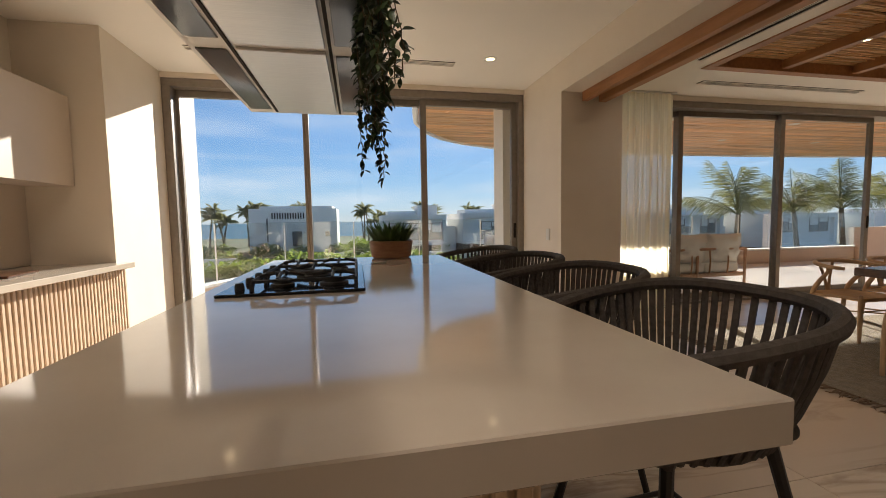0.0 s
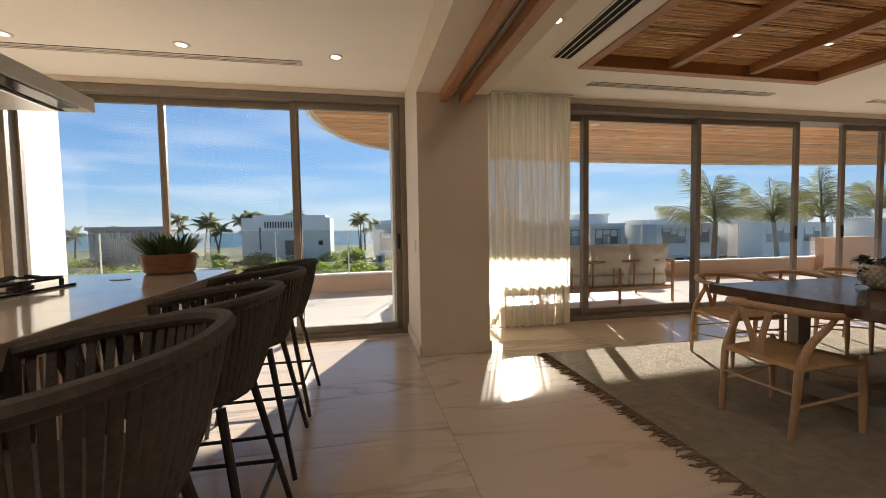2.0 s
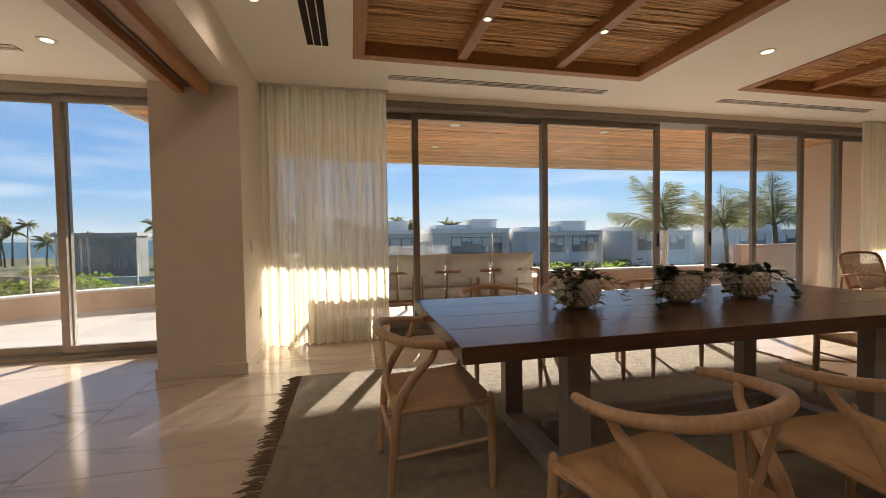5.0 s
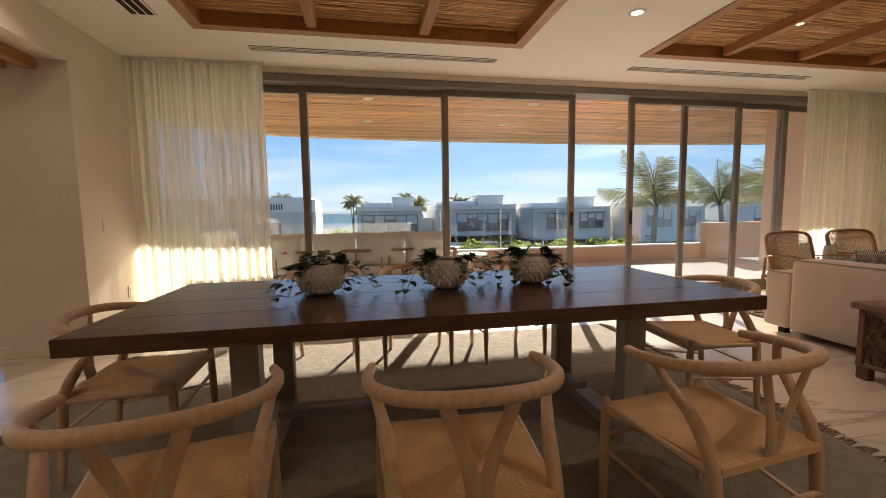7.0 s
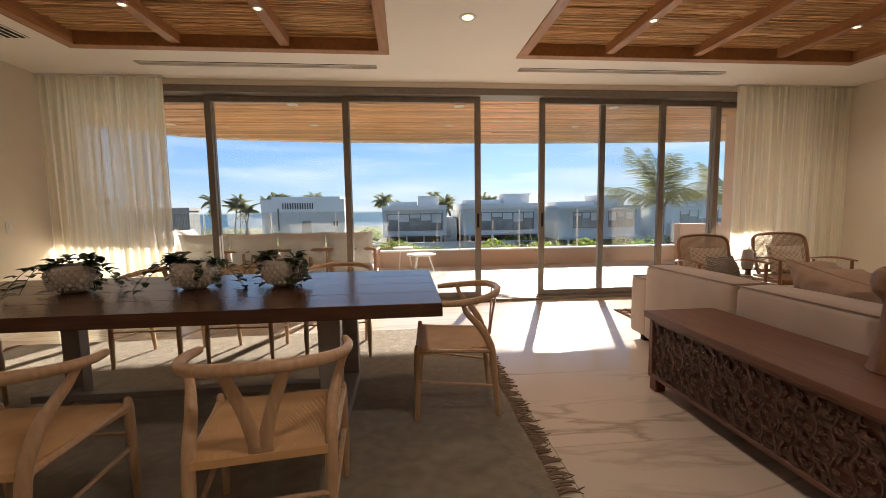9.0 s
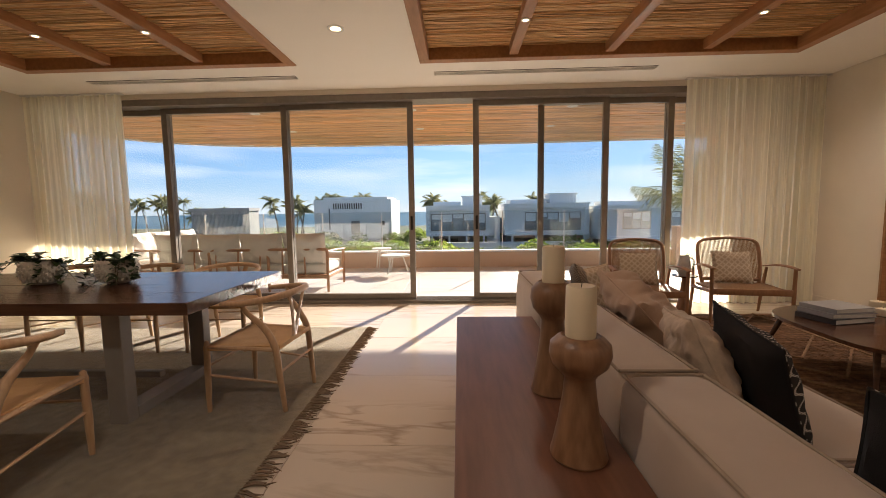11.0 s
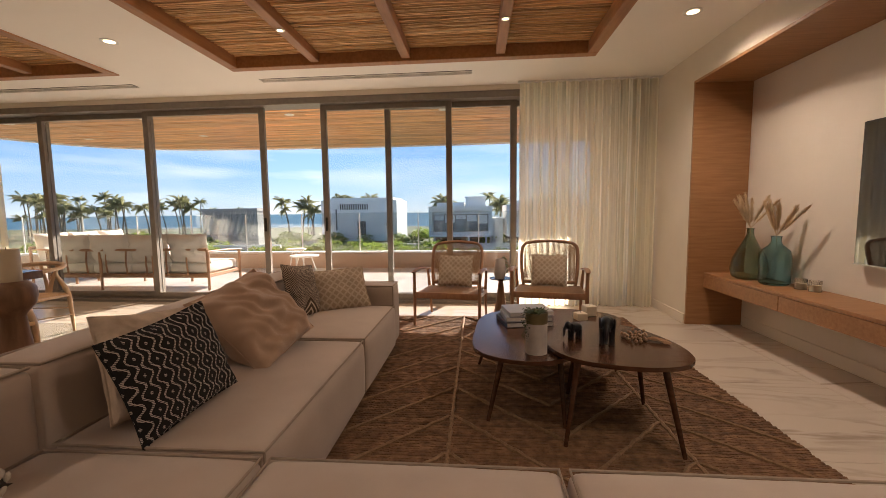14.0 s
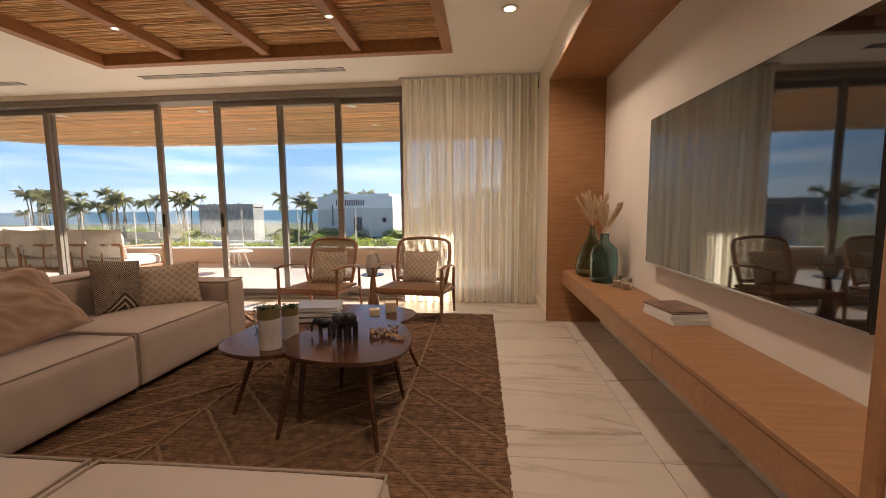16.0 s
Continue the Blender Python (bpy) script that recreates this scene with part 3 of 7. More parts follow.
for x in (2.62, 5.06, 7.5, 9.94, 12.4):
    for y in (5.77, 7.2):
        d = thing("soffit_downlight", "unlit round white downlight in the timber soffit", "downlight", "soffit downlights", (x, y, 2.752))
        bm = bm_new()
        lathe(bm, [(0.045, -0.002), (0.05, -0.008), (0.075, -0.006), (0.078, 0.0)], 18)
        part("trim_ring", bm, WHITE, d)
        bm = bm_new()
        lathe(bm, [(0, -0.002), (0.046, -0.002)], 18)
        part("lens", bm, WHITE, d)

solid("terrace_slab", prism(bm_new(), [(-2.4, 4.95), (-2.4, 6.2), (-1.6, 7.5), (0, 8.35), (13.5, 8.4), (13.5, 4.95)], -0.5, -0.022), GROUT, "terrace concrete slab", "terrace", "structure")

PAR = [(-2.15, 5.0), (-2.15, 5.7), (-1.95, 6.4), (-1.5, 7.1), (-0.8, 7.65), (0.0, 7.98), (1.0, 8.15), (3.0, 8.22), (7.0, 8.22), (11.3, 8.18), (13.4, 8.1)]


def ribbon(bm, line, off0, off1, z0, z1):
    n = len(line)
    sec = []
    for i, p in enumerate(line):
        a = Vector(line[max(i - 1, 0)])
        b = Vector(line[min(i + 1, n - 1)])
        d = (b - a).normalized()
        nr = Vector((-d.y, d.x))
        p = Vector(p)
        u, v = p + nr * off0, p + nr * off1
        sec.append([bm.verts.new((u.x, u.y, z0)), bm.verts.new((v.x, v.y, z0)), bm.verts.new((v.x, v.y, z1)), bm.verts.new((u.x, u.y, z1))])
    for s, t in zip(sec, sec[1:]):
        for k in range(4):
            bm.faces.new((s[k], s[(k + 1) % 4], t[(k + 1) % 4], t[k]))
    bm.faces.new(sec[0][::-1])
    bm.faces.new(sec[-1])
    return bm


PARS = [(p.x, p.y) for p in smooth_path([(x, y, 0) for x, y in PAR], 4)]
par = thing("terrace_parapet", "low curved sand coloured parapet with white coping", "parapet")
par["kind"] = "structure"
part("parapet_wall", ribbon(bm_new(), PARS, 0.0, 0.16, -0.4, 0.31), SAND, par)
part("coping", ribbon(bm_new(), PARS, -0.02, 0.19, 0.31, 0.345), STUCCO, par, "white coping")
rail = thing("glass_balustrade", "frameless clear glass balustrade with slim posts on the parapet", "balustrade")
rail["kind"] = "structure"
step = 5
for i in range(0, len(PARS) - 1, step):
    seg = PARS[i:i + step + 1]
    if seg[0][0] > 11.0:
        break
    g = part("glass_panel", ribbon(bm_new(), seg, 0.074, 0.086, 0.35, 1.2), RAILGLASS, rail)
    g.visible_shadow = False
run = 0.0
for (xa, ya), (xb, yb) in zip(PARS, PARS[1:]):
    if xb > 11.6:
        break
    ln = math.hypot(xb - xa, yb - ya)
    while run < ln:
        px, py = xa + (xb - xa) * run / ln, ya + (yb - ya) * run / ln + 0.055
        bm = bm_new()
        sweep(bm, [(px, py, 0.345), (px, py, 1.19)], 0.011, 8)
        part("post", bm, WHITE, rail)
        run += 1.32
    run -= ln
slab("terrace_wall_east", 12.25, 12.6, 4.95, 6.25, -0.4, 3.0, SAND, "sand coloured terrace end wall", "wall")
slab("terrace_parapet_high", 12.7, 14.5, 7.95, 8.15, -0.02, 0.82, SAND, "stepped sand coloured terrace wall", "parapet")
slab("terrace_pier_west", -2.1, -1.87, 4.95, 5.5, -0.4, 3.2, WALL, "cream rendered fin beside the kitchen window", "wall")
slab("terrace_pier_middle", 1.86, 2.3, 5.0, 5.35, -0.02, 2.754, WALL, "cream rendered fin beside the glazed door", "wall")

# ---- ground, sea, distance ----
GZ = -3.6
bm = bm_new()
box(bm, -900, 900, 9.5, 140, GZ - 1, GZ)
solid("ground", bm, GRASS, "sandy ground with grass and scrub running to the beach", "ground", "structure")
slab("street", -300, 300, 26, 36, GZ - 0.5, GZ + 0.03, GREYST, "grey paved street between the villas", "road")
slab("ground_near", -40, 40, -30, 9.5, GZ - 1, GZ, GREYST, "paved ground round the house", "ground")
bm = bm_new()
box(bm, -4000, 4000, 140, 4800, GZ - 3, GZ - 0.6)
solid("sea", bm, SEA, "calm blue sea reaching the horizon", "sea", "structure")


def win_panel(parent, x0, x1, y, z0, z1, n):
    bm = bm_new()
    for k in range(n + 1):
        c = x0 + (x1 - x0) * k / n
        box(bm, c - 0.05, c + 0.05, y - 0.11, y - 0.06, z0, z1)
    box(bm, x0 - 0.05, x1 + 0.05, y - 0.12, y + 0.02, z1, z1 + 0.1)
    box(bm, x0 - 0.05, x1 + 0.05, y - 0.12, y + 0.02, z0 - 0.1, z0)
    w = part("house_window", bm, FRAME, parent, "dark window frame", smooth=False)
    for k in range(n):
        a, b = x0 + (x1 - x0) * k / n + 0.05, x0 + (x1 - x0) * (k + 1) / n - 0.05
        part("pane", box(bm_new(), a, b, y - 0.07, y - 0.03, z0, z1), HWIN, w, smooth=False)
        part("pulled_blind", box(bm_new(), a + 0.03, b - 0.03, y - 0.078, y - 0.072, z1 - (z1 - z0) * (0.25 + 0.3 * ((k * 7 + int(abs(x0) * 3)) % 5) / 4), z1 - 0.02), HOUSEW, w, smooth=False)


def house(x0, x1, y, ztop, wins, label, depth=10.0, bands=True):
    h = thing("house", label, "house", "neighbouring villas", ((x0 + x1) / 2, y, GZ))
    cx = (x0 + x1) / 2
    l = lambda v: v - cx
    zt = ztop - GZ
    # upper storey as a projecting frame round a set-back facade
    bm = bm_new()
    box(bm, l(x0), l(x1), 0.0, 0.5, zt - 4.8, zt - 4.3)
    box(bm, l(x0), l(x1), 0.0, 0.5, zt - 1.1, zt - 0.5)
    box(bm, l(x0), l(x0) + 0.5, 0.0, 0.5, zt - 4.3, zt - 1.1)
    box(bm, l(x1) - 0.5, l(x1), 0.0, 0.5, zt - 4.3, zt - 1.1)
    box(bm, l(x0), l(x1), 0.5, depth, zt - 4.8, zt - 0.5)
    part("upper_storey", bm, HOUSEW, h, smooth=False)
    bm = bm_new()
    box(bm, l(x0) + 0.4, l(x1) - 1.2, 2.0, depth, 0, zt - 4.8)
    part("ground_storey", bm, GREYST, h, smooth=False)
    bm = bm_new()
    box(bm, l(x0) + (x1 - x0) * 0.1, l(x0) + (x1 - x0) * 0.55, 3.0, 8.0, zt - 0.5, zt + 0.1)
    box(bm, l(x0) + (x1 - x0) * 0.62, l(x0) + (x1 - x0) * 0.85, 4.0, 7.0, zt - 0.5, zt - 0.1)
    part("roof_volume", bm, HOUSEW, h, smooth=False)
    for a, b, za, zb, n in wins:
        win_panel(h, l(a), l(b), 0.5, za - GZ, zb - GZ, n)
    # roof parapet, side wing and railing of the upper terrace
    w = x1 - x0
    bm = bm_new()
    box(bm, l(x0) - 0.15, l(x1) + 0.15, -0.15, 0.25, zt - 0.62, zt - 0.5)
    box(bm, l(x0) + w * 0.58, l(x0) + w * 0.9, 2.2, 6.5, zt - 0.5, zt + 0.75)
    box(bm, l(x0) + w * 0.56, l(x0) + w * 0.92, 2.0, 6.7, zt + 0.75, zt + 0.9)
    part("roof_pavilion", bm, HOUSEW, h, smooth=False)
    bm = bm_new()
    box(bm, l(x1) - 0.3, l(x1) + 1.6, 1.2, depth - 2, 0, zt - 2.2)
    box(bm, l(x0) + 0.2, l(x1) - 0.2, -1.2, 0.0, zt - 4.78, zt - 4.55)
    part("side_wing", bm, HOUSEW, h, smooth=False)
    for q in range(4):
        c = l(x0) + 0.9 + (w - 1.8) * q / 3
        part("porch_post", box(bm_new(), c - 0.12, c + 0.12, -1.1, -0.86, 0, zt - 4.78), HOUSEW, h, smooth=False)
    bm = bm_new()
    k = (x1 - x0)
    box(bm, l(x0) + 0.15 * k, l(x0) + 0.5 * k, 1.95, 2.0, 0.1, zt - 5.3)
    part("garage_door", bm, DARKV, h, smooth=False)
    return h


house(3.6, 12.6, 57, 2.5, [(4.3, 12.0, -1.5, 0.75, 5)], "white two-storey villa with a wide framed window band")
house(14.5, 25.8, 55, 2.6, [(17.3, 24.8, -1.5, 0.8, 5)], "white two-storey villa with dark sliding windows")
house(26.3, 37.4, 50, 2.1, [(28.5, 31.8, -1.2, 0.7, 3), (33.2, 36.6, -1.2, 0.7, 3)], "white two-storey villa with two dark windows")
house(38.4, 47.5, 45, 1.9, [(39.6, 43.0, -1.0, 0.8, 3), (44.4, 46.6, -1.0, 0.8, 2)], "white two-storey villa behind palms")
house(50, 61, 41, 1.8, [(51, 55, -1.0, 0.7, 3), (57, 60, -1.0, 0.7, 2)], "white two-storey villa at the end of the street")
house(64, 77, 36, 1.6, [(66, 70, -1.0, 0.7, 3), (72, 75, -1.0, 0.7, 2)], "white two-storey villa seen far along the street")
# villa with the slit wall
sv = thing("house", "white villa with a blank wall and a row of slit openings", "house", "neighbouring villas", (-9.6, 68, GZ))
sv.scale = (1.15, 1.0, 1.06)
bm = bm_new()
prism(bm, [(-5.9, 0), (5.6, 0), (5.6, 10), (-5.9, 10)], 0, 6.6)
box(bm, -4.6, 5.0, 0.6, 9.5, 6.6, 7.0)
part("wall", bm, HOUSEW, sv, smooth=False)
for k in range(13):
    part("slit_opening", box(bm_new(), -3.0 + k * 0.34, -2.84 + k * 0.34, -0.04, 0.04, 5.1, 6.0), DARKV, sv, smooth=False)
part("tall_slit", box(bm_new(), -3.7, -3.5, -0.04, 0.04, 1.8, 5.2), GREYST, sv, smooth=False)
part("porch_door", box(bm_new(), -0.4, 0.9, -0.05, 0.05, 1.0, 3.2), GREYST, sv, smooth=False)
part("small_window", box(bm_new(), 4.0, 4.6, -0.05, 0.05, 2.4, 3.1), DARKV, sv, smooth=False)
# slatted beach building
sb = thing("house", "grey beach pavilion with a vertical slatted screen", "house", "neighbouring villas", (-28, 60, GZ))
PAVSLAT = mat("pale_grey_slat", (0.60, 0.58, 0.55), (0.52, 0.50, 0.47), 2, 0.8)
PAVIL = mat("grey_pavilion_render", (0.42, 0.40, 0.38), (0.34, 0.325, 0.31), 1.2, 0.85, bump=0.2)
part("wall", box(bm_new(), -4.5, 4.5, 0, 3, 0, 5.6), PAVIL, sb, smooth=False)
part("roof_edge", box(bm_new(), -4.7, 4.7, -0.3, 3, 5.3, 5.75), PAVIL, sb, smooth=False)
rng = random.Random(9)
for k in range(44):
    c = -4.4 + k * 0.2
    za = rng.uniform(1.2, 2.4)
    part("screen_slat", box(bm_new(), c, c + 0.11, -0.16, -0.04, za, rng.uniform(4.0, 5.3)), PAVSLAT, sb, smooth=False)
for i, (a, b, yy, h) in enumerate(((-60, -38, 58, 1.6), (-22, -12, 44, 1.3), (-40, -24, 46, 1.5), (0.5, 22, 46, 1.2))):
    slab("garden_wall", a, b, yy, yy + 0.3, GZ, GZ + h, HOUSEW if i % 2 else SAND, "low rendered garden wall by the villas", "wall", kind="")


# ---- palms and shrubs ----
def frond_mesh(seed, length, leaflets, droop, width, material):
    rng = random.Random(seed)
    bm = bm_new()
    pts = []
    for k in range(9):
        t = k / 8
        pts.append(Vector((length * (t - 0.18 * t * t), 0, length * (0.55 * t - droop * t * t))))
    sweep(bm, pts, [0.022 * length / 2.4 * (1 - 0.85 * k / 8) + 0.002 for k in range(9)], 4)
    for k in range(leaflets):
        t = 0.12 + 0.88 * k / leaflets
        f = t * 8
        i = min(int(f), 7)
        p = pts[i].lerp(pts[i + 1], f - i)
        d = (pts[i + 1] - pts[i]).normalized()
        ll = length * 0.34 * math.sin(math.pi * (0.12 + 0.83 * t)) * rng.uniform(0.75, 1.15) + 0.05
        for s in (-1, 1):
            side = Vector((0, s, 0))
            tip = p + (side * rng.uniform(0.35, 0.6) + d * 0.5 + Vector((0, 0, -0.55 - rng.uniform(0, 0.7)))).normalized() * ll
            mid = p.lerp(tip, 0.5) + Vector((0, 0, 0.05 * ll))
            wv = d * width
            v = [bm.verts.new(q) for q in (p - wv * 0.4, p + wv * 0.4, mid + wv, tip, mid - wv)]
            bm.faces.new((v[0], v[1], v[2], v[4]))
            bm.faces.new((v[4], v[2], v[3]))
    return to_mesh("frond", bm, material, False)


NEAR_F = [frond_mesh(s, 2.7, 50, d, 0.009, PALMG) for s, d in ((1, 0.45), (2, 0.70), (3, 0.30), (6, 0.55))]
FAR_F = [frond_mesh(s, 2.3, 22, d, 0.05, HAZEPALM) for s, d in ((4, 0.6), (5, 0.95), (7, 1.15))]


def palm(x, y, z_crown, size=1.0, fronds=18, near=True, seed=0, lean=(0.3, 0.2), z0=None, wind=0.0, group="coconut palms"):
    rng = random.Random(seed)
    z0 = GZ if z0 is None else z0
    p = thing("palm_tree", "coconut palm with arching green fronds and a slender trunk" if near else "distant wind-bent coconut palm near the beach", "palm tree", group, (x - lean[0], y - lean[1], z0))
    h = z_crown - z0
    path = smooth_path([(0, 0, 0), (lean[0] * 0.2, lean[1] * 0.2, h * 0.4), (lean[0], lean[1], h)], 6)
    bm = bm_new()
    r0 = 0.19 * size
    sweep(bm, path, [r0 * (1.25 if k == 0 else 1) * (1 - 0.45 * k / (len(path) - 1)) for k in range(len(path))], 9 if near else 5)
    part("trunk", bm, PALMT, p)
    for k in range(fronds):
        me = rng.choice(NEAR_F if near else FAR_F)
        o = new("frond", me)
        o.parent = p
        az = k * 360 / fronds * 2.0 + rng.uniform(-20, 20)
        el = rng.uniform(-72, -8 if near else 8) - (8 if k % 3 == 0 else 0)
        sc = size * rng.uniform(0.85, 1.15)
        m = Matrix.Translation((lean[0], lean[1], h - 0.05)) @ Matrix.Rotation(radians(az), 4, "Z") @ Matrix.Rotation(radians(el), 4, "Y") @ Matrix.Diagonal((sc, sc, sc, 1))
        if wind:
            m = Matrix.Translation((lean[0], lean[1], h)) @ Matrix.Shear("XY", 4, (wind, 0)) @ Matrix.Translation((-lean[0], -lean[1], -h)) @ m
        o.matrix_basis = m
    return p


palm(17.6, 15.9, 1.25, 0.98, 19, True, 1, (0.3, 0.1), wind=-0.35)
palm(21.0, 16.0, 1.3, 0.9, 17, True, 2, (-0.3, 0.2), wind=-0.35)
palm(24.0, 16.0, 1.45, 0.98, 19, True, 3, (0.2, 0.4), wind=-0.35)
palm(34.0, 20.0, 1.8, 1.0, 14, True, 4, (0.2, 0.4))
rng = random.Random(31)
for cx, cy, n, spread, zc in ((-62, 95, 9, 4, 5.6), (-50, 92, 2, 2, 4.0), (-30, 88, 5, 3, 4.0), (-22, 88, 5, 3, 4.2), (-11, 76, 4, 3, 3.9), (-14, 74, 3, 1.5, 3.0), (4, 98, 6, 3, 4.4), (14, 85, 4, 2, 4.0), (-75, 90, 7, 5, 5.5), (-92, 90, 9, 6, 6.2), (-104, 94, 6, 5, 6.8), (-84, 80, 5, 4, 3.8), (-68, 78, 6, 4, 3.4), (24, 90, 3, 3, 4.4)):
    for k in range(n):
        palm(cx + rng.uniform(-spread, spread), cy + rng.uniform(-5, 5), zc - 0.7 + rng.uniform(-2.6, 0.7), rng.uniform(0.75, 1.25), 17, False, rng.randrange(9999), (rng.uniform(-1.6, 0.8), 0.3), wind=-0.55, group="distant palms")


def leaf_cluster(seed, n, r, h, leaf):
    rng = random.Random(seed)
    bm = bm_new()
    for _ in range(n):
        a = rng.uniform(0, 6.283)
        q = math.sqrt(rng.random()) * r
        z = h * rng.random() * (1 - 0.5 * (q / r) ** 2)
        c = Vector((q * math.cos(a), q * math.sin(a), z))
        d = Vector((rng.uniform(-1, 1), rng.uniform(-1, 1), rng.uniform(-0.2, 1))).normalized()
        s = d.orthogonal().normalized()
        ll = leaf * rng.uniform(0.6, 1.3)
        v = [bm.verts.new(c), bm.verts.new(c + d * ll * 0.5 + s * ll * 0.22), bm.verts.new(c + d * ll), bm.verts.new(c + d * ll * 0.5 - s * ll * 0.22)]
        bm.faces.new(v)
    return to_mesh("shrub_leaves", bm, BUSH, False)


SHRUBS = [leaf_cluster(s, 420, 1.1, 1.3, 0.34) for s in (1, 2, 3)]
for k in range(170):
    yy = rng.uniform(36, 82) if k < 95 else rng.uniform(33, 47)
    xx = rng.uniform(-1.0, 0.85) * yy
    sc = rng.uniform(0.6, 1.5)
    s = new("shrub", rng.choice(SHRUBS))
    tagged(s, "leafy green garden shrub", "shrub", "garden shrubs")
    s.matrix_basis = pose(xx, yy, GZ - 0.05, 0, 0, rng.uniform(0, 360)) @ Matrix.Diagonal((sc * 1.3, sc * 1.3, sc, 1))

# ---- furniture materials ----
QUARTZ = mat("beige_quartz", (0.49, 0.435, 0.37), (0.46, 0.405, 0.34), 6, 0.075, rough_var=0.02)
SLAT = mat("pale_oak_slat", (0.60, 0.46, 0.33), (0.50, 0.37, 0.26), 4, 0.5, 0.1, (10, 10, 1))
CABINET = mat("taupe_lacquer", (0.58, 0.50, 0.42), (0.55, 0.47, 0.39), 3, 0.45, fine=0.1)
STEEL = mat("brushed_steel", (0.62, 0.60, 0.56), (0.55, 0.53, 0.50), 8, 0.28, metal=0.9, stretch=(1, 30, 1))
IRON = mat("cast_iron", (0.022, 0.021, 0.020), (0.03, 0.028, 0.027), 30, 0.55, 0.2)
BLKGLASS = mat("black_glass", (0.012, 0.012, 0.014), rough=0.06)
ROPE = mat("charcoal_rope", (0.088, 0.075, 0.065), (0.056, 0.047, 0.040), 60, 0.85, 0.5, fine=0.5, fine_scale=500)
BLKMETAL = mat("black_metal", (0.02, 0.018, 0.017), rough=0.45)
ASH = mat("pale_ash_wood", (0.55, 0.37, 0.22), (0.44, 0.28, 0.16), 5, 0.42, 0.1, (12, 12, 1.5), fine=0.15)
WALNUT = mat("dark_walnut", (0.10, 0.041, 0.021), (0.055, 0.022, 0.011), 3, 0.22, 0.1, (1.2, 12, 12), fine=0.15, rand=0.1)
CHESTW = mat("red_brown_chest_wood", (0.175, 0.075, 0.045), (0.115, 0.048, 0.028), 3, 0.36, 0.12, (12, 1.2, 12), fine=0.2)
CARVE = mat("carved_dark_wood", (0.15, 0.082, 0.055), (0.06, 0.032, 0.022), 14, 0.55, 0.3, fine=0.3)
GREYLEG = mat("grey_painted_steel", (0.30, 0.27, 0.24), (0.25, 0.225, 0.20), 6, 0.5, 0.05)
LINEN = mat("oatmeal_linen", (0.48, 0.385, 0.31), (0.43, 0.34, 0.272), 5, 0.92, 0.12, fine=0.6, fine_scale=700, sheen=0.2)
PIPING = mat("linen_piping", (0.38, 0.30, 0.23), (0.31, 0.245, 0.185), 30, 0.9)
RUSTLIN = mat("washed_peach_linen", (0.48, 0.33, 0.23), (0.42, 0.28, 0.19), 7, 0.95, 0.35, fine=0.5, fine_scale=500, sheen=0.2)
BOUCLE = mat("beige_tufted_cotton", (0.70, 0.56, 0.43), (0.55, 0.43, 0.32), 26, 0.95, 0.8, fine=0.6, fine_scale=300)
KNIT = mat("cream_chunky_knit", (0.74, 0.66, 0.55), (0.60, 0.52, 0.42), 30, 0.95, 0.5, fine=0.5, fine_scale=400)
RUGD = mat("olive_wool_rug", (0.25, 0.195, 0.108), (0.15, 0.113, 0.06), 16, 0.9, 0.9, fine=1.0, fine_scale=260, sheen=0.3)
FRINGE = mat("rug_fringe", (0.24, 0.17, 0.11), (0.15, 0.10, 0.065), 30, 0.95)
CERAMIC = mat("white_glazed_ceramic", (0.72, 0.68, 0.60), (0.66, 0.61, 0.53), 9, 0.35, fine=0.1)
SOIL = mat("dark_soil", (0.04, 0.03, 0.02), rough=0.95, bump=0.6, scale=60)
LEAF = mat("houseplant_leaf", (0.045, 0.085, 0.022), (0.03, 0.055, 0.018), 12, 0.42, rand=0.25)
GRASSY = mat("spiky_leaf", (0.10, 0.19, 0.045), (0.06, 0.12, 0.03), 9, 0.45)
STEMG = mat("plant_stem", (0.10, 0.075, 0.035), rough=0.8)
BOWLW = mat("mango_wood_bowl", (0.33, 0.165, 0.085), (0.20, 0.09, 0.045), 5, 0.5, 0.3, (2, 2, 9))
CANDLE = mat("ivory_wax", (0.72, 0.62, 0.45), (0.68, 0.58, 0.41), 10, 0.5)
TURNED = mat("turned_mango_wood", (0.27, 0.145, 0.075), (0.15, 0.075, 0.036), 4, 0.42, 0.15, (9, 9, 1.6), fine=0.2, rand=0.15)
SEATCANE = mat("brown_seat_cane", (0.27, 0.15, 0.075), (0.20, 0.105, 0.05), 60, 0.6, 0.4)
CANE = mat("natural_cane", (0.33, 0.20, 0.105), (0.26, 0.155, 0.075), 40, 0.6)
TEAK = mat("teak_frame", (0.33, 0.17, 0.085), (0.24, 0.115, 0.055), 5, 0.42, 0.1, (10, 10, 1.5), fine=0.15)
CONCRETE = mat("pale_concrete", (0.55, 0.50, 0.45), (0.42, 0.38, 0.34), 14, 0.85, 0.3)
BRASSY = mat("aged_olive_rim", (0.22, 0.17, 0.08), (0.15, 0.115, 0.05), 20, 0.5)
PAPERW = mat("book_paper", (0.75, 0.72, 0.66), rough=0.85, scale=80)
BOOKG = mat("grey_book_cover", (0.36, 0.36, 0.37), (0.32, 0.32, 0.33), 4, 0.4)
MAGCOV = mat("brown_magazine_cover", (0.30, 0.17, 0.11), (0.10, 0.055, 0.04), 9, 0.35)
BOOKD = mat("dark_book_cover", (0.05, 0.05, 0.055), rough=0.4)
BEAD = mat("wood_bead", (0.42, 0.27, 0.16), (0.32, 0.19, 0.10), 20, 0.6, rand=0.2)
EBONY = mat("ebony", (0.010, 0.009, 0.010), rough=0.5)
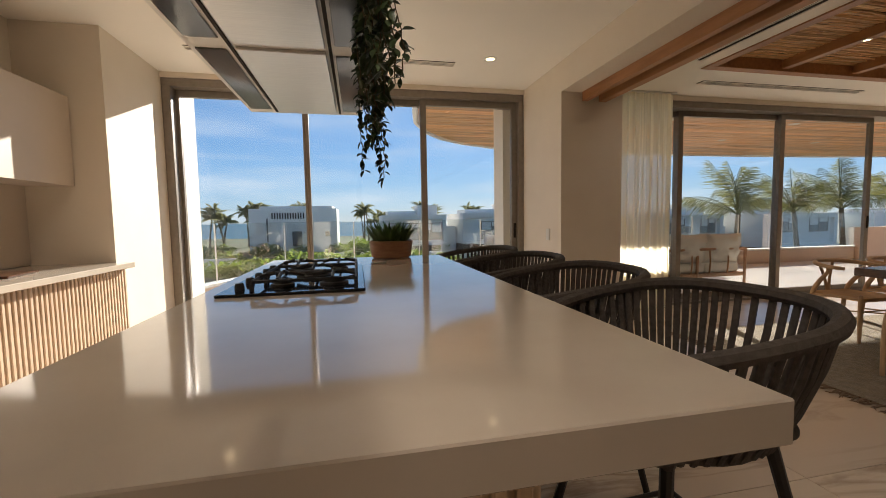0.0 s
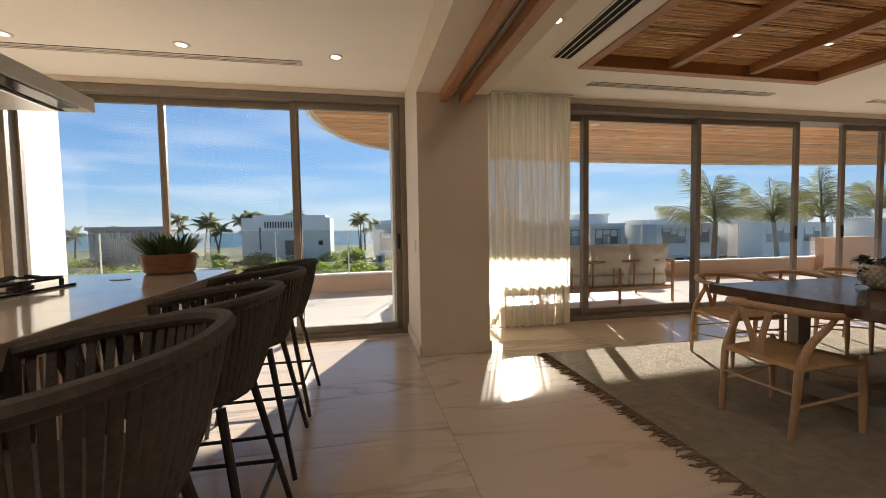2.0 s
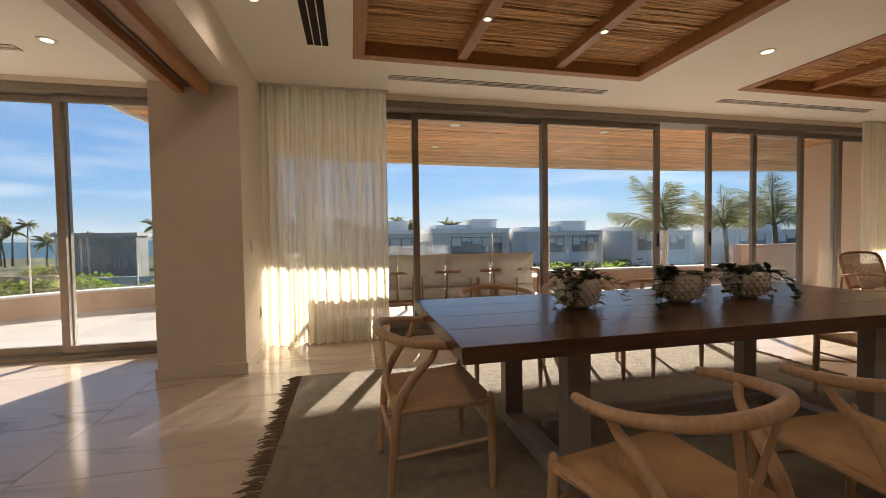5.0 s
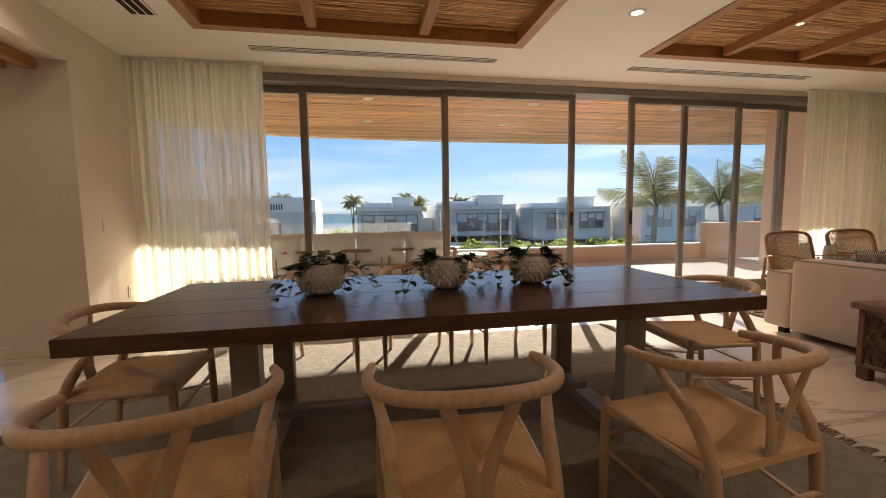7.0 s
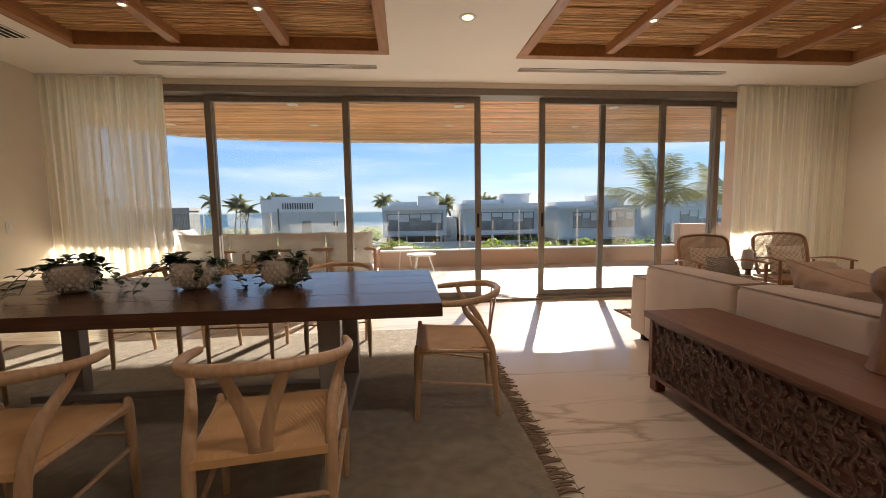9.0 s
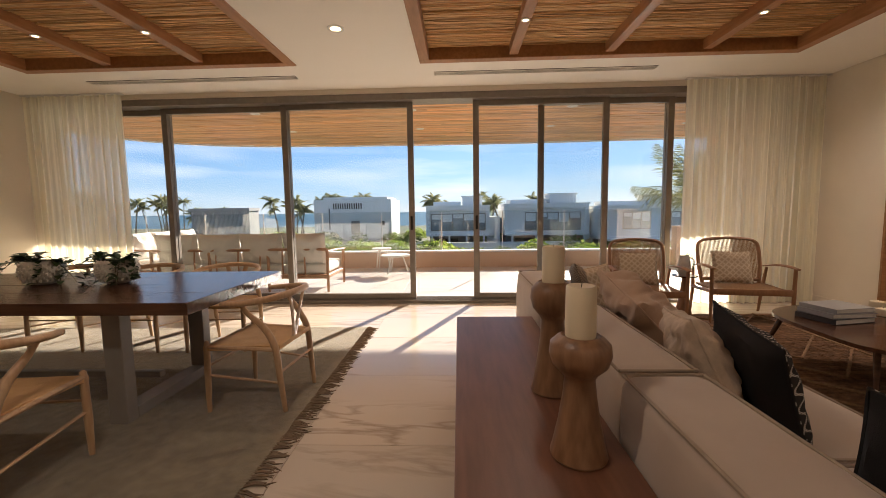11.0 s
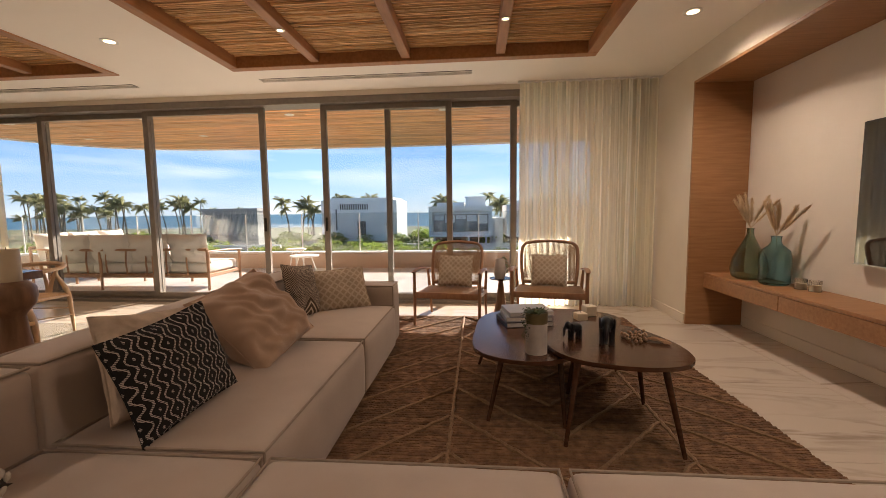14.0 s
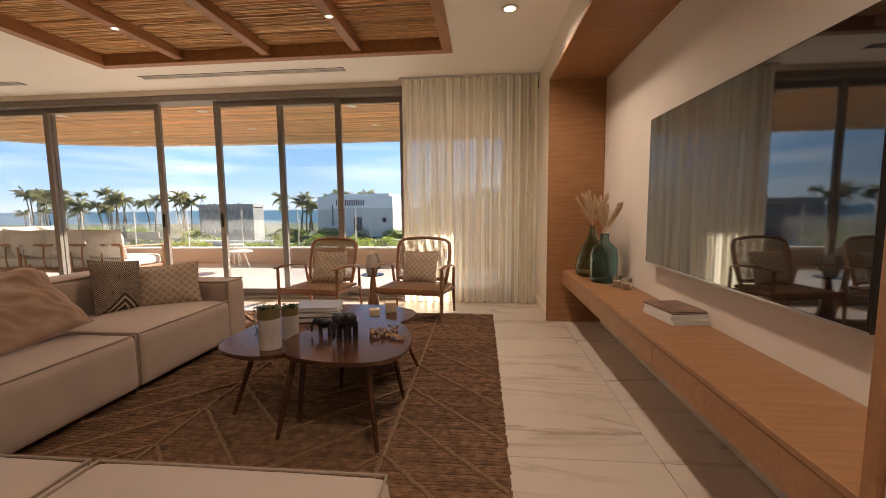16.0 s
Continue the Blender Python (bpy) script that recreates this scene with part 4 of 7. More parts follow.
SCREEN = mat("tv_screen", (0.008, 0.008, 0.009), rough=0.03, spec=1.0, coat=1.0)
PAMPAS = mat("dried_pampas", (0.74, 0.56, 0.35), (0.60, 0.43, 0.25), 20, 0.95)
OUTCUSH = mat("white_outdoor_canvas", (0.70, 0.66, 0.60), (0.64, 0.60, 0.54), 5, 0.9, 0.1, fine=0.4, fine_scale=500)
OUTWOOD = mat("terrace_teak", (0.40, 0.22, 0.12), (0.32, 0.165, 0.085), 6, 0.55, 0.1, (8, 8, 2))


def glass_solid(name, colour, rough=0.03):
    m = mat(name, colour, rough=rough, transmission=1.0, scale=5)
    m.node_tree.nodes["Principled BSDF"].inputs["IOR"].default_value = 1.4
    return m


TEALGLASS = glass_solid("teal_bottle_glass", (0.52, 0.76, 0.80))
GREENGLASS = glass_solid("green_bottle_glass", (0.54, 0.66, 0.56))
CLEARGLASS = glass_solid("ribbed_clear_glass", (0.86, 0.82, 0.74), 0.08)


def cord_mat():
    """Woven paper cord: concentric square rings from the seat's middle."""
    m = mat("woven_paper_cord", (0.66, 0.41, 0.19), (0.56, 0.33, 0.145), 10, 0.7)
    nt = m.node_tree
    co = nt.nodes.new("ShaderNodeTexCoord")
    sp = nt.nodes.new("ShaderNodeSeparateXYZ")
    nt.links.new(co.outputs["Object"], sp.inputs[0])
    ax = math_node(nt, "ABSOLUTE", sp.outputs["X"])
    ay = math_node(nt, "ABSOLUTE", math_node(nt, "MULTIPLY", sp.outputs["Y"], 1.12))
    mx = math_node(nt, "MAXIMUM", ax, ay)
    s = math_node(nt, "SINE", math_node(nt, "MULTIPLY", mx, 1300.0))
    bp = nt.nodes.new("ShaderNodeBump")
    bp.inputs["Strength"].default_value = 0.7
    bp.inputs["Distance"].default_value = 0.002
    nt.links.new(s, bp.inputs["Height"])
    nt.links.new(bp.outputs["Normal"], nt.nodes["Principled BSDF"].inputs["Normal"])
    return m


CORD = cord_mat()


def two_tone(name, dark, light, expr, rough=0.95, bump=0.5, plain_back=False):
    """A woven two-colour pattern; expr(nt, u, v) gives 0 to 1."""
    m = mat(name, dark, rough=rough)
    nt = m.node_tree
    b = nt.nodes["Principled BSDF"]
    co = nt.nodes.new("ShaderNodeTexCoord")
    sp = nt.nodes.new("ShaderNodeSeparateXYZ")
    nt.links.new(co.outputs["Object"], sp.inputs[0])
    f = expr(nt, sp.outputs["X"], sp.outputs["Z"])
    if plain_back:
        f = math_node(nt, "MULTIPLY", f, math_node(nt, "LESS_THAN", sp.outputs["Y"], 0.0))
    mix = nt.nodes.new("ShaderNodeMixRGB")
    mix.inputs["Color1"].default_value = (*dark, 1)
    mix.inputs["Color2"].default_value = (*light, 1)
    nt.links.new(f, mix.inputs["Fac"])
    nt.links.new(mix.outputs["Color"], b.inputs["Base Color"])
    ns = nt.nodes.new("ShaderNodeTexNoise")
    ns.inputs["Scale"].default_value = 400
    nt.links.new(co.outputs["Object"], ns.inputs["Vector"])
    h = math_node(nt, "MULTIPLY_ADD", ns.outputs["Fac"], 0.5, f)
    bp = nt.nodes.new("ShaderNodeBump")
    bp.inputs["Strength"].default_value = bump
    bp.inputs["Distance"].default_value = 0.004
    nt.links.new(h, bp.inputs["Height"])
    nt.links.new(bp.outputs["Normal"], b.inputs["Normal"])
    return m


def pat_wave(nt, u, v):
    # ogee lattice of broken wavy bands, each cell with a small lozenge, short dashes beside it
    m = lambda op, *a: math_node(nt, op, *a)
    col = m("DIVIDE", m("ADD", u, 5.0), 0.058)
    odd = m("MULTIPLY", m("MODULO", m("FLOOR", col), 2.0), math.pi)
    du = m("ABSOLUTE", m("SUBTRACT", m("FRACT", col), 0.5))
    ph = m("ADD", m("MULTIPLY", v, 2 * math.pi / 0.066), odd)
    edge = m("MULTIPLY_ADD", m("COSINE", ph), 0.17, 0.30)
    off = m("ABSOLUTE", m("SUBTRACT", du, edge))
    band = m("LESS_THAN", off, 0.065)
    dot = m("LESS_THAN", m("ADD", m("MULTIPLY", du, 1.6), m("MULTIPLY", m("SUBTRACT", 1.0, m("COSINE", ph)), 0.6)), 0.13)
    dash = m("MULTIPLY", m("LESS_THAN", m("ABSOLUTE", m("SUBTRACT", du, 0.12)), 0.05), m("LESS_THAN", m("COSINE", ph), -0.72))
    weave = m("GREATER_THAN", m("SINE", m("ADD", m("MULTIPLY", v, 1000.0), m("MULTIPLY", u, 420.0))), -0.5)
    return m("MULTIPLY", m("MAXIMUM", m("MAXIMUM", band, dot), dash), weave)


def pat_diamond(nt, u, v):
    d = math_node(nt, "ADD", math_node(nt, "ABSOLUTE", u), math_node(nt, "ABSOLUTE", v))
    s = math_node(nt, "SINE", math_node(nt, "MULTIPLY", d, 130.0))
    r = math_node(nt, "GREATER_THAN", s, 0.35)
    dots = math_node(nt, "MULTIPLY", math_node(nt, "SINE", math_node(nt, "MULTIPLY", u, 420.0)), math_node(nt, "SINE", math_node(nt, "MULTIPLY", v, 420.0)))
    dd = math_node(nt, "GREATER_THAN", dots, 0.1)
    inside = math_node(nt, "LESS_THAN", d, 0.15)
    a = math_node(nt, "MULTIPLY", r, inside)
    return math_node(nt, "MAXIMUM", a, math_node(nt, "MULTIPLY", dd, math_node(nt, "SUBTRACT", 1.0, inside)))


def pat_macrame(nt, u, v):
    a = math_node(nt, "PINGPONG", math_node(nt, "ADD", u, 5.0), 0.06)
    z = math_node(nt, "SINE", math_node(nt, "MULTIPLY", math_node(nt, "ADD", a, v), 105.0))
    z2 = math_node(nt, "SINE", math_node(nt, "MULTIPLY", math_node(nt, "SUBTRACT", v, a), 105.0))
    return math_node(nt, "GREATER_THAN", math_node(nt, "MAXIMUM", z, z2), 0.55)


BWWEAVE = two_tone("black_white_weave", (0.010, 0.009, 0.009), (0.52, 0.46, 0.40), pat_wave, plain_back=True)
DIAMOND = two_tone("brown_diamond_weave", (0.07, 0.045, 0.03), (0.50, 0.42, 0.33), pat_diamond)
MACRAME = two_tone("macrame_cotton", (0.38, 0.29, 0.20), (0.52, 0.42, 0.31), pat_macrame, bump=1.0)


def jute_mat():
    m = mat("braided_jute", (0.27, 0.145, 0.075), (0.12, 0.062, 0.032), 22, 0.95, detail=6, island=0.28)
    nt = m.node_tree
    b = nt.nodes["Principled BSDF"]
    co = nt.nodes.new("ShaderNodeTexCoord")
    sp = nt.nodes.new("ShaderNodeSeparateXYZ")
    nt.links.new(co.outputs["Object"], sp.inputs[0])
    ns = nt.nodes.new("ShaderNodeTexNoise")
    ns.inputs["Scale"].default_value = 14
    nt.links.new(co.outputs["Object"], ns.inputs["Vector"])
    yy = math_node(nt, "ADD", sp.outputs["Y"], math_node(nt, "MULTIPLY", ns.outputs["Fac"], 0.018))
    ridge = math_node(nt, "SINE", math_node(nt, "MULTIPLY", yy, 900.0))
    tw = math_node(nt, "SINE", math_node(nt, "ADD", math_node(nt, "MULTIPLY", sp.outputs["X"], 300.0), math_node(nt, "MULTIPLY", yy, 200.0)))
    h = math_node(nt, "MULTIPLY_ADD", tw, 0.35, ridge)
    bp = nt.nodes.new("ShaderNodeBump")
    bp.inputs["Strength"].default_value = 0.9
    bp.inputs["Distance"].default_value = 0.002
    nt.links.new(h, bp.inputs["Height"])
    nt.links.new(bp.outputs["Normal"], b.inputs["Normal"])
    return m


JUTE = jute_mat()


# ---- soft shapes ----
def rbox(bm, x0, x1, y0, y1, z0, z1, r=0.03, crown=0.0, n=8, sag=0.0, seed=0):
    """A rounded, slightly swollen upholstery block."""
    c = Vector(((x0 + x1) / 2, (y0 + y1) / 2, (z0 + z1) / 2))
    h = Vector(((x1 - x0) / 2, (y1 - y0) / 2, (z1 - z0) / 2))
    ts = [-1.0, -0.985, -0.95] + [-0.9 + 1.8 * k / n for k in range(n + 1)] + [0.95, 0.985, 1.0]

    def place(p):
        q = Vector((p.x * h.x, p.y * h.y, p.z * h.z))
        inner = Vector((max(-(h.x - r), min(h.x - r, q.x)), max(-(h.y - r), min(h.y - r, q.y)), max(-(h.z - r), min(h.z - r, q.z))))
        d = q - inner
        if d.length > 1e-6:
            q = inner + d.normalized() * r
        if crown:
            k = (1 - p.x ** 4) * (1 - p.y ** 4)
            if p.z > 0.9:
                q.z += crown * k + 0.004 * noise.noise(Vector((q.x * 5 + seed, q.y * 5, 1)))
            if abs(p.x) > 0.9:
                q.x += math.copysign(crown * 0.5 * (1 - p.y ** 4) * (1 - p.z ** 4), p.x)
            if abs(p.y) > 0.9:
                q.y += math.copysign(crown * 0.5 * (1 - p.x ** 4) * (1 - p.z ** 4), p.y)
        return c + q

    cache = {}

    def vert(p):
        key = (round(p[0], 4), round(p[1], 4), round(p[2], 4))
        if key not in cache:
            cache[key] = bm.verts.new(place(Vector(p)))
        return cache[key]

    m = len(ts) - 1
    for ax in range(3):
        for sgn in (-1.0, 1.0):
            for i in range(m):
                for j in range(m):
                    quad = []
                    for a, b in ((i, j), (i + 1, j), (i + 1, j + 1), (i, j + 1)):
                        p = [0, 0, 0]
                        p[ax] = sgn
                        p[(ax + 1) % 3] = ts[a]
                        p[(ax + 2) % 3] = ts[b]
                        quad.append(vert(p))
                    try:
                        bm.faces.new(quad)
                    except ValueError:
                        pass
    return bm


def pillow_mesh(w, h, t, seed, n=18, crease=0.006, pinch=0.06, ripple=0.0):
    """A cushion standing in the x-z plane, its base at z = 0, thickness along y."""
    bm = bm_new()
    grid = {}
    for s in (-1, 1):
        for i in range(n + 1):
            for j in range(n + 1):
                u, v = -1 + 2 * i / n, -1 + 2 * j / n
                edge = i in (0, n) or j in (0, n)
                if edge and s == 1:
                    grid[(s, i, j)] = grid[(-1, i, j)]
                    continue
                k = ((1 - u * u) * (1 - v * v)) ** 0.42
                px = u * w / 2 * (1 - pinch * (1 - v * v) * abs(u))
                pz = v * h / 2 * (1 - pinch * (1 - u * u) * abs(v))
                d = 0 if edge else s * t / 2 * k + crease * noise.noise(Vector((u * 2.6 + seed, v * 2.6, s * 3.0))) * 2.2
                if ripple and not edge:
                    d += s * ripple * k * math.sin(24 * (u * 0.9 + 0.7 * v) + 5 * noise.noise(Vector((u * 1.7, v * 1.7, seed))))
                grid[(s, i, j)] = bm.verts.new((px, d, pz + h / 2))
    for s in (-1, 1):
        for i in range(n):
            for j in range(n):
                q = [grid[(s, i, j)], grid[(s, i + 1, j)], grid[(s, i + 1, j + 1)], grid[(s, i, j + 1)]]
                bm.faces.new(q if s == 1 else q[::-1])
    return bm


def cushion(label, w, h, t, material, m, seed, fringe=None, crease=0.006, group="", ripple=0.0):
    c = thing("cushion", label, "cushion", group)
    c.matrix_basis = m
    part("cover", pillow_mesh(w, h, t, seed, 48 if ripple else 18, crease=crease, ripple=ripple), material, c)
    bm = bm_new()
    loop = []
    n = 14
    pin = 0.06
    for k in range(4 * n + 1):
        s, f = divmod(k % (4 * n), n)
        f = -1 + 2 * f / n
        u, v = ((f, -1), (1, f), (-f, 1), (-1, -f))[s]
        loop.append((u * w / 2 * (1 - pin * (1 - v * v) * abs(u)), 0, v * h / 2 * (1 - pin * (1 - u * u) * abs(v)) + h / 2))
    sweep(bm, loop, 0.005, 5, False)
    part("piping", bm, fringe or material, c)
    return c


def leaf_blade(bm, base, d, up, ll, w, curl=0.15):
    d = d.normalized()
    s = d.cross(up)
    if s.length < 1e-3:
        s = d.orthogonal()
    s.normalize()
    nrm = s.cross(d)
    pts = [(0, 0), (0.3, 0.85), (0.55, 1.0), (0.8, 0.6), (1.0, 0)]
    mid, lft, rgt = [], [], []
    for t, k in pts:
        c = base + d * ll * t - nrm * curl * ll * t * t
        mid.append(bm.verts.new(c))
        if 0 < t < 1:
            lft.append(bm.verts.new(c + s * w * k * 0.5 + nrm * 0.12 * w))
            rgt.append(bm.verts.new(c - s * w * k * 0.5 + nrm * 0.12 * w))
    for side, flip in ((lft, False), (rgt, True)):
        seqs = [(mid[0], side[0], mid[1]), (mid[1], side[0], side[1], mid[2]), (mid[2], side[1], side[2], mid[3]), (mid[3], side[2], mid[4])]
        for f in seqs:
            bm.faces.new(f[::-1] if flip else f)


# ---- kitchen ----
isl = thing("kitchen_island", "long beige quartz kitchen island with a ribbed oak base", "kitchen island", at=(0, 0, 0))
part("worktop", box(bm_new(), -0.59, 0.61, 0.45, 3.06, 0.855, 0.925, 0.003), QUARTZ, isl, "glossy beige quartz slab", smooth=False)
part("base_body", box(bm_new(), -0.52, 0.24, 0.53, 3.0, 0.0, 0.855), SLAT, isl, smooth=False)
bm0 = bm_new()
box(bm0, -0.0125, 0.0125, -0.009, 0.009, 0.0, 0.85, 0.004)
slat_me = to_mesh("slat", bm0, SLAT, False)
y = 0.55
while y < 3.0:
    o = new("slat", slat_me)
    o.parent = isl
    o.matrix_basis = pose(0.249, y, 0, 0, 0, 90)
    y += 0.038
x = -0.50
while x < 0.24:
    o = new("slat", slat_me)
    o.parent = isl
    o.matrix_basis = pose(x, 0.521, 0)
    x += 0.038
bm = bm_new()
lathe(bm, [(0.0, 0.0), (0.05, 0.0), (0.052, 0.002), (0.048, 0.003), (0.0, 0.003)], 28)
o = solid("pop_up_socket", bm, STEEL, "round steel pop-up socket lid flush in the worktop", "socket", smooth=True)
o.matrix_basis = pose(0.13, 2.62, 0.926)

hob = thing("gas_hob", "black glass gas hob with cast iron grates", "hob", at=(-0.24, 2.0, 0.925))
part("hob_plate", box(bm_new(), -0.265, 0.265, -0.44, 0.44, 0.0, 0.012, 0.003), BLKGLASS, hob, smooth=False)
for gy in (-0.27, 0.0, 0.27):
    bm = bm_new()
    for gx in (-0.15, 0.23):
        box(bm, gx - 0.004, gx + 0.004, gy - 0.125, gy + 0.125, 0.040, 0.054, 0.002)
        for yy in (-0.118, 0.118):
            box(bm, gx - 0.007, gx + 0.007, gy + yy - 0.007, gy + yy + 0.007, 0.012, 0.04)
    for yy in (-0.12, 0.12):
        box(bm, -0.144, 0.224, gy + yy - 0.0045, gy + yy + 0.0045, 0.042, 0.054, 0.002)
    for gx in ((-0.06, 0.14) if gy else (0.04,)):
        for a in range(4):
            c, s_ = math.cos(a * math.pi / 2), math.sin(a * math.pi / 2)
            ex = 0.085 if abs(c) > 0.5 else 0.115
            sweep(bm, [(gx + 0.028 * c, gy + 0.028 * s_, 0.066), (gx + ex * c, gy + ex * s_, 0.052)], 0.0065, 6, True, 1.2)
    part("grate", bm, IRON, hob)
for gx, gy, r in ((-0.06, -0.27, 0.035), (0.14, -0.27, 0.045), (0.04, 0.0, 0.065), (-0.06, 0.27, 0.05), (0.14, 0.27, 0.035)):
    bm = bm_new()
    lathe(bm, [(r * 1.3, 0.012), (r * 1.3, 0.02), (r, 0.024), (r, 0.032), (r * 0.9, 0.036), (0, 0.036)], 20)
    o = part("burner", bm, IRON, hob)
    o.location = (gx, gy, 0)
for k in range(5):
    bm = bm_new()
    lathe(bm, [(0.018, 0.012), (0.018, 0.022), (0.014, 0.036), (0.0, 0.037)], 14)
    o = part("knob", bm, IRON, hob)
    o.location = (-0.21, -0.32 + k * 0.16, 0)

pot = thing("potted_plant", "spiky green succulent in a carved wooden bowl", "potted plant", at=(0.24, 2.97, 0.925))
bm = bm_new()
lathe(bm, [(0, 0.002), (0.125, 0.002), (0.14, 0.01), (0.152, 0.07), (0.158, 0.12), (0.150, 0.125), (0.142, 0.115), (0.0, 0.105)], 32)
part("bowl", bm, BOWLW, pot)
rng = random.Random(3)
bm = bm_new()
for k in range(46):
    a = rng.uniform(0, 6.283)
    r = 0.12 * math.sqrt(rng.random())
    base = Vector((r * math.cos(a), r * math.sin(a), 0.10))
    for q in range(6):
        b = a + rng.uniform(-1.1, 1.1)
        d = Vector((math.cos(b) * (0.4 + r * 5), math.sin(b) * (0.4 + r * 5), rng.uniform(0.7, 1.6)))
        leaf_blade(bm, base, d, Vector((0, 0, 1)), rng.uniform(0.12, 0.21), 0.014, 0.1)
part("foliage", bm, GRASSY, pot)

hood = thing("island_hood", "flat suspended white and steel extractor hood", "extractor hood", at=(0, 0, 0))
part("hood_body", box(bm_new(), -0.59, 0.055, 0.15, 2.62, 1.845, 1.92, 0.004), WHITE, hood, smooth=False)
part("suspension_box", box(bm_new(), -0.45, -0.07, 0.4, 1.5, 1.93, 2.71), WHITE, hood, smooth=False)
for k, (ya, yb) in enumerate(((1.67, 2.57), (0.72, 1.62))):
    part("filter_panel", box(bm_new(), -0.42, -0.095, ya, yb, 1.832, 1.845, 0.003), STEEL, hood, "satin steel panel", smooth=False)
for xa, xb in ((-0.565, -0.455), (-0.06, 0.035)):
    for ya, yb in ((1.70, 2.52), (0.75, 1.6)):
        part("light_strip", box(bm_new(), xa, xb, ya, yb, 1.838, 1.845, 0.002), CLEARGLASS, hood, "frosted glass strip", smooth=False)
# no real recess: dark strips paint the shade of the gaps
for gx in (-0.435, -0.078):
    part("shadow_gap", box(bm_new(), gx - 0.006, gx + 0.006, 0.3, 2.585, 1.840, 1.845), DARKV, hood, smooth=False)

vine = thing("hanging_plant", "dark trailing ivy hanging from the extractor hood", "hanging plant", at=(0.055, 1.66, 1.94))
rng = random.Random(17)
bm, bs = bm_new(), bm_new()
for k in range(58):
    px, py = rng.uniform(-0.03, 0.02), rng.uniform(-0.60, 0.06)
    drop = rng.uniform(0.12, 0.40)
    if k < 10:
        px, py, drop = rng.uniform(-0.02, 0.03), rng.uniform(-0.24, -0.06), rng.uniform(0.42, 0.68)
    elif k < 17:
        px, py, drop = rng.uniform(0.0, 0.035), rng.uniform(-0.62, -0.45), rng.uniform(0.35, 0.56)
    p = Vector((px, py, 0.05))
    pts = [p.copy()]
    n = int(drop / 0.024) + 3
    for q in range(n):
        p = p + Vector((rng.uniform(-0.008, 0.009), rng.uniform(-0.010, 0.010), -drop / n))
        pts.append(p.copy())
        for _ in range(2):
            d = Vector((rng.uniform(-1, 1), rng.uniform(-1, 1), rng.uniform(-1.2, 0.1)))
            leaf_blade(bm, p, d, Vector((0, 0, 1)), rng.uniform(0.024, 0.043), rng.uniform(0.014, 0.024), 0.2)
    sweep(bs, pts, 0.0016, 4, False)
part("leaves", bm, LEAF, vine)
part("vine_stem", bs, STEMG, vine)
part("planter_box", box(bm_new(), -0.07, 0.0, -0.80, 0.10, -0.019, 0.06, 0.005), DARKV, vine, smooth=False)

# side run of cabinets
cnt = thing("kitchen_counter", "beige stone counter over ribbed pale oak cabinets", "kitchen counter", at=(0, 0, 0))
part("worktop", box(bm_new(), X0, -1.74, -3.0, 3.66, 0.86, 0.90, 0.003), QUARTZ, cnt, smooth=False)
part("cabinet_body", box(bm_new(), X0, -1.82, -3.0, 3.655, 0.05, 0.855), SLAT, cnt, smooth=False)
y = 3.64
while y > 0.6:
    o = new("slat", slat_me)
    o.parent = cnt
    o.matrix_basis = pose(-1.811, y, 0.0, 0, 0, 90)
    y -= 0.038
part("backsplash", box(bm_new(), X0, X0 + 0.02, -3.0, 3.655, 0.905, 1.5), CABINET, cnt, smooth=False)
upc = thing("wall_cabinet", "plain taupe lacquered wall cabinets over the counter", "wall cabinet", at=(0, 0, 0))
part("body", box(bm_new(), X0, -2.12, -3.0, 3.655, 1.50, 2.16), CABINET, upc, smooth=False)
for k in range(6):
    a = 3.65 - (k + 1) * 0.9
    part("cabinet_door", box(bm_new(), -2.118, -2.10, a + 0.003, a + 0.897, 1.495, 2.165, 0.002), CABINET, upc, smooth=False)
tray = solid("serving_tray", box(bm_new(), -0.12, 0.12, -0.18, 0.18, 0, 0.012, 0.004), WALNUT, "flat dark wooden tray on the side counter", "tray")
tray.matrix_basis = pose(-2.1, 2.9, 0.902, 0, 0, 12)


def switch_plate(m, label, w=0.075, h=0.12):
    s = thing("light_switch", label, "light switch", "switch plates")
    s.matrix_basis = m
    part("plate", box(bm_new(), -w / 2, w / 2, -0.008, 0, -h / 2, h / 2, 0.003), WHITE, s, smooth=False)
    part("rocker", box(bm_new(), -w * 0.2, w * 0.2, -0.012, -0.008, -h * 0.3, h * 0.3, 0.002), WHITE, s, smooth=False)


switch_plate(pose(1.99, 4.0, 1.02, 0, 0, -90), "white rocker switch plate on the column side")
switch_plate(pose(2.66, 4.02, 1.08, 0, 0, 90), "white rocker switch plate on the plaster column")
switch_plate(pose(2.66, 4.32, 0.42, 0, 0, 90), "white socket plate low on the plaster column")


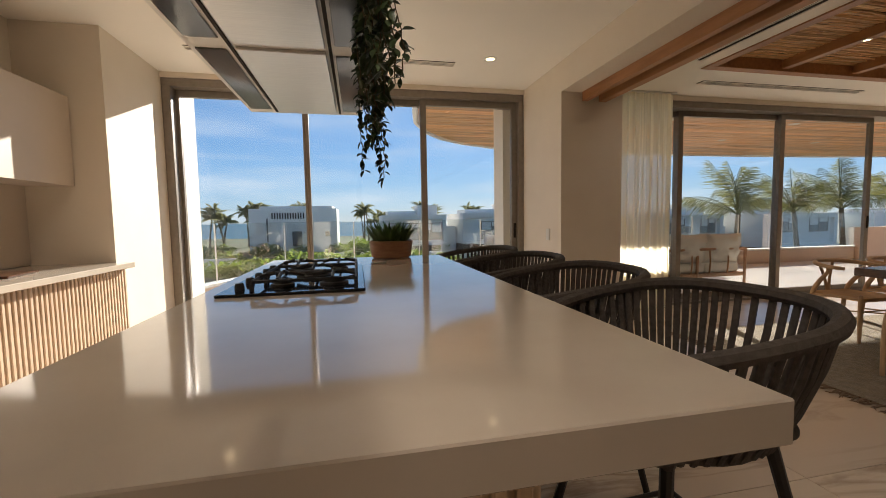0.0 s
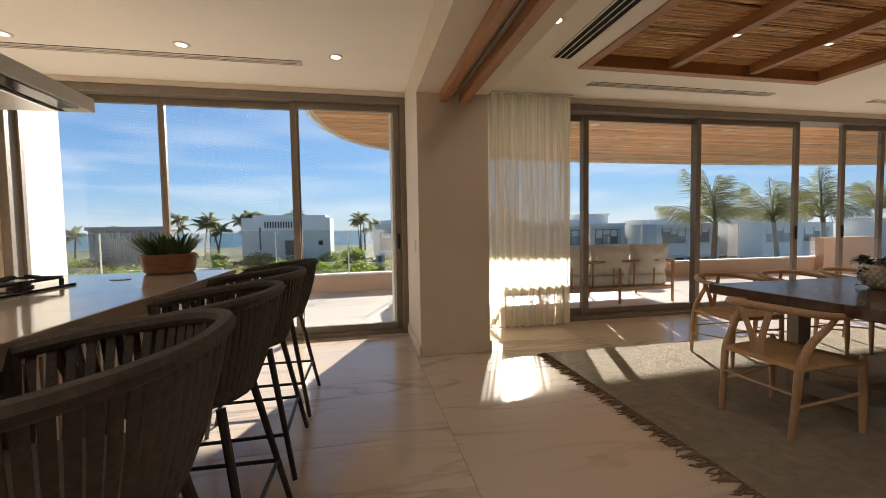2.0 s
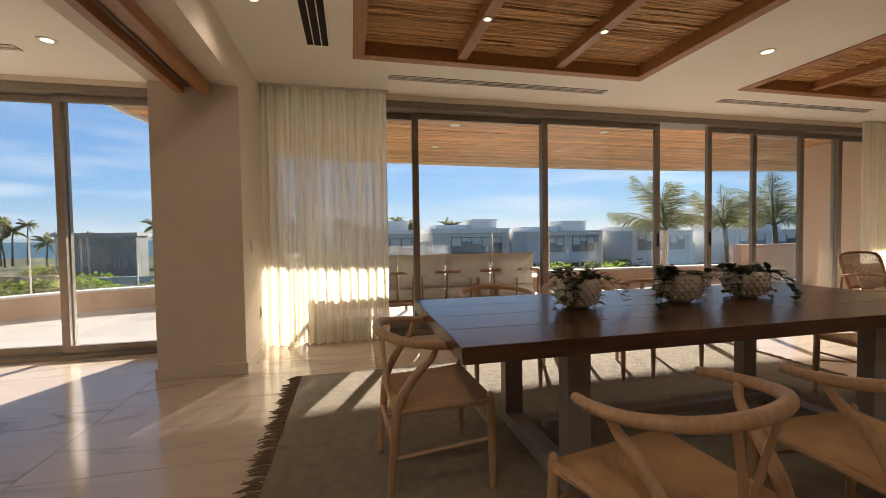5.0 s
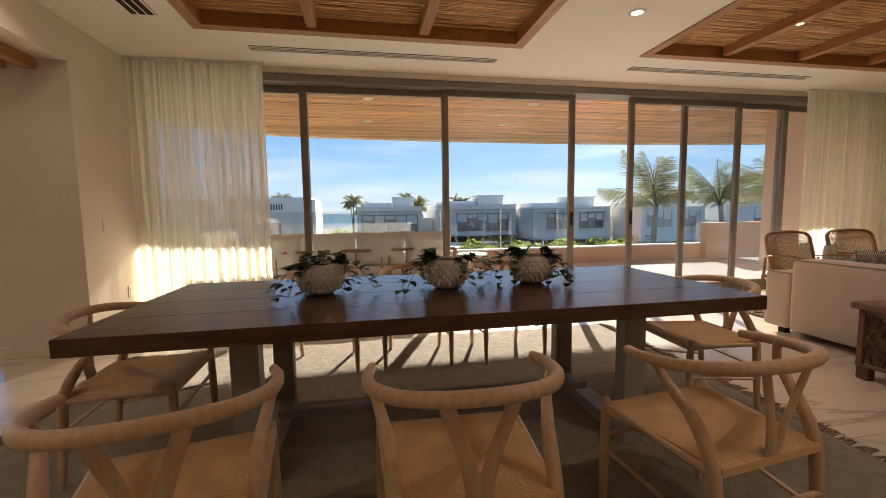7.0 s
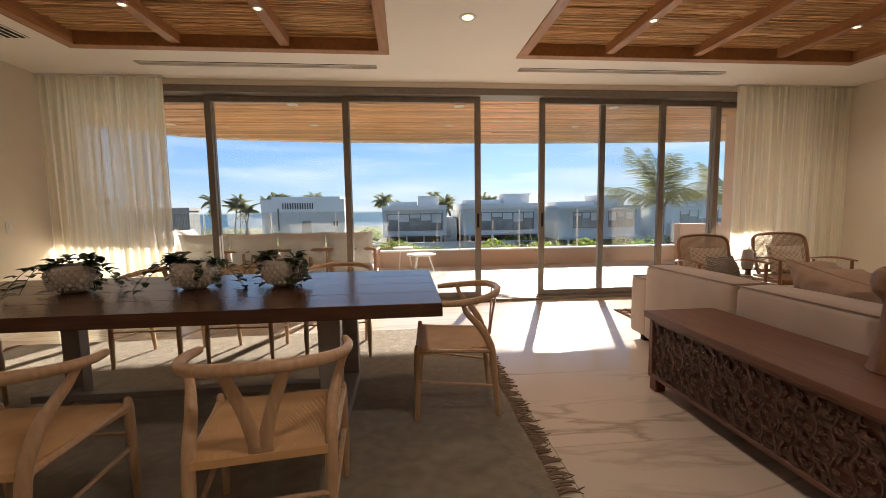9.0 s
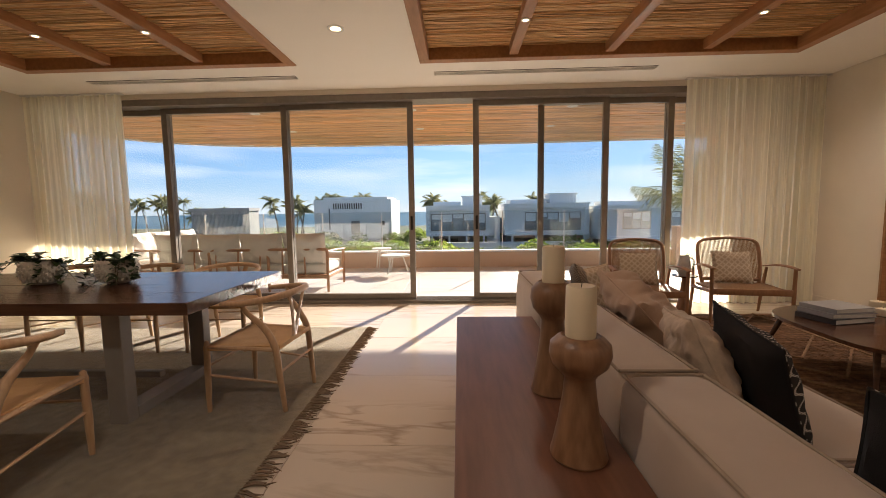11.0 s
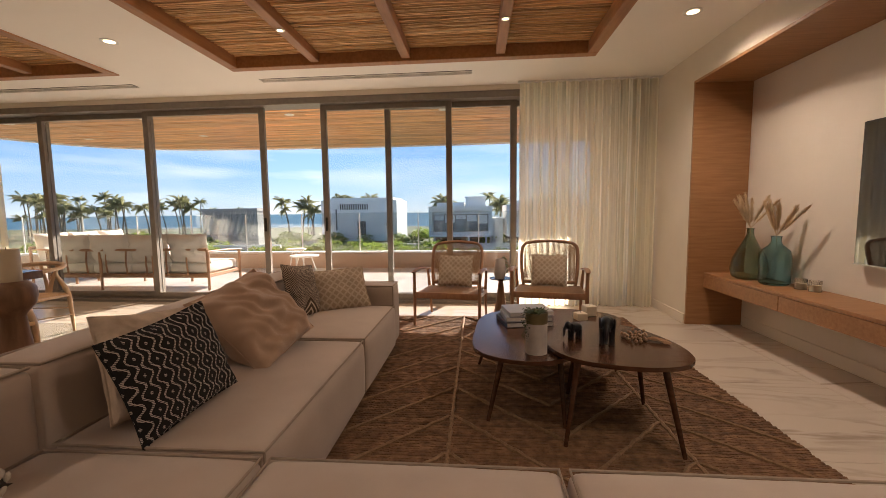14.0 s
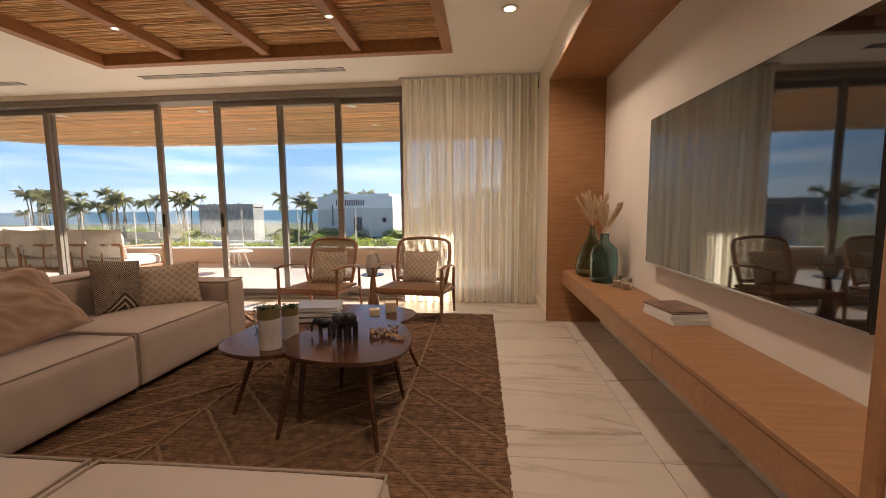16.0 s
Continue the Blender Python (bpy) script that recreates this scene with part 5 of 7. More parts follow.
# ---- bar stools ----
def bar_stool():
    """Origin on the floor; the back is at +x, the seat opens to -x."""
    st = thing("bar_stool", "charcoal woven rope bar stool with black metal legs", "bar stool", "bar stools along the island")
    rim, low = [], []
    n = 44
    for k in range(n + 1):
        a = -1.0 + 2.0 * k / n
        ang = a * radians(128)
        ca, sa = math.cos(ang), math.sin(ang)
        ex = 0.275 * (abs(ca) ** 0.85) * (1 if ca > 0 else -1) if ca > 0 else ca * 0.42
        ey = 0.32 * (abs(sa) ** 0.8) * (1 if sa > 0 else -1)
        z = 0.965 - 0.075 * (abs(a) ** 2.2)
        rim.append(Vector((ex + 0.03, ey, z)))
        low.append(Vector((ex * 0.745 + 0.01, ey * 0.69, 0.625)))
    bm = bm_new()
    sweep(bm, rim, 0.021, 8)
    part("top_rim", bm, ROPE, st)
    for k in range(1, n):
        p, q = rim[k], low[k]
        mid = p.lerp(q, 0.5)
        out = Vector((mid.x, mid.y, 0)).normalized() * 0.012
        bm = bm_new()
        d = (rim[min(k + 1, n)] - rim[max(k - 1, 0)]).normalized()
        sweep(bm, [p, p.lerp(q, 0.33) + out, p.lerp(q, 0.7) + out, q], [0.0115, 0.0115, 0.0105, 0.009], 6, False, 0.45, up=Vector((-d.y, d.x, 0)))
        part("rope_strap", bm, ROPE, st)
    for e in (0, n):
        bm = bm_new()
        sweep(bm, [rim[e], rim[e].lerp(low[e], 0.5), low[e]], [0.021, 0.02, 0.018], 8)
        part("arm_end", bm, ROPE, st)
    bm = bm_new()
    lathe(bm, [(0, 0.60), (0.185, 0.60), (0.213, 0.612), (0.218, 0.625), (0.213, 0.64), (0, 0.64)], 28)
    part("seat_base", bm, ROPE, st)
    bm = bm_new()
    rbox(bm, -0.24, 0.19, -0.215, 0.215, 0.635, 0.685, 0.022, 0.012, 6)
    part("seat_cushion", bm, ROPE, st, "charcoal fabric cushion")
    feet = []
    for sx in (-1, 1):
        for sy in (-1, 1):
            top = Vector((sx * 0.16, sy * 0.16, 0.61))
            foot = Vector((sx * 0.275, sy * 0.265, 0.0))
            bm = bm_new()
            sweep(bm, [top, foot], [0.016, 0.012], 8)
            part("leg", bm, BLKMETAL, st)
            feet.append(top.lerp(foot, 0.66))
    for a, b in ((0, 1), (1, 3), (3, 2), (2, 0)):
        bm = bm_new()
        sweep(bm, [feet[a], feet[b]], 0.009, 8)
        part("foot_rail", bm, BLKMETAL, st)
    return st


s0 = bar_stool()
STOOLS = [(0.845, 0.955, 3), (0.845, 1.60, -2), (0.845, 2.27, 1), (0.845, 2.95, -1)]
s0.matrix_basis = pose(*STOOLS[0][:2], 0, 0, 0, STOOLS[0][2])
for x, y, r in STOOLS[1:]:
    copy_thing(s0, pose(x, y, 0, 0, 0, r))


# ---- dining area ----
rug = thing("dining_rug", "dark olive wool rug with knotted fringe under the dining table", "rug", at=(5.19, 1.95, 0.0))
bm = bm_new()
nx, ny = 60, 46
g = [[bm.verts.new((-2.06 + 4.12 * i / nx + 0.012 * noise.noise(Vector((j * 0.3, i, 0))) * (i in (0, nx)), -1.55 + 3.1 * j / ny, 0.011 + 0.003 * noise.noise(Vector((i * 0.4, j * 0.4, 2))))) for j in range(ny + 1)] for i in range(nx + 1)]
for i in range(nx):
    for j in range(ny):
        bm.faces.new((g[i][j], g[i + 1][j], g[i + 1][j + 1], g[i][j + 1]))
r = bmesh.ops.extrude_face_region(bm, geom=bm.faces[:])
for v in r["geom"]:
    if isinstance(v, bmesh.types.BMVert):
        v.co.z = 0.0015
part("rug_body", bm, RUGD, rug)
rng = random.Random(4)
for side in (-1, 1):
    bm = bm_new()
    y = -1.55
    while y < 1.55:
        p = Vector((side * 2.055, y, 0.008))
        q = p + Vector((side * rng.uniform(0.05, 0.09), rng.uniform(-0.03, 0.03), -0.003))
        q2 = q + Vector((side * rng.uniform(0.01, 0.05), rng.uniform(-0.03, 0.03), -0.001))
        sweep(bm, [p, p.lerp(q, 0.5) + Vector((0, 0, 0.006)), q, q2], [0.004, 0.006, 0.005, 0.002], 5, False)
        y += rng.uniform(0.011, 0.02)
    part("fringe", bm, FRINGE, rug, "knotted brown fringe")

tab = thing("dining_table", "dark walnut plank dining table on grey steel frame legs", "dining table", at=(5.37, 1.95, 0.0))
for k in range(4):
    ya = -0.56 + k * 0.28
    part("table_plank", box(bm_new(), -1.44, 1.44, ya + 0.0006, ya + 0.2794, 0.685, 0.75, 0.0025), WALNUT, tab, smooth=False)
for sx in (-0.88, 0.88):
    bm = bm_new()
    box(bm, sx - 0.055, sx + 0.055, -0.40, -0.32, 0.012, 0.685, 0.003)
    box(bm, sx - 0.055, sx + 0.055, 0.32, 0.40, 0.012, 0.685, 0.003)
    box(bm, sx - 0.055, sx + 0.055, -0.32, 0.32, 0.012, 0.08, 0.003)
    box(bm, sx - 0.055, sx + 0.055, -0.32, 0.32, 0.63, 0.685, 0.003)
    part("leg_frame", bm, GREYLEG, tab, "grey steel rectangular frame", smooth=False)
part("stretcher_bar", box(bm_new(), -0.85, 0.85, -0.025, 0.025, 0.13, 0.17, 0.003), GREYLEG, tab, smooth=False)


def dining_chair():
    """Origin on the floor; faces +y."""
    ch = thing("dining_chair", "pale ash wishbone dining chair with a woven cord seat", "dining chair", "wishbone chairs round the dining table")
    rail = smooth_path([(-0.265, 0.085, 0.685), (-0.278, 0.0, 0.69), (-0.262, -0.11, 0.70), (-0.19, -0.215, 0.715), (-0.07, -0.262, 0.722), (0.07, -0.262, 0.722),
                        (0.19, -0.215, 0.715), (0.262, -0.11, 0.70), (0.278, 0.0, 0.69), (0.265, 0.085, 0.685)], 5)
    n = len(rail)
    bm = bm_new()
    sweep(bm, rail, [0.0155 + 0.006 * math.sin(math.pi * k / (n - 1)) for k in range(n)], 10, True, 1.0)
    part("top_rail", bm, ASH, ch)
    for s in (-1, 1):
        path = smooth_path([(s * 0.205, -0.245, 0.0), (s * 0.213, -0.225, 0.22), (s * 0.216, -0.205, 0.42), (s * 0.222, -0.145, 0.54), (s * 0.248, -0.065, 0.63), (s * 0.270, -0.045, 0.685)], 5)
        bm = bm_new()
        m = len(path)
        sweep(bm, path, [0.0135 + 0.008 * math.sin(math.pi * min(1, 1.15 * k / (m - 1))) for k in range(m)], 10)
        part("back_leg", bm, ASH, ch)
        bm = bm_new()
        sweep(bm, [(s * 0.245, 0.215, 0.0), (s * 0.245, 0.213, 0.2), (s * 0.243, 0.21, 0.40), (s * 0.243, 0.209, 0.452), (s * 0.243, 0.209, 0.462)], [0.0125, 0.019, 0.0185, 0.015, 0.007], 10)
        part("front_leg", bm, ASH, ch)
        bm = bm_new()
        sweep(bm, [(s * 0.215, -0.225, 0.19), (s * 0.244, 0.205, 0.24)], [0.010, 0.0105], 8, True, 0.7)
        part("side_stretcher", bm, ASH, ch)
        bm = bm_new()
        sweep(bm, [(s * 0.218, -0.215, 0.405), (s * 0.244, 0.205, 0.425)], 0.014, 8)
        part("seat_rail", bm, ASH, ch)
        # arm of the Y
        bm = bm_new()
        sweep(bm, smooth_path([(s * 0.010, -0.224, 0.455), (s * 0.040, -0.236, 0.57), (s * 0.088, -0.25, 0.705)], 4), [0.026, 0.024, 0.022, 0.021, 0.020, 0.020, 0.020, 0.020, 0.020], 8, True, 0.28, up=(0, 1, 0))
        part("splat_arm", bm, ASH, ch)
    for yy, z in ((-0.23, 0.26), (0.208, 0.30)):
        bm = bm_new()
        hw = 0.215 if yy < 0 else 0.244
        sweep(bm, [(-hw, yy, z), (hw, yy, z)], 0.0105, 8, True, 0.7)
        part("cross_stretcher", bm, ASH, ch)
    bm = bm_new()
    sweep(bm, [(0, -0.215, 0.400), (0, -0.220, 0.44), (0, -0.226, 0.485)], [0.040, 0.038, 0.034], 8, True, 0.2, up=(0, 1, 0))
    part("splat_stem", bm, ASH, ch)
    bm = bm_new()
    m = 12
    top, bot = [], []
    for i in range(m + 1):
        r0, r1 = [], []
        for j in range(m + 1):
            u, v = -1 + 2 * i / m, -1 + 2 * j / m
            hw = 0.232 + 0.026 * v
            dip = 0.016 * (1 - u * u) * (1 - v * v)
            ed = 0.012 * max(abs(u), abs(v)) ** 10
            r0.append(bm.verts.new((u * hw, v * 0.225 - 0.003, 0.442 - dip - ed)))
            r1.append(bm.verts.new((u * hw, v * 0.225 - 0.003, 0.405 - ed * 0.2)))
        top.append(r0)
        bot.append(r1)
    for i in range(m):
        for j in range(m):
            bm.faces.new((top[i][j], top[i + 1][j], top[i + 1][j + 1], top[i][j + 1]))
            bm.faces.new((bot[i][j + 1], bot[i + 1][j + 1], bot[i + 1][j], bot[i][j]))
    for k in range(m):
        bm.faces.new((top[k][0], bot[k][0], bot[k + 1][0], top[k + 1][0]))
        bm.faces.new((top[k + 1][m], bot[k + 1][m], bot[k][m], top[k][m]))
        bm.faces.new((top[0][k + 1], bot[0][k + 1], bot[0][k], top[0][k]))
        bm.faces.new((top[m][k], bot[m][k], bot[m][k + 1], top[m][k + 1]))
    part("seat", bm, CORD, ch, "woven tan paper cord")
    return ch


CHAIRS = [(4.45, 1.02, 11), (5.26, 1.01, -1), (6.14, 1.02, 7), (4.65, 2.96, 180), (5.35, 2.96, 177), (6.08, 2.96, 184), (3.93, 1.95, -88), (6.92, 1.93, 86)]
c0 = dining_chair()
for me in {o.data for o in c0.children}:
    for v in me.vertices:
        v.co.z = v.co.z * 0.945 if v.co.z < 0.45 else 0.425 + (v.co.z - 0.45) * 1.02
c0.matrix_basis = pose(CHAIRS[0][0], CHAIRS[0][1], 0.013, 0, 0, CHAIRS[0][2])
for x, y, r in CHAIRS[1:]:
    copy_thing(c0, pose(x, y, 0.013, 0, 0, r))


def table_plant(x, y, seed, label, side):
    p = thing("potted_plant", label, "potted plant", "planters on the dining table", (x, y, 0.75))
    bm = bm_new()
    prof = [(0, 0.001), (0.055, 0.001), (0.075, 0.012), (0.108, 0.06), (0.118, 0.10), (0.112, 0.14), (0.10, 0.158), (0.094, 0.158), (0.096, 0.14), (0.0, 0.135)]
    lathe(bm, prof, 40)
    part("planter", bm, CERAMIC, p, "white dimpled ceramic bowl")
    bm = bm_new()
    for ring in range(6):
        z = 0.03 + ring * 0.021
        for k in range(20):
            a = (k + 0.5 * (ring % 2)) * 2 * math.pi / 20
            t = min(1.0, z / 0.10)
            r = 0.077 + 0.041 * math.sin(t * 1.57) if z < 0.10 else 0.118 - (z - 0.10) * 0.2
            q = bmesh.ops.create_uvsphere(bm, u_segments=6, v_segments=4, radius=0.011)
            bmesh.ops.translate(bm, verts=q["verts"], vec=(r * math.cos(a), r * math.sin(a), z))
    part("dimple_relief", bm, CERAMIC, p)
    rng = random.Random(seed)
    bm, bs = bm_new(), bm_new()
    for k in range(13):
        a = rng.uniform(0, 6.283)
        if k < 8:
            a = side + rng.uniform(-0.7, 0.7) + (math.pi if k % 3 == 0 else 0)
        q = Vector((0.07 * math.cos(a), 0.07 * math.sin(a), 0.15))
        pts = [q.copy()]
        ln = rng.uniform(0.02, 0.06) if k > 3 else rng.uniform(0.10, 0.24)
        steps = 9
        for s in range(steps):
            f = s / steps
            dz = 0.014 * (1 - 1.9 * f) if k > 8 else 0.010 - 0.055 * f
            q = q + Vector((math.cos(a) * ln / steps, math.sin(a) * ln / steps, dz))
            if q.z < 0.008:
                q.z = 0.008
            a += rng.uniform(-0.2, 0.2)
            pts.append(q.copy())
            for _ in range(1 + s % 2):
                d = Vector((math.cos(a + rng.uniform(-1.5, 1.5)), math.sin(a + rng.uniform(-1.5, 1.5)), rng.uniform(-0.2, 0.7)))
                leaf_blade(bm, q, d, Vector((0, 0, 1)), rng.uniform(0.042, 0.066), rng.uniform(0.034, 0.048), 0.3)
        sweep(bs, pts, 0.0018, 4, False)
    part("leaves", bm, LEAF, p)
    part("vine_stem", bs, STEMG, p)
    bm = bm_new()
    lathe(bm, [(0.094, 0.142), (0, 0.142)], 20)
    part("soil", bm, SOIL, p)


table_plant(4.75, 2.0, 5, "white dimpled ceramic planter with trailing green vine", 0.3)
table_plant(5.41, 2.0, 6, "white dimpled ceramic planter with bushy trailing vine", 2.9)
table_plant(5.91, 2.02, 7, "white dimpled ceramic planter with vine spilling onto the table", -0.2)

# ---- console chest behind the sofa ----
che = thing("carved_chest", "low reddish wooden chest with a carved leaf front", "chest", at=(8.20, 0.06, 0.0))
part("top", box(bm_new(), -0.015, 0.47, -0.02, 1.93, 0.475, 0.515, 0.004, 2), CHESTW, che, "smooth polished top", smooth=False)
part("body", box(bm_new(), 0.03, 0.45, 0.01, 1.89, 0.09, 0.475), CHESTW, che, smooth=False)
for lx in (0.02, 0.39):
    for ly in (0.0, 1.83):
        part("foot", box(bm_new(), lx, lx + 0.07, ly, ly + 0.07, 0.0, 0.10, 0.006), CHESTW, che, smooth=False)
for ly in (-0.003, 1.86):
    part("stile", box(bm_new(), 0.005, 0.03, ly, ly + 0.035, 0.09, 0.475, 0.003), CHESTW, che, smooth=False)
part("rail", box(bm_new(), 0.008, 0.03, 0.032, 1.86, 0.09, 0.115, 0.003), CHESTW, che, smooth=False)
part("rail", box(bm_new(), 0.008, 0.03, 0.032, 1.86, 0.45, 0.475, 0.003), CHESTW, che, smooth=False)
rng = random.Random(12)
for pn in range(4):
    bm = bm_new()
    ya, yb = 0.034 + pn * 0.457, 0.489 + pn * 0.457
    for c in range(6):
        yc = ya + (c + 0.5) * (yb - ya) / 6
        ph = rng.uniform(0, 6.28)
        sweep(bm, [(0.018, yc + 0.012 * math.sin(k * 0.9 + ph), 0.112 + 0.342 * k / 16) for k in range(17)], [0.006 + 0.002 * math.sin(k) for k in range(17)], 5, False)
        for k in range(9):
            z = 0.128 + k * 0.037 + rng.uniform(-0.006, 0.006)
            s = 1 if k % 2 else -1
            # a curling tendril with leaves on its outer side
            r = rng.uniform(0.013, 0.019)
            mid = Vector((0.016, yc + s * 0.020, z))
            sweep(bm, [mid + Vector((-0.008 * q / 9, s * r * (1 - q / 14) * math.cos(q * 0.62 + 2.6), r * (1 - q / 14) * math.sin(q * 0.62 + 2.6))) for q in range(10)], [0.0055 - 0.0003 * q for q in range(10)], 5, False)
            for q in range(3):
                ang = rng.uniform(-0.7, 1.3)
                leaf_blade(bm, Vector((0.020, yc - s * rng.uniform(0.0, 0.02), z + rng.uniform(-0.015, 0.015))), Vector((-0.35, -s * math.cos(ang), math.sin(ang) + 0.3)), Vector((-1, 0, 0)), rng.uniform(0.026, 0.042), rng.uniform(0.016, 0.026), 0.3)
    part("carved_panel", bm, CARVE, che, "openwork carved leaves and tendrils")


def candle_stand(x, y, h, ch, label):
    c = thing("candle_holder", label, "candle holder", "turned candle holders", (x, y, 0.515))
    bm = bm_new()
    s = h / 0.36
    prof = [(0, 0.0), (0.074, 0.0), (0.078, 0.008), (0.072, 0.03), (0.058, 0.10 * s), (0.046, 0.18 * s), (0.041, 0.235 * s), (0.05, 0.25 * s), (0.074, 0.275 * s), (0.083, 0.305 * s), (0.080, 0.335 * s), (0.064, 0.352 * s), (0.052, 0.36 * s), (0.05, 0.356 * s), (0, 0.356 * s)]
    lathe(bm, prof, 32)
    part("turned_stand", bm, TURNED, c)
    bm = bm_new()
    lathe(bm, [(0, h - 0.004), (0.040, h - 0.004), (0.041, h + 0.01), (0.040, h + ch - 0.005), (0.037, h + ch), (0.02, h + ch - 0.004), (0, h + ch - 0.006)], 24)
    part("pillar_candle", bm, CANDLE, c, "ivory wax pillar candle")
    bm = bm_new()
    sweep(bm, [(0, 0, h + ch - 0.008), (0.002, 0, h + ch + 0.008)], 0.0012, 5)
    part("wick", bm, DARKV, c)


candle_stand(8.53, 0.49, 0.345, 0.135, "turned mango wood candle holder with ivory pillar candle")
candle_stand(8.55, 0.90, 0.42, 0.13, "taller turned mango wood candle holder with ivory candle")

# ---- sofa ----
sofa = thing("sectional_sofa", "low oatmeal linen L-shaped sectional sofa with contrast piping", "sofa", at=(0, 0, 0))
MODS = [(8.95, 9.74, 1.855, 2.80), (8.95, 9.74, 0.645, 1.845), (8.95, 9.745, -0.08, 0.635), (9.755, 10.695, -0.08, 0.64), (10.705, 11.65, -0.08, 0.64)]
for k, (a, b, c, d) in enumerate(MODS):
    part("seat_cushion", rbox(bm_new(), a, b, c, d, 0.05, 0.40, 0.038, 0.026, 10, seed=k), LINEN, sofa)
    bm = bm_new()
    e = 0.0115
    sweep(bm, smooth_path([(a + e, c + e, 0.402), (b - e, c + e, 0.402), (b - e, d - e, 0.402), (a + e, d - e, 0.402), (a + e, c + e, 0.402)], 1), 0.0055, 6, False)
    sweep(bm, [(b - e, c + e, 0.06), (b - e, c + e, 0.40)], 0.005, 6, False)
    sweep(bm, [(b - e, d - e, 0.06), (b - e, d - e, 0.40)], 0.005, 6, False)
    part("piping", bm, PIPING, sofa, "darker corded seam")
for k, (a, b, c, d, z) in enumerate(((8.69, 8.955, 1.855, 2.80, 0.69), (8.69, 8.955, 0.645, 1.845, 0.69), (8.69, 8.955, -0.31, 0.635, 0.69), (8.96, 9.75, -0.31, -0.085, 0.69), (9.755, 10.695, -0.31, -0.085, 0.69), (10.705, 11.65, -0.31, -0.085, 0.69))):
    part("backrest", rbox(bm_new(), a, b, c, d, 0.05, z, 0.04, 0.02, 8, seed=k + 9), LINEN, sofa)
    bm = bm_new()
    e = 0.012
    sweep(bm, [(a + e, c + e, z), (b - e, c + e, z), (b - e, d - e, z), (a + e, d - e, z), (a + e, c + e, z)], 0.0055, 6, False)
    part("piping", bm, PIPING, sofa, "darker corded seam")
part("armrest", rbox(bm_new(), 8.72, 9.72, 2.81, 3.06, 0.05, 0.56, 0.03, 0.012, 8, seed=30), LINEN, sofa)
bm = bm_new()
sweep(bm, [(8.73, 2.82, 0.562), (9.712, 2.82, 0.562), (9.712, 3.05, 0.562), (8.73, 3.05, 0.562), (8.73, 2.82, 0.562)], 0.0055, 6, False)
sweep(bm, [(9.714, 2.82, 0.06), (9.714, 2.82, 0.56)], 0.005, 6, False)
part("piping", bm, PIPING, sofa)
for lx, ly in ((8.78, -0.2), (8.78, 2.9), (9.6, 2.9), (11.5, 0.5), (11.5, -0.2), (9.65, 0.75)):
    part("foot", box(bm_new(), lx - 0.03, lx + 0.03, ly - 0.03, ly + 0.03, 0.0, 0.055), DARKV, sofa, smooth=False)


def lean_pose(x, y, z, rz, lean, roll=0):
    return Matrix.Translation((x, y, z)) @ Matrix.Rotation(radians(rz), 4, "Z") @ Matrix.Rotation(radians(lean), 4, "X") @ Matrix.Rotation(radians(roll), 4, "Y")


G = "scatter cushions on the sofa"
cushion("black and white zigzag woven scatter cushion on the sofa", 0.45, 0.39, 0.15, BWWEAVE, lean_pose(9.334, 0.876, 0.424, 80, -18, -7), 2, group=G)
cushion("beige tufted cotton scatter cushion leaning on the sofa back", 0.41, 0.41, 0.17, BOUCLE, lean_pose(9.195, 0.90, 0.42, 78, -24, 8), 5, crease=0.014, group=G, ripple=0.006)
cushion("large washed peach linen scatter cushion, creased", 0.60, 0.52, 0.26, RUSTLIN, lean_pose(9.38, 1.60, 0.425, 80, -42, -12), 9, crease=0.02, group=G, ripple=0.0055)
cushion("dark brown and cream diamond woven cushion", 0.37, 0.41, 0.12, DIAMOND, lean_pose(9.16, 2.35, 0.412, 80, -17, 8), 12, group=G)
cushion("beige macrame cushion with fringe by the sofa arm", 0.46, 0.36, 0.13, MACRAME, lean_pose(9.36, 2.58, 0.412, 32, -28, -3), 14, group=G)
cushion("black and white patterned cushion in the sofa corner", 0.42, 0.40, 0.14, BWWEAVE, lean_pose(9.125, 0.101, 0.415, 112, -10, -10), 20, group=G)
# shade between the knit loops put into the cover's dark colour
KNITGAP = mat("knit_gap_shade", (0.055, 0.036, 0.024), (0.03, 0.02, 0.013), 60, 0.95, 0.5)
kc = thing("cushion", "cream chunky braided knit cushion lying in the sofa corner", "cushion", G)
kc.matrix_basis = lean_pose(9.15, 0.20, 0.575, 8, 62, 10) @ Matrix.Diagonal((0.86, 0.95, 0.86, 1))
part("cover", pillow_mesh(0.44, 0.37, 0.17, 33), KNITGAP, kc)
ball = bmesh.new()
bmesh.ops.create_uvsphere(ball, u_segments=7, v_segments=5, radius=1.0)
ball.verts.index_update()
bm = bm_new()
for fy in (-1, 1):
    for r in range(13):
        for s in range(18):
            u, v = -0.95 + 1.9 * s / 17, -0.94 + 1.88 * r / 12
            k = ((1 - u * u) * (1 - v * v)) ** 0.42
            tilt = 0.55 if s % 2 else -0.55
            m = Matrix.Translation((u * 0.218, fy * (0.085 * k + 0.001), v * 0.183 + 0.185)) @ Matrix.Rotation(tilt, 4, "Y") @ Matrix.Diagonal((0.0095, 0.014, 0.0175, 1))
            vs = [bm.verts.new(m @ w.co) for w in ball.verts]
            for face in ball.faces:
                bm.faces.new([vs[w.index] for w in face.verts])
tagged(part("braided_knit", bm, KNIT, kc), "thick cream braided wool loops", kind="stuff")

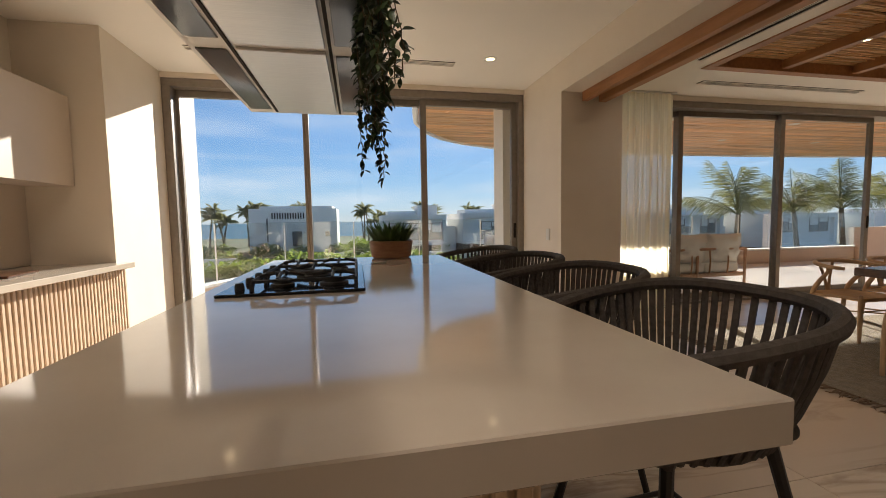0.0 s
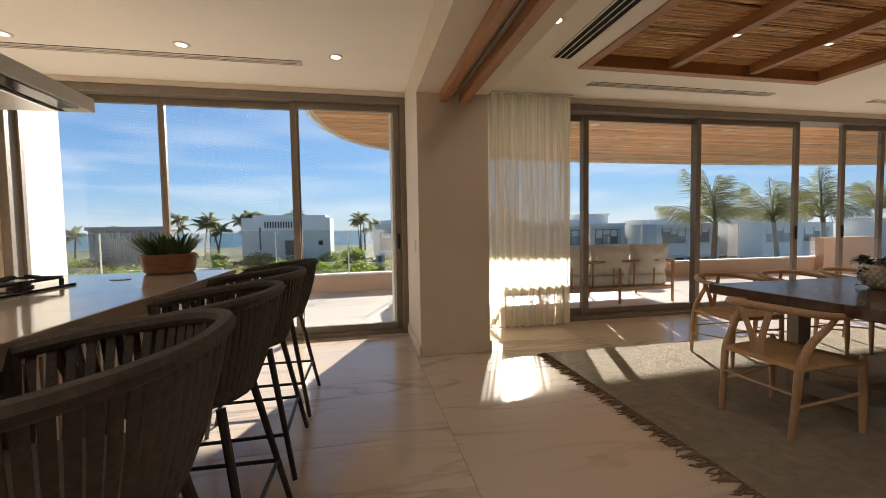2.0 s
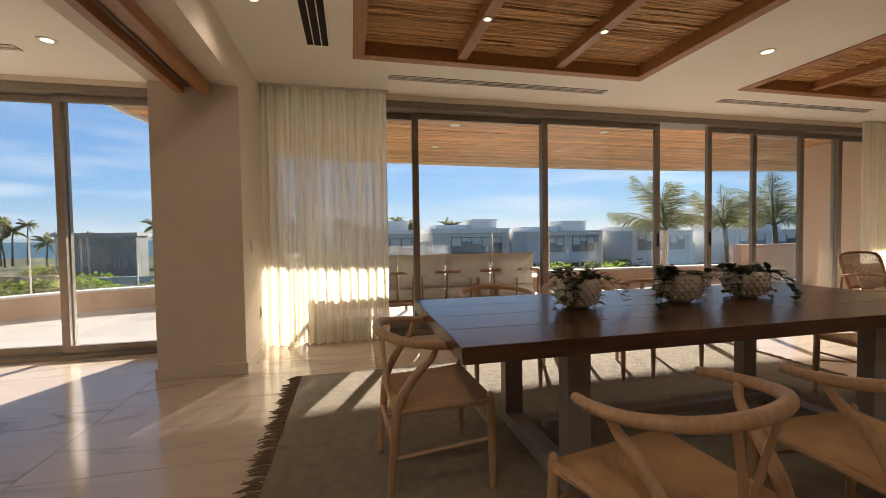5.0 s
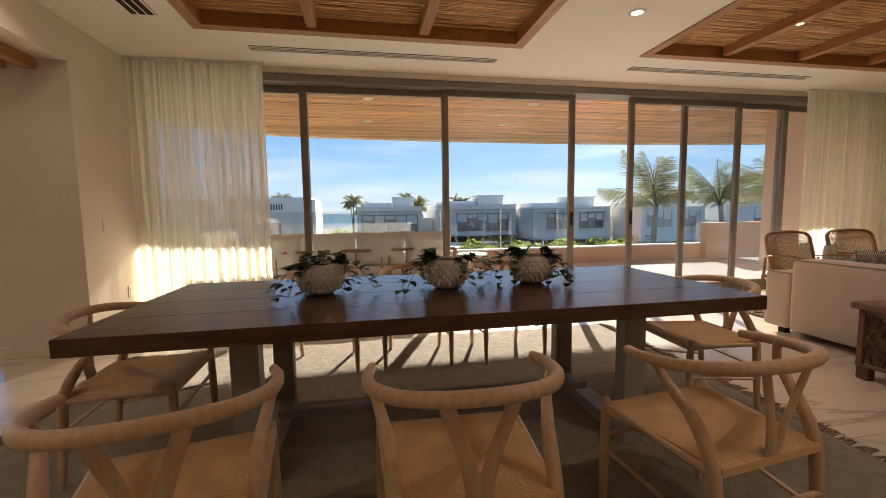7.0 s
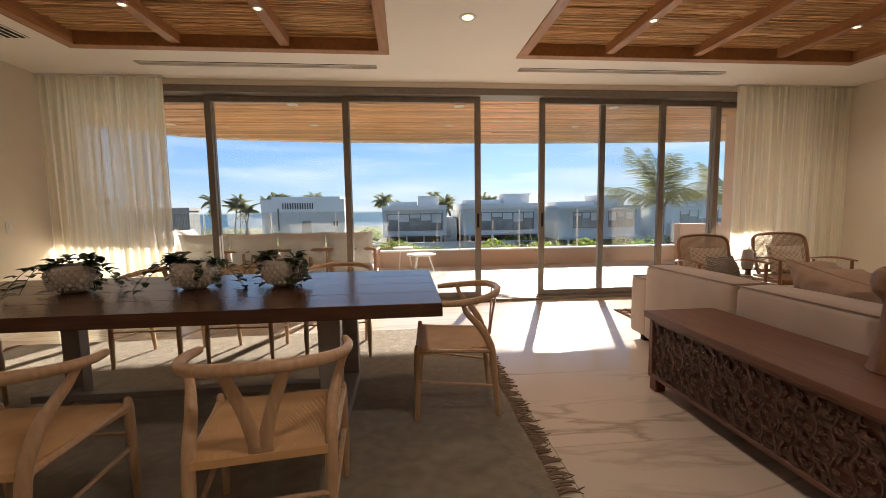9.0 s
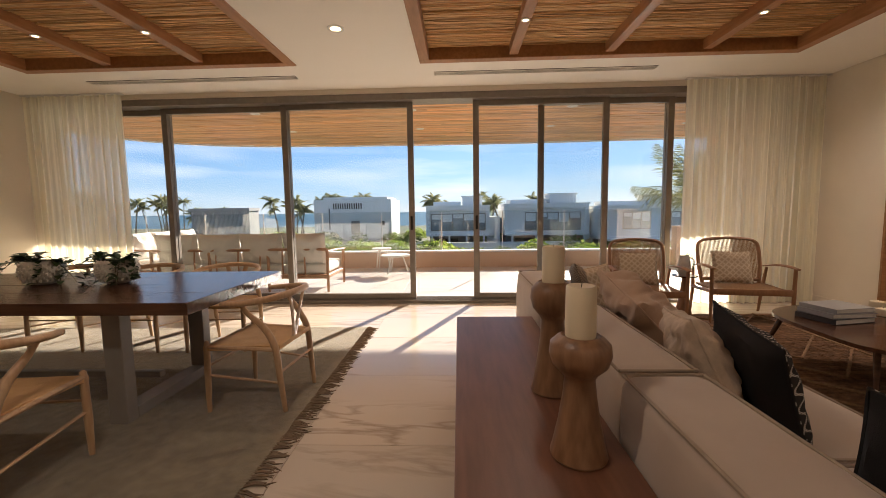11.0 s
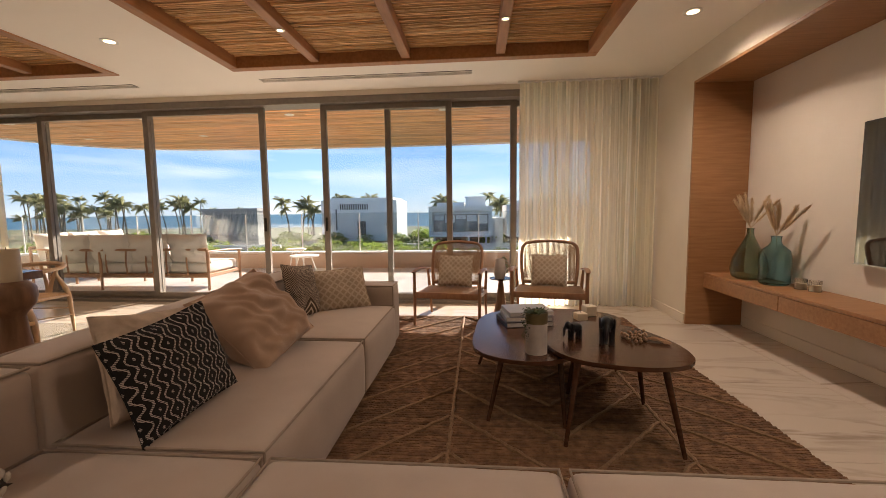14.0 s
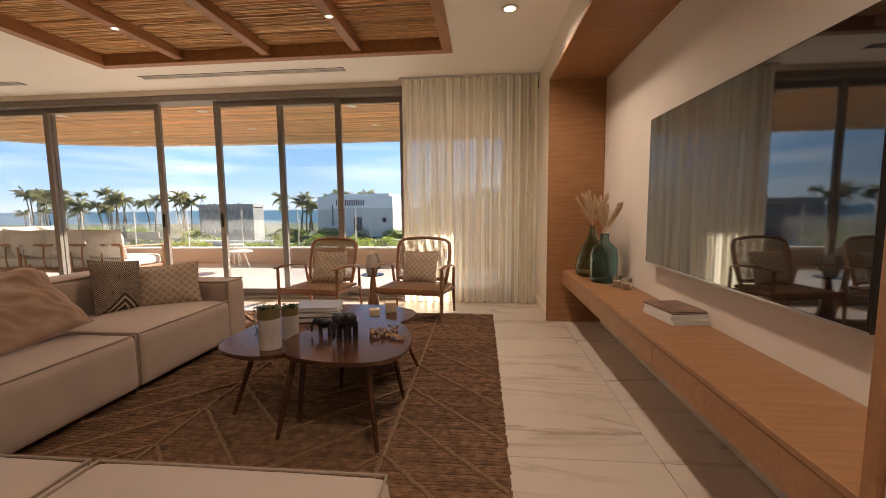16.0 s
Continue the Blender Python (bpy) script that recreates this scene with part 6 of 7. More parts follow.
# ---- living room rug ----
rg2 = thing("jute_rug", "brown braided jute rug with raised diamond cords", "rug", at=(10.55, 2.25, 0.0))
part("backing", box(bm_new(), -1.5, 1.49, -1.75, 1.72, 0.001, 0.005), JUTE, rg2, smooth=False)
# rows of thick jute rope, each one slightly wavy
rng = random.Random(71)
bm = bm_new()
nrow = 132
for k in range(nrow):
    yc = -1.75 + 3.47 * (k + 0.5) / nrow
    ends = (-1.5 - rng.uniform(-0.004, 0.008), 1.49 + rng.uniform(-0.004, 0.008))
    hr = 0.0155 + rng.uniform(-0.0012, 0.0012)
    ph = rng.uniform(0, 6.28)
    strip = []
    nseg = 90
    for i in range(nseg + 1):
        x = ends[0] + (ends[1] - ends[0]) * i / nseg
        wob = 0.0035 * noise.noise(Vector((x * 3.0, k * 0.35, 1.0)))
        tw = 0.0012 * math.sin(i * 1.9 + ph)
        strip.append([bm.verts.new((x, yc + wob + 0.0134 * o, z)) for o, z in ((-1, 0.003), (-0.62, hr * 0.72 + tw), (0, hr - 0.002 - tw), (0.62, hr * 0.72 + tw), (1, 0.003))])
    for a, b in zip(strip, strip[1:]):
        for i in range(4):
            bm.faces.new((a[i], b[i], b[i + 1], a[i + 1]))
part("weave", bm, JUTE, rg2, "rows of brown jute rope")
JCORD = mat("jute_cord", (0.31, 0.185, 0.10), (0.19, 0.11, 0.055), 60, 0.95, 0.5)


def rug_cord(path):
    pts = [(x + 0.004 * math.sin(q * 3.1), y + 0.004 * math.cos(q * 2.7), 0.0165) for q, (x, y) in enumerate(path)]
    bm = bm_new()
    sweep(bm, pts, [0.0105 + 0.002 * math.sin(q * 2.0) for q in range(len(pts))], 6, False, 0.9)
    part("raised_cord", bm, JCORD, rg2, "lighter braided cord")


# nested chevrons that peak on straight cords
HALF, PEAK = 0.58, 0.90
for k in range(16):
    run = []
    for q in range(75):
        x = -1.48 + 0.04 * q
        off = abs((x - PEAK + HALF) % (2 * HALF) - HALF)
        y = 2.03 - 0.37 * k + 0.37 - off * 1.02
        if abs(y + 0.015) < 1.73:
            run.append((x, y))
        if run and (abs(y + 0.015) >= 1.73 or q == 74):
            if len(run) > 2:
                rug_cord(run)
            run = []
for k in range(2):
    rug_cord([(PEAK - 2 * HALF * k, -1.73 + 3.43 * q / 80) for q in range(81)])


# ---- coffee tables ----
def pebble_table(name, label, at, ctrl, z, legs):
    t = thing(name, label, "coffee table", "nesting coffee tables", (*at, 0.012))
    c = [(x - at[0], y - at[1], 0) for x, y in ctrl]
    loop = smooth_path(c + [c[0], c[1], c[2]], 8)
    loop = [(p.x, p.y) for p in loop[8:8 + 8 * len(c)]]
    part("tabletop", prism(bm_new(), loop, z - 0.034, z - 0.012, 0.006), WALNUT, t, "polished walnut pebble-shaped top", smooth=False)
    cx = sum(p[0] for p in loop) / len(loop)
    cy = sum(p[1] for p in loop) / len(loop)
    for x, y in legs:
        f = Vector((x - at[0], y - at[1], 0.0))
        top = Vector((cx + (f.x - cx) * 0.74, cy + (f.y - cy) * 0.74, z - 0.03))
        bm = bm_new()
        sweep(bm, [f, f.lerp(top, 0.5), top], [0.010, 0.0145, 0.018], 10)
        part("leg", bm, WALNUT, t)
    return t


pebble_table("coffee_table", "lower walnut pebble coffee table on splayed tapered legs", (10.85, 2.05), [(10.44, 1.62), (10.72, 1.47), (11.0, 1.62), (11.35, 2.1), (11.44, 2.42), (11.2, 2.6), (10.8, 2.62), (10.5, 2.42), (10.42, 2.0)], 0.425, [(10.495, 1.64), (10.91, 1.585), (11.45, 2.40), (10.45, 2.50)])
pebble_table("coffee_table", "taller walnut pebble coffee table overlapping its pair", (11.17, 1.7), [(10.83, 1.62), (10.95, 1.42), (11.25, 1.34), (11.48, 1.42), (11.53, 1.68), (11.42, 2.0), (11.2, 2.15), (10.98, 2.08), (10.86, 1.86)], 0.455, [(10.875, 1.41), (11.415, 1.34), (11.44, 1.89), (11.01, 1.99)])


def planter(x, y, z, r, h, seed, trail, label):
    p = thing("planter", label, "planter", "concrete planters on the coffee table", (x, y, z))
    bm = bm_new()
    lathe(bm, [(0, 0), (r, 0), (r, h * 0.74)], 28)
    part("pot", bm, CONCRETE, p)
    bm = bm_new()
    lathe(bm, [(r, h * 0.74), (r + 0.001, h * 0.75), (r + 0.001, h), (r - 0.006, h), (r - 0.006, h - 0.02), (0, h - 0.02)], 28)
    part("rim_band", bm, BRASSY, p, "olive painted band")
    rng = random.Random(seed)
    bm = bm_new()
    for k in range(90):
        a = rng.uniform(0, 6.283)
        q = r * 0.85 * math.sqrt(rng.random())
        leaf_blade(bm, Vector((q * math.cos(a), q * math.sin(a), h - 0.015)), Vector((math.cos(a), math.sin(a), rng.uniform(0.4, 1.8))), Vector((0, 0, 1)), rng.uniform(0.02, 0.036), 0.012, 0.1)
    for k in range(trail):
        a = rng.uniform(2.2, 4.4)
        c = Vector((r * math.cos(a), r * math.sin(a), h))
        for s in range(16):
            c = c + Vector((math.cos(a) * 0.003 * (s < 5), math.sin(a) * 0.003 * (s < 5), -h * 0.055 if s > 2 else 0.004))
            for _ in range(2):
                leaf_blade(bm, c, Vector((rng.uniform(-1, 1), rng.uniform(-1, 1), rng.uniform(-0.4, 0.4))), Vector((0, 0, 1)), 0.014, 0.009, 0.1)
    part("succulent", bm, LEAF, p)


planter(10.755, 1.61, 0.426, 0.058, 0.225, 2, 5, "tall pale concrete planter with trailing succulent")
planter(10.79, 1.78, 0.426, 0.047, 0.19, 3, 1, "short pale concrete planter with succulent")


def book(parent_at, w, d, h, cover, label, rz, group="coffee table books"):
    b = thing("book", label, "book", group, parent_at, rz)
    part("page_block", box(bm_new(), -w / 2 + 0.006, w / 2 - 0.004, -d / 2 + 0.005, d / 2 - 0.005, 0.004, h - 0.004), PAPERW, b, smooth=False)
    part("cover", box(bm_new(), -w / 2, w / 2, -d / 2, d / 2, 0, 0.0035, 0.001), cover, b, smooth=False)
    part("cover", box(bm_new(), -w / 2, w / 2, -d / 2, d / 2, h - 0.0035, h, 0.001), cover, b, smooth=False)
    part("spine", box(bm_new(), -w / 2 - 0.003, -w / 2, -d / 2, d / 2, 0, h, 0.001), cover, b, smooth=False)


book((10.76, 2.22, 0.426), 0.32, 0.26, 0.035, BOOKD, "large dark hardback book on the coffee table", 12)
book((10.77, 2.22, 0.462), 0.31, 0.25, 0.03, BOOKG, "grey hardback book in the middle of the stack", 6)
book((10.78, 2.23, 0.493), 0.30, 0.245, 0.03, BOOKG, "grey hardback book on top of the stack", 10)


def elephant(x, y, z, s, rz):
    bm = bm_new()

    def blob(cx, cy, cz, rx, ry, rz2, rot=0.0):
        q = bmesh.ops.create_uvsphere(bm, u_segments=14, v_segments=9, radius=1.0)
        bmesh.ops.transform(bm, matrix=Matrix.Translation((cx, cy, cz)) @ Matrix.Rotation(rot, 4, "Y") @ Matrix.Diagonal((rx, ry, rz2, 1)), verts=q["verts"])
    blob(0, 0, 0.075, 0.05, 0.033, 0.036)
    blob(0.052, 0, 0.092, 0.026, 0.024, 0.028)
    for sy in (-1, 1):
        blob(0.042, sy * 0.028, 0.090, 0.016, 0.005, 0.024)
        for lx in (-0.03, 0.03):
            sweep(bm, [(lx, sy * 0.018, 0.0), (lx, sy * 0.018, 0.03), (lx, sy * 0.017, 0.065)], [0.0125, 0.011, 0.014], 10)
        sweep(bm, [(0.07, sy * 0.012, 0.078), (0.088, sy * 0.014, 0.07), (0.098, sy * 0.014, 0.076)], [0.003, 0.0025, 0.001], 6)
    sweep(bm, smooth_path([(0.07, 0, 0.09), (0.085, 0, 0.065), (0.083, 0, 0.035), (0.092, 0, 0.02)], 4), [0.012 - 0.0006 * k for k in range(13)], 8)
    o = solid("elephant_figurine", bm, EBONY, "small polished ebony elephant figurine on the coffee table", "figurine", smooth=True, group="ebony elephants")
    o.matrix_basis = pose(x, y, z, 0, 0, rz) @ Matrix.Diagonal((s, s, s, 1))


elephant(11.0, 1.78, 0.455, 0.85, 200)
elephant(11.16, 1.71, 0.455, 1.35, 250)

bd = thing("bead_garland", "wooden bead garland with a jute tassel on the coffee table", "bead garland", at=(11.33, 1.78, 0.456))
bm = bm_new()
rng = random.Random(8)
for k in range(44):
    a = k * 0.33
    r = 0.05 + 0.02 * math.sin(k * 0.5)
    q = bmesh.ops.create_uvsphere(bm, u_segments=10, v_segments=7, radius=0.0095)
    bmesh.ops.translate(bm, verts=q["verts"], vec=(r * math.cos(a) - 0.03 + 0.0015 * k, r * math.sin(a) + 0.002 * k - 0.04, 0.0095 + (0.014 if k % 3 == 1 else 0)))
part("beads", bm, BEAD, bd)
bm = bm_new()
for k in range(60):
    sweep(bm, [(0.05, -0.03, 0.012), (0.09 + rng.uniform(-0.01, 0.01), -0.06 + rng.uniform(-0.02, 0.02), 0.012 + rng.uniform(0, 0.016)), (0.14 + rng.uniform(-0.02, 0.02), -0.085 + rng.uniform(-0.03, 0.03), rng.uniform(0.003, 0.018))], 0.0015, 4, False)
part("tassel", bm, BEAD, bd, "frayed jute tassel")
for x, y, w, h in ((11.25, 2.42, 0.08, 0.075), (11.16, 2.30, 0.075, 0.05)):
    c = thing("block_candle", "square ivory block candle on the coffee table", "candle", "block candles", (x, y, 0.426), 15)
    part("wax", box(bm_new(), -w / 2, w / 2, -w / 2, w / 2, 0, h, 0.006, 2), CANDLE, c)
    part("wick", sweep(bm_new(), [(0, 0, h), (0.001, 0, h + 0.01)], 0.001, 5), DARKV, c)


# ---- armchairs ----
def armchair():
    """Origin on the floor; faces -y."""
    a = thing("armchair", "teak armchair with arched cane back and slim arms", "armchair", "cane armchairs by the window")
    for s in (-1, 1):
        bm = bm_new()
        sweep(bm, [(s * 0.315, -0.30, 0.0), (s * 0.315, -0.295, 0.28), (s * 0.318, -0.29, 0.56)], [0.012, 0.017, 0.015], 9)
        part("front_leg", bm, TEAK, a)
        bm = bm_new()
        sweep(bm, [(s * 0.30, 0.30, 0.0), (s * 0.30, 0.245, 0.28), (s * 0.315, 0.21, 0.52)], [0.012, 0.017, 0.013], 9)
        part("back_leg", bm, TEAK, a)
        bm = bm_new()
        sweep(bm, smooth_path([(s * 0.318, -0.34, 0.565), (s * 0.322, -0.15, 0.575), (s * 0.318, 0.06, 0.56), (s * 0.30, 0.235, 0.53)], 4), [0.017, 0.022, 0.024, 0.025, 0.026, 0.026, 0.025, 0.024, 0.022, 0.02, 0.018, 0.016, 0.014], 9, True, 0.5)
        part("arm", bm, TEAK, a)
        bm = bm_new()
        sweep(bm, [(s * 0.312, -0.29, 0.325), (s * 0.302, 0.25, 0.285)], 0.022, 8, True, 1.0)
        part("side_rail", bm, TEAK, a)
    part("front_rail", box(bm_new(), -0.315, 0.315, -0.305, -0.275, 0.29, 0.355, 0.008, 2), TEAK, a)
    bm = bm_new()
    rbox(bm, -0.295, 0.295, -0.275, 0.20, 0.315, 0.345, 0.012, 0.004, 6)
    part("seat", bm, SEATCANE, a, "woven cane seat")
    # reclined arched back frame
    def bp(u, v):
        return Vector((u, 0.17 + 0.34 * (v / 0.52) * 0.42, 0.33 + v))
    pts = [bp(-0.24, 0.0), bp(-0.262, 0.2), bp(-0.262, 0.40), bp(-0.235, 0.465), bp(-0.17, 0.492), bp(0, 0.505), bp(0.17, 0.492), bp(0.235, 0.465), bp(0.262, 0.40), bp(0.262, 0.2), bp(0.24, 0.0)]
    bm = bm_new()
    path = smooth_path(pts, 4)
    sweep(bm, path, 0.023, 9, True, 0.75)
    part("back_frame", bm, TEAK, a)
    bm = bm_new()
    sweep(bm, [bp(-0.245, 0.05), bp(0.245, 0.05)], 0.02, 8)
    part("lower_rail", bm, TEAK, a)
    bm = bm_new()
    for k in range(42):
        u = -0.235 + 0.47 * k / 41
        top = 0.49 - 0.05 * (abs(u) / 0.235) ** 4
        sweep(bm, [bp(u, 0.06), bp(u, top)], 0.0031, 4, False)
    for k in range(37):
        v = 0.07 + 0.41 * k / 36
        w = 0.245 if v < 0.42 else 0.245 - (v - 0.42) * 1.1
        sweep(bm, [bp(-w, v), bp(w, v)], 0.0031, 4, False)
    part("cane_panel", bm, CANE, a, "open woven cane webbing")["kind"] = "stuff"
    return a


ac = armchair()
AC = [(10.17, 3.80, -9), (11.21, 3.85, -10)]
WIDE = Matrix.Diagonal((1.08, 1.0, 1.0, 1))
ac.matrix_basis = pose(AC[0][0], AC[0][1], 0.012, 0, 0, AC[0][2]) @ WIDE
copy_thing(ac, pose(AC[1][0], AC[1][1], 0.012, 0, 0, AC[1][2]) @ WIDE)
for x, y, r in AC:
    m = pose(x, y, 0.012, 0, 0, r) @ Matrix.Translation((0, 0.09, 0.352)) @ Matrix.Rotation(radians(-20), 4, "X")
    cushion("beige macrame scatter cushion on the cane armchair", 0.39, 0.36, 0.12, MACRAME, m, x, group="macrame cushions on the armchairs")

sd = thing("side_table", "small round walnut pedestal side table", "side table", at=(10.70, 3.95, 0.012))
bm = bm_new()
lathe(bm, [(0, 0), (0.085, 0), (0.082, 0.02), (0.05, 0.2), (0.026, 0.40), (0.03, 0.42), (0, 0.42)], 28)
part("pedestal", bm, TURNED, sd)
bm = bm_new()
lathe(bm, [(0, 0.418), (0.06, 0.418), (0.125, 0.43), (0.13, 0.438), (0.126, 0.44), (0.1, 0.436), (0, 0.434)], 32)
part("tray_top", bm, WALNUT, sd)
jg = thing("vase", "small beige ceramic jug with a trailing succulent", "vase", at=(10.69, 3.95, 0.447))
jg.scale = (1.2, 1.2, 1.25)
bm = bm_new()
lathe(bm, [(0, 0), (0.04, 0.0), (0.052, 0.03), (0.054, 0.09), (0.045, 0.15), (0.038, 0.18), (0.034, 0.178), (0.036, 0.15), (0, 0.14)], 24)
part("jug", bm, CONCRETE, jg)
bm = bm_new()
sweep(bm, smooth_path([(0.04, 0, 0.165), (0.085, 0, 0.14), (0.085, 0, 0.08), (0.052, 0, 0.05)], 5), 0.006, 7)
part("handle", bm, CONCRETE, jg)
bm = bm_new()
rng = random.Random(6)
for k in range(5):
    a = rng.uniform(-0.8, 0.8)
    c = Vector((0.035 * math.cos(a), 0.035 * math.sin(a), 0.18))
    for s in range(14):
        c = c + Vector((0.006 * math.cos(a) * (s < 6), 0.006 * math.sin(a) * (s < 6), 0.006 if s < 2 else -0.012))
        for _ in range(2):
            leaf_blade(bm, c, Vector((rng.uniform(-1, 1), rng.uniform(-1, 1), rng.uniform(-0.3, 0.5))), Vector((0, 0, 1)), 0.017, 0.011, 0.1)
part("succulent", bm, GRASSY, jg)

# ---- media wall ----
nic = thing("niche_lining", "honey oak lining round the recessed media niche", "niche lining", at=(0, 0, 0))
nic["kind"] = "structure"
part("side_panel", box(bm_new(), 12.585, 13.128, 3.742, 3.768, 0.002, 2.448, 0.002), WOOD, nic, smooth=False)
part("side_panel", box(bm_new(), 12.585, 13.128, 0.245, 0.272, 0.002, 2.448, 0.002), WOOD, nic, smooth=False)
part("top_panel", box(bm_new(), 12.585, 13.128, 0.274, 3.74, 2.422, 2.448, 0.002), WOOD, nic, smooth=False)
shf = thing("floating_shelf", "floating honey oak media shelf with drawer fronts", "shelf", at=(0, 0, 0))
part("shelf_body", box(bm_new(), 12.77, 13.128, 0.276, 3.738, 0.397, 0.52), WOOD, shf, smooth=False)
part("shelf_top", box(bm_new(), 12.738, 13.128, 0.276, 3.738, 0.52, 0.545, 0.003), WOOD, shf, smooth=False)
for a, b in ((0.276, 1.53), (1.535, 2.70), (2.705, 3.736)):
    part("drawer_front", box(bm_new(), 12.741, 12.77, a, b, 0.395, 0.518, 0.002), WOOD, shf, smooth=False)
tv = thing("television", "large wall-mounted flat black television reflecting the room", "television", at=(13.07, 1.65, 1.28))
part("bezel", box(bm_new(), -0.005, 0.055, -0.83, 0.83, -0.487, 0.487, 0.004), DARKV, tv, smooth=False)
part("screen", box(bm_new(), -0.009, -0.0055, -0.823, 0.823, -0.478, 0.480), SCREEN, tv, "glossy black glass", smooth=False)
part("bottom_trim", box(bm_new(), -0.010, -0.005, -0.83, 0.83, -0.487, -0.480), STEEL, tv, smooth=False)


def bottle(x, y, prof, material, label):
    v = thing("vase", label, "vase", "glass bottle vases", (x, y, 0.546))
    bm = bm_new()
    inner = [(max(r - 0.005, 0.0), z + 0.004) for r, z in prof]
    lathe(bm, prof + [(inner[-1][0], prof[-1][1])] + inner[::-1][1:], 32)
    part("glass_body", bm, material, v)
    rng = random.Random(int(x * 100 + y * 10))
    top = prof[-1][1]
    for k in range(9):
        a, t = rng.uniform(0, 6.28), rng.uniform(0.1, 0.6)
        if k == 5:
            a, t = -1.4, 1.1
        d = Vector((math.cos(a) * t, math.sin(a) * t, 1.0)).normalized()
        ln = 0.34 if k == 5 else rng.uniform(0.2, 0.31)
        stem = bm_new()
        p0 = Vector((0, 0, top - 0.12))
        tip = Vector((0, 0, top)) + d * ln
        sweep(stem, [p0, Vector((0, 0, top)), tip], 0.0018, 5, False)
        part("stem", stem, PAMPAS, v)
        bm = bm_new()
        for q in range(420):
            f = rng.uniform(0.2, 1.0)
            c = Vector((0, 0, top)) + d * ln * f
            s = Vector((rng.uniform(-1, 1), rng.uniform(-1, 1), rng.uniform(-0.2, 0.6))).normalized()
            leaf_blade(bm, c + s * 0.004, d * 0.8 + s * rng.uniform(0.2, 0.6), s, rng.uniform(0.03, 0.06), 0.0035, 0.3)
        part("plume", bm, PAMPAS, v, "dried pampas plume")


bottle(12.93, 3.36, [(0, 0), (0.10, 0.0), (0.132, 0.02), (0.148, 0.09), (0.125, 0.2), (0.065, 0.32), (0.03, 0.40), (0.026, 0.45), (0.032, 0.465)], GREENGLASS, "green glass teardrop vase with dried pampas grass")
bottle(12.95, 3.06, [(0, 0), (0.095, 0.0), (0.11, 0.015), (0.112, 0.1), (0.115, 0.22), (0.10, 0.29), (0.05, 0.335), (0.035, 0.36), (0.036, 0.40), (0.043, 0.41)], TEALGLASS, "teal glass demijohn vase with dried pampas grass")
for x, y in ((13.0, 2.84), (13.03, 2.74)):
    c = thing("tealight_cup", "small ribbed glass tealight cup on the shelf", "candle cup", "tealight cups", (x, y, 0.546))
    bm = bm_new()
    n = 36
    for (z0, z1) in ((0.0, 0.085),):
        lo = [bm.verts.new(((0.036 + 0.003 * (k % 2)) * math.cos(k * 2 * math.pi / n), (0.036 + 0.003 * (k % 2)) * math.sin(k * 2 * math.pi / n), z0)) for k in range(n)]
        hi = [bm.verts.new((v.co.x * 1.05, v.co.y * 1.05, z1)) for v in lo]
        inn = [bm.verts.new((0.032 * math.cos(k * 2 * math.pi / n), 0.032 * math.sin(k * 2 * math.pi / n), z1)) for k in range(n)]
        for k in range(n):
            k2 = (k + 1) % n
            bm.faces.new((lo[k], lo[k2], hi[k2], hi[k]))
            bm.faces.new((hi[k], hi[k2], inn[k2], inn[k]))
        bm.faces.new(lo[::-1])
    part("cup", bm, CLEARGLASS, c)
    bm = bm_new()
    lathe(bm, [(0.031, 0.004), (0.031, 0.05), (0, 0.05)], 20)
    part("wax", bm, CANDLE, c)
book((13.02, 1.90, 0.546), 0.22, 0.30, 0.026, PAPERW, "pale hardback book lying on the media shelf", 8, "shelf books")
book((13.02, 1.91, 0.573), 0.215, 0.29, 0.026, PAPERW, "pale hardback book on the media shelf stack", 5, "shelf books")
book((13.02, 1.92, 0.60), 0.21, 0.28, 0.012, MAGCOV, "thin brown magazine on top of the shelf stack", 9, "shelf books")


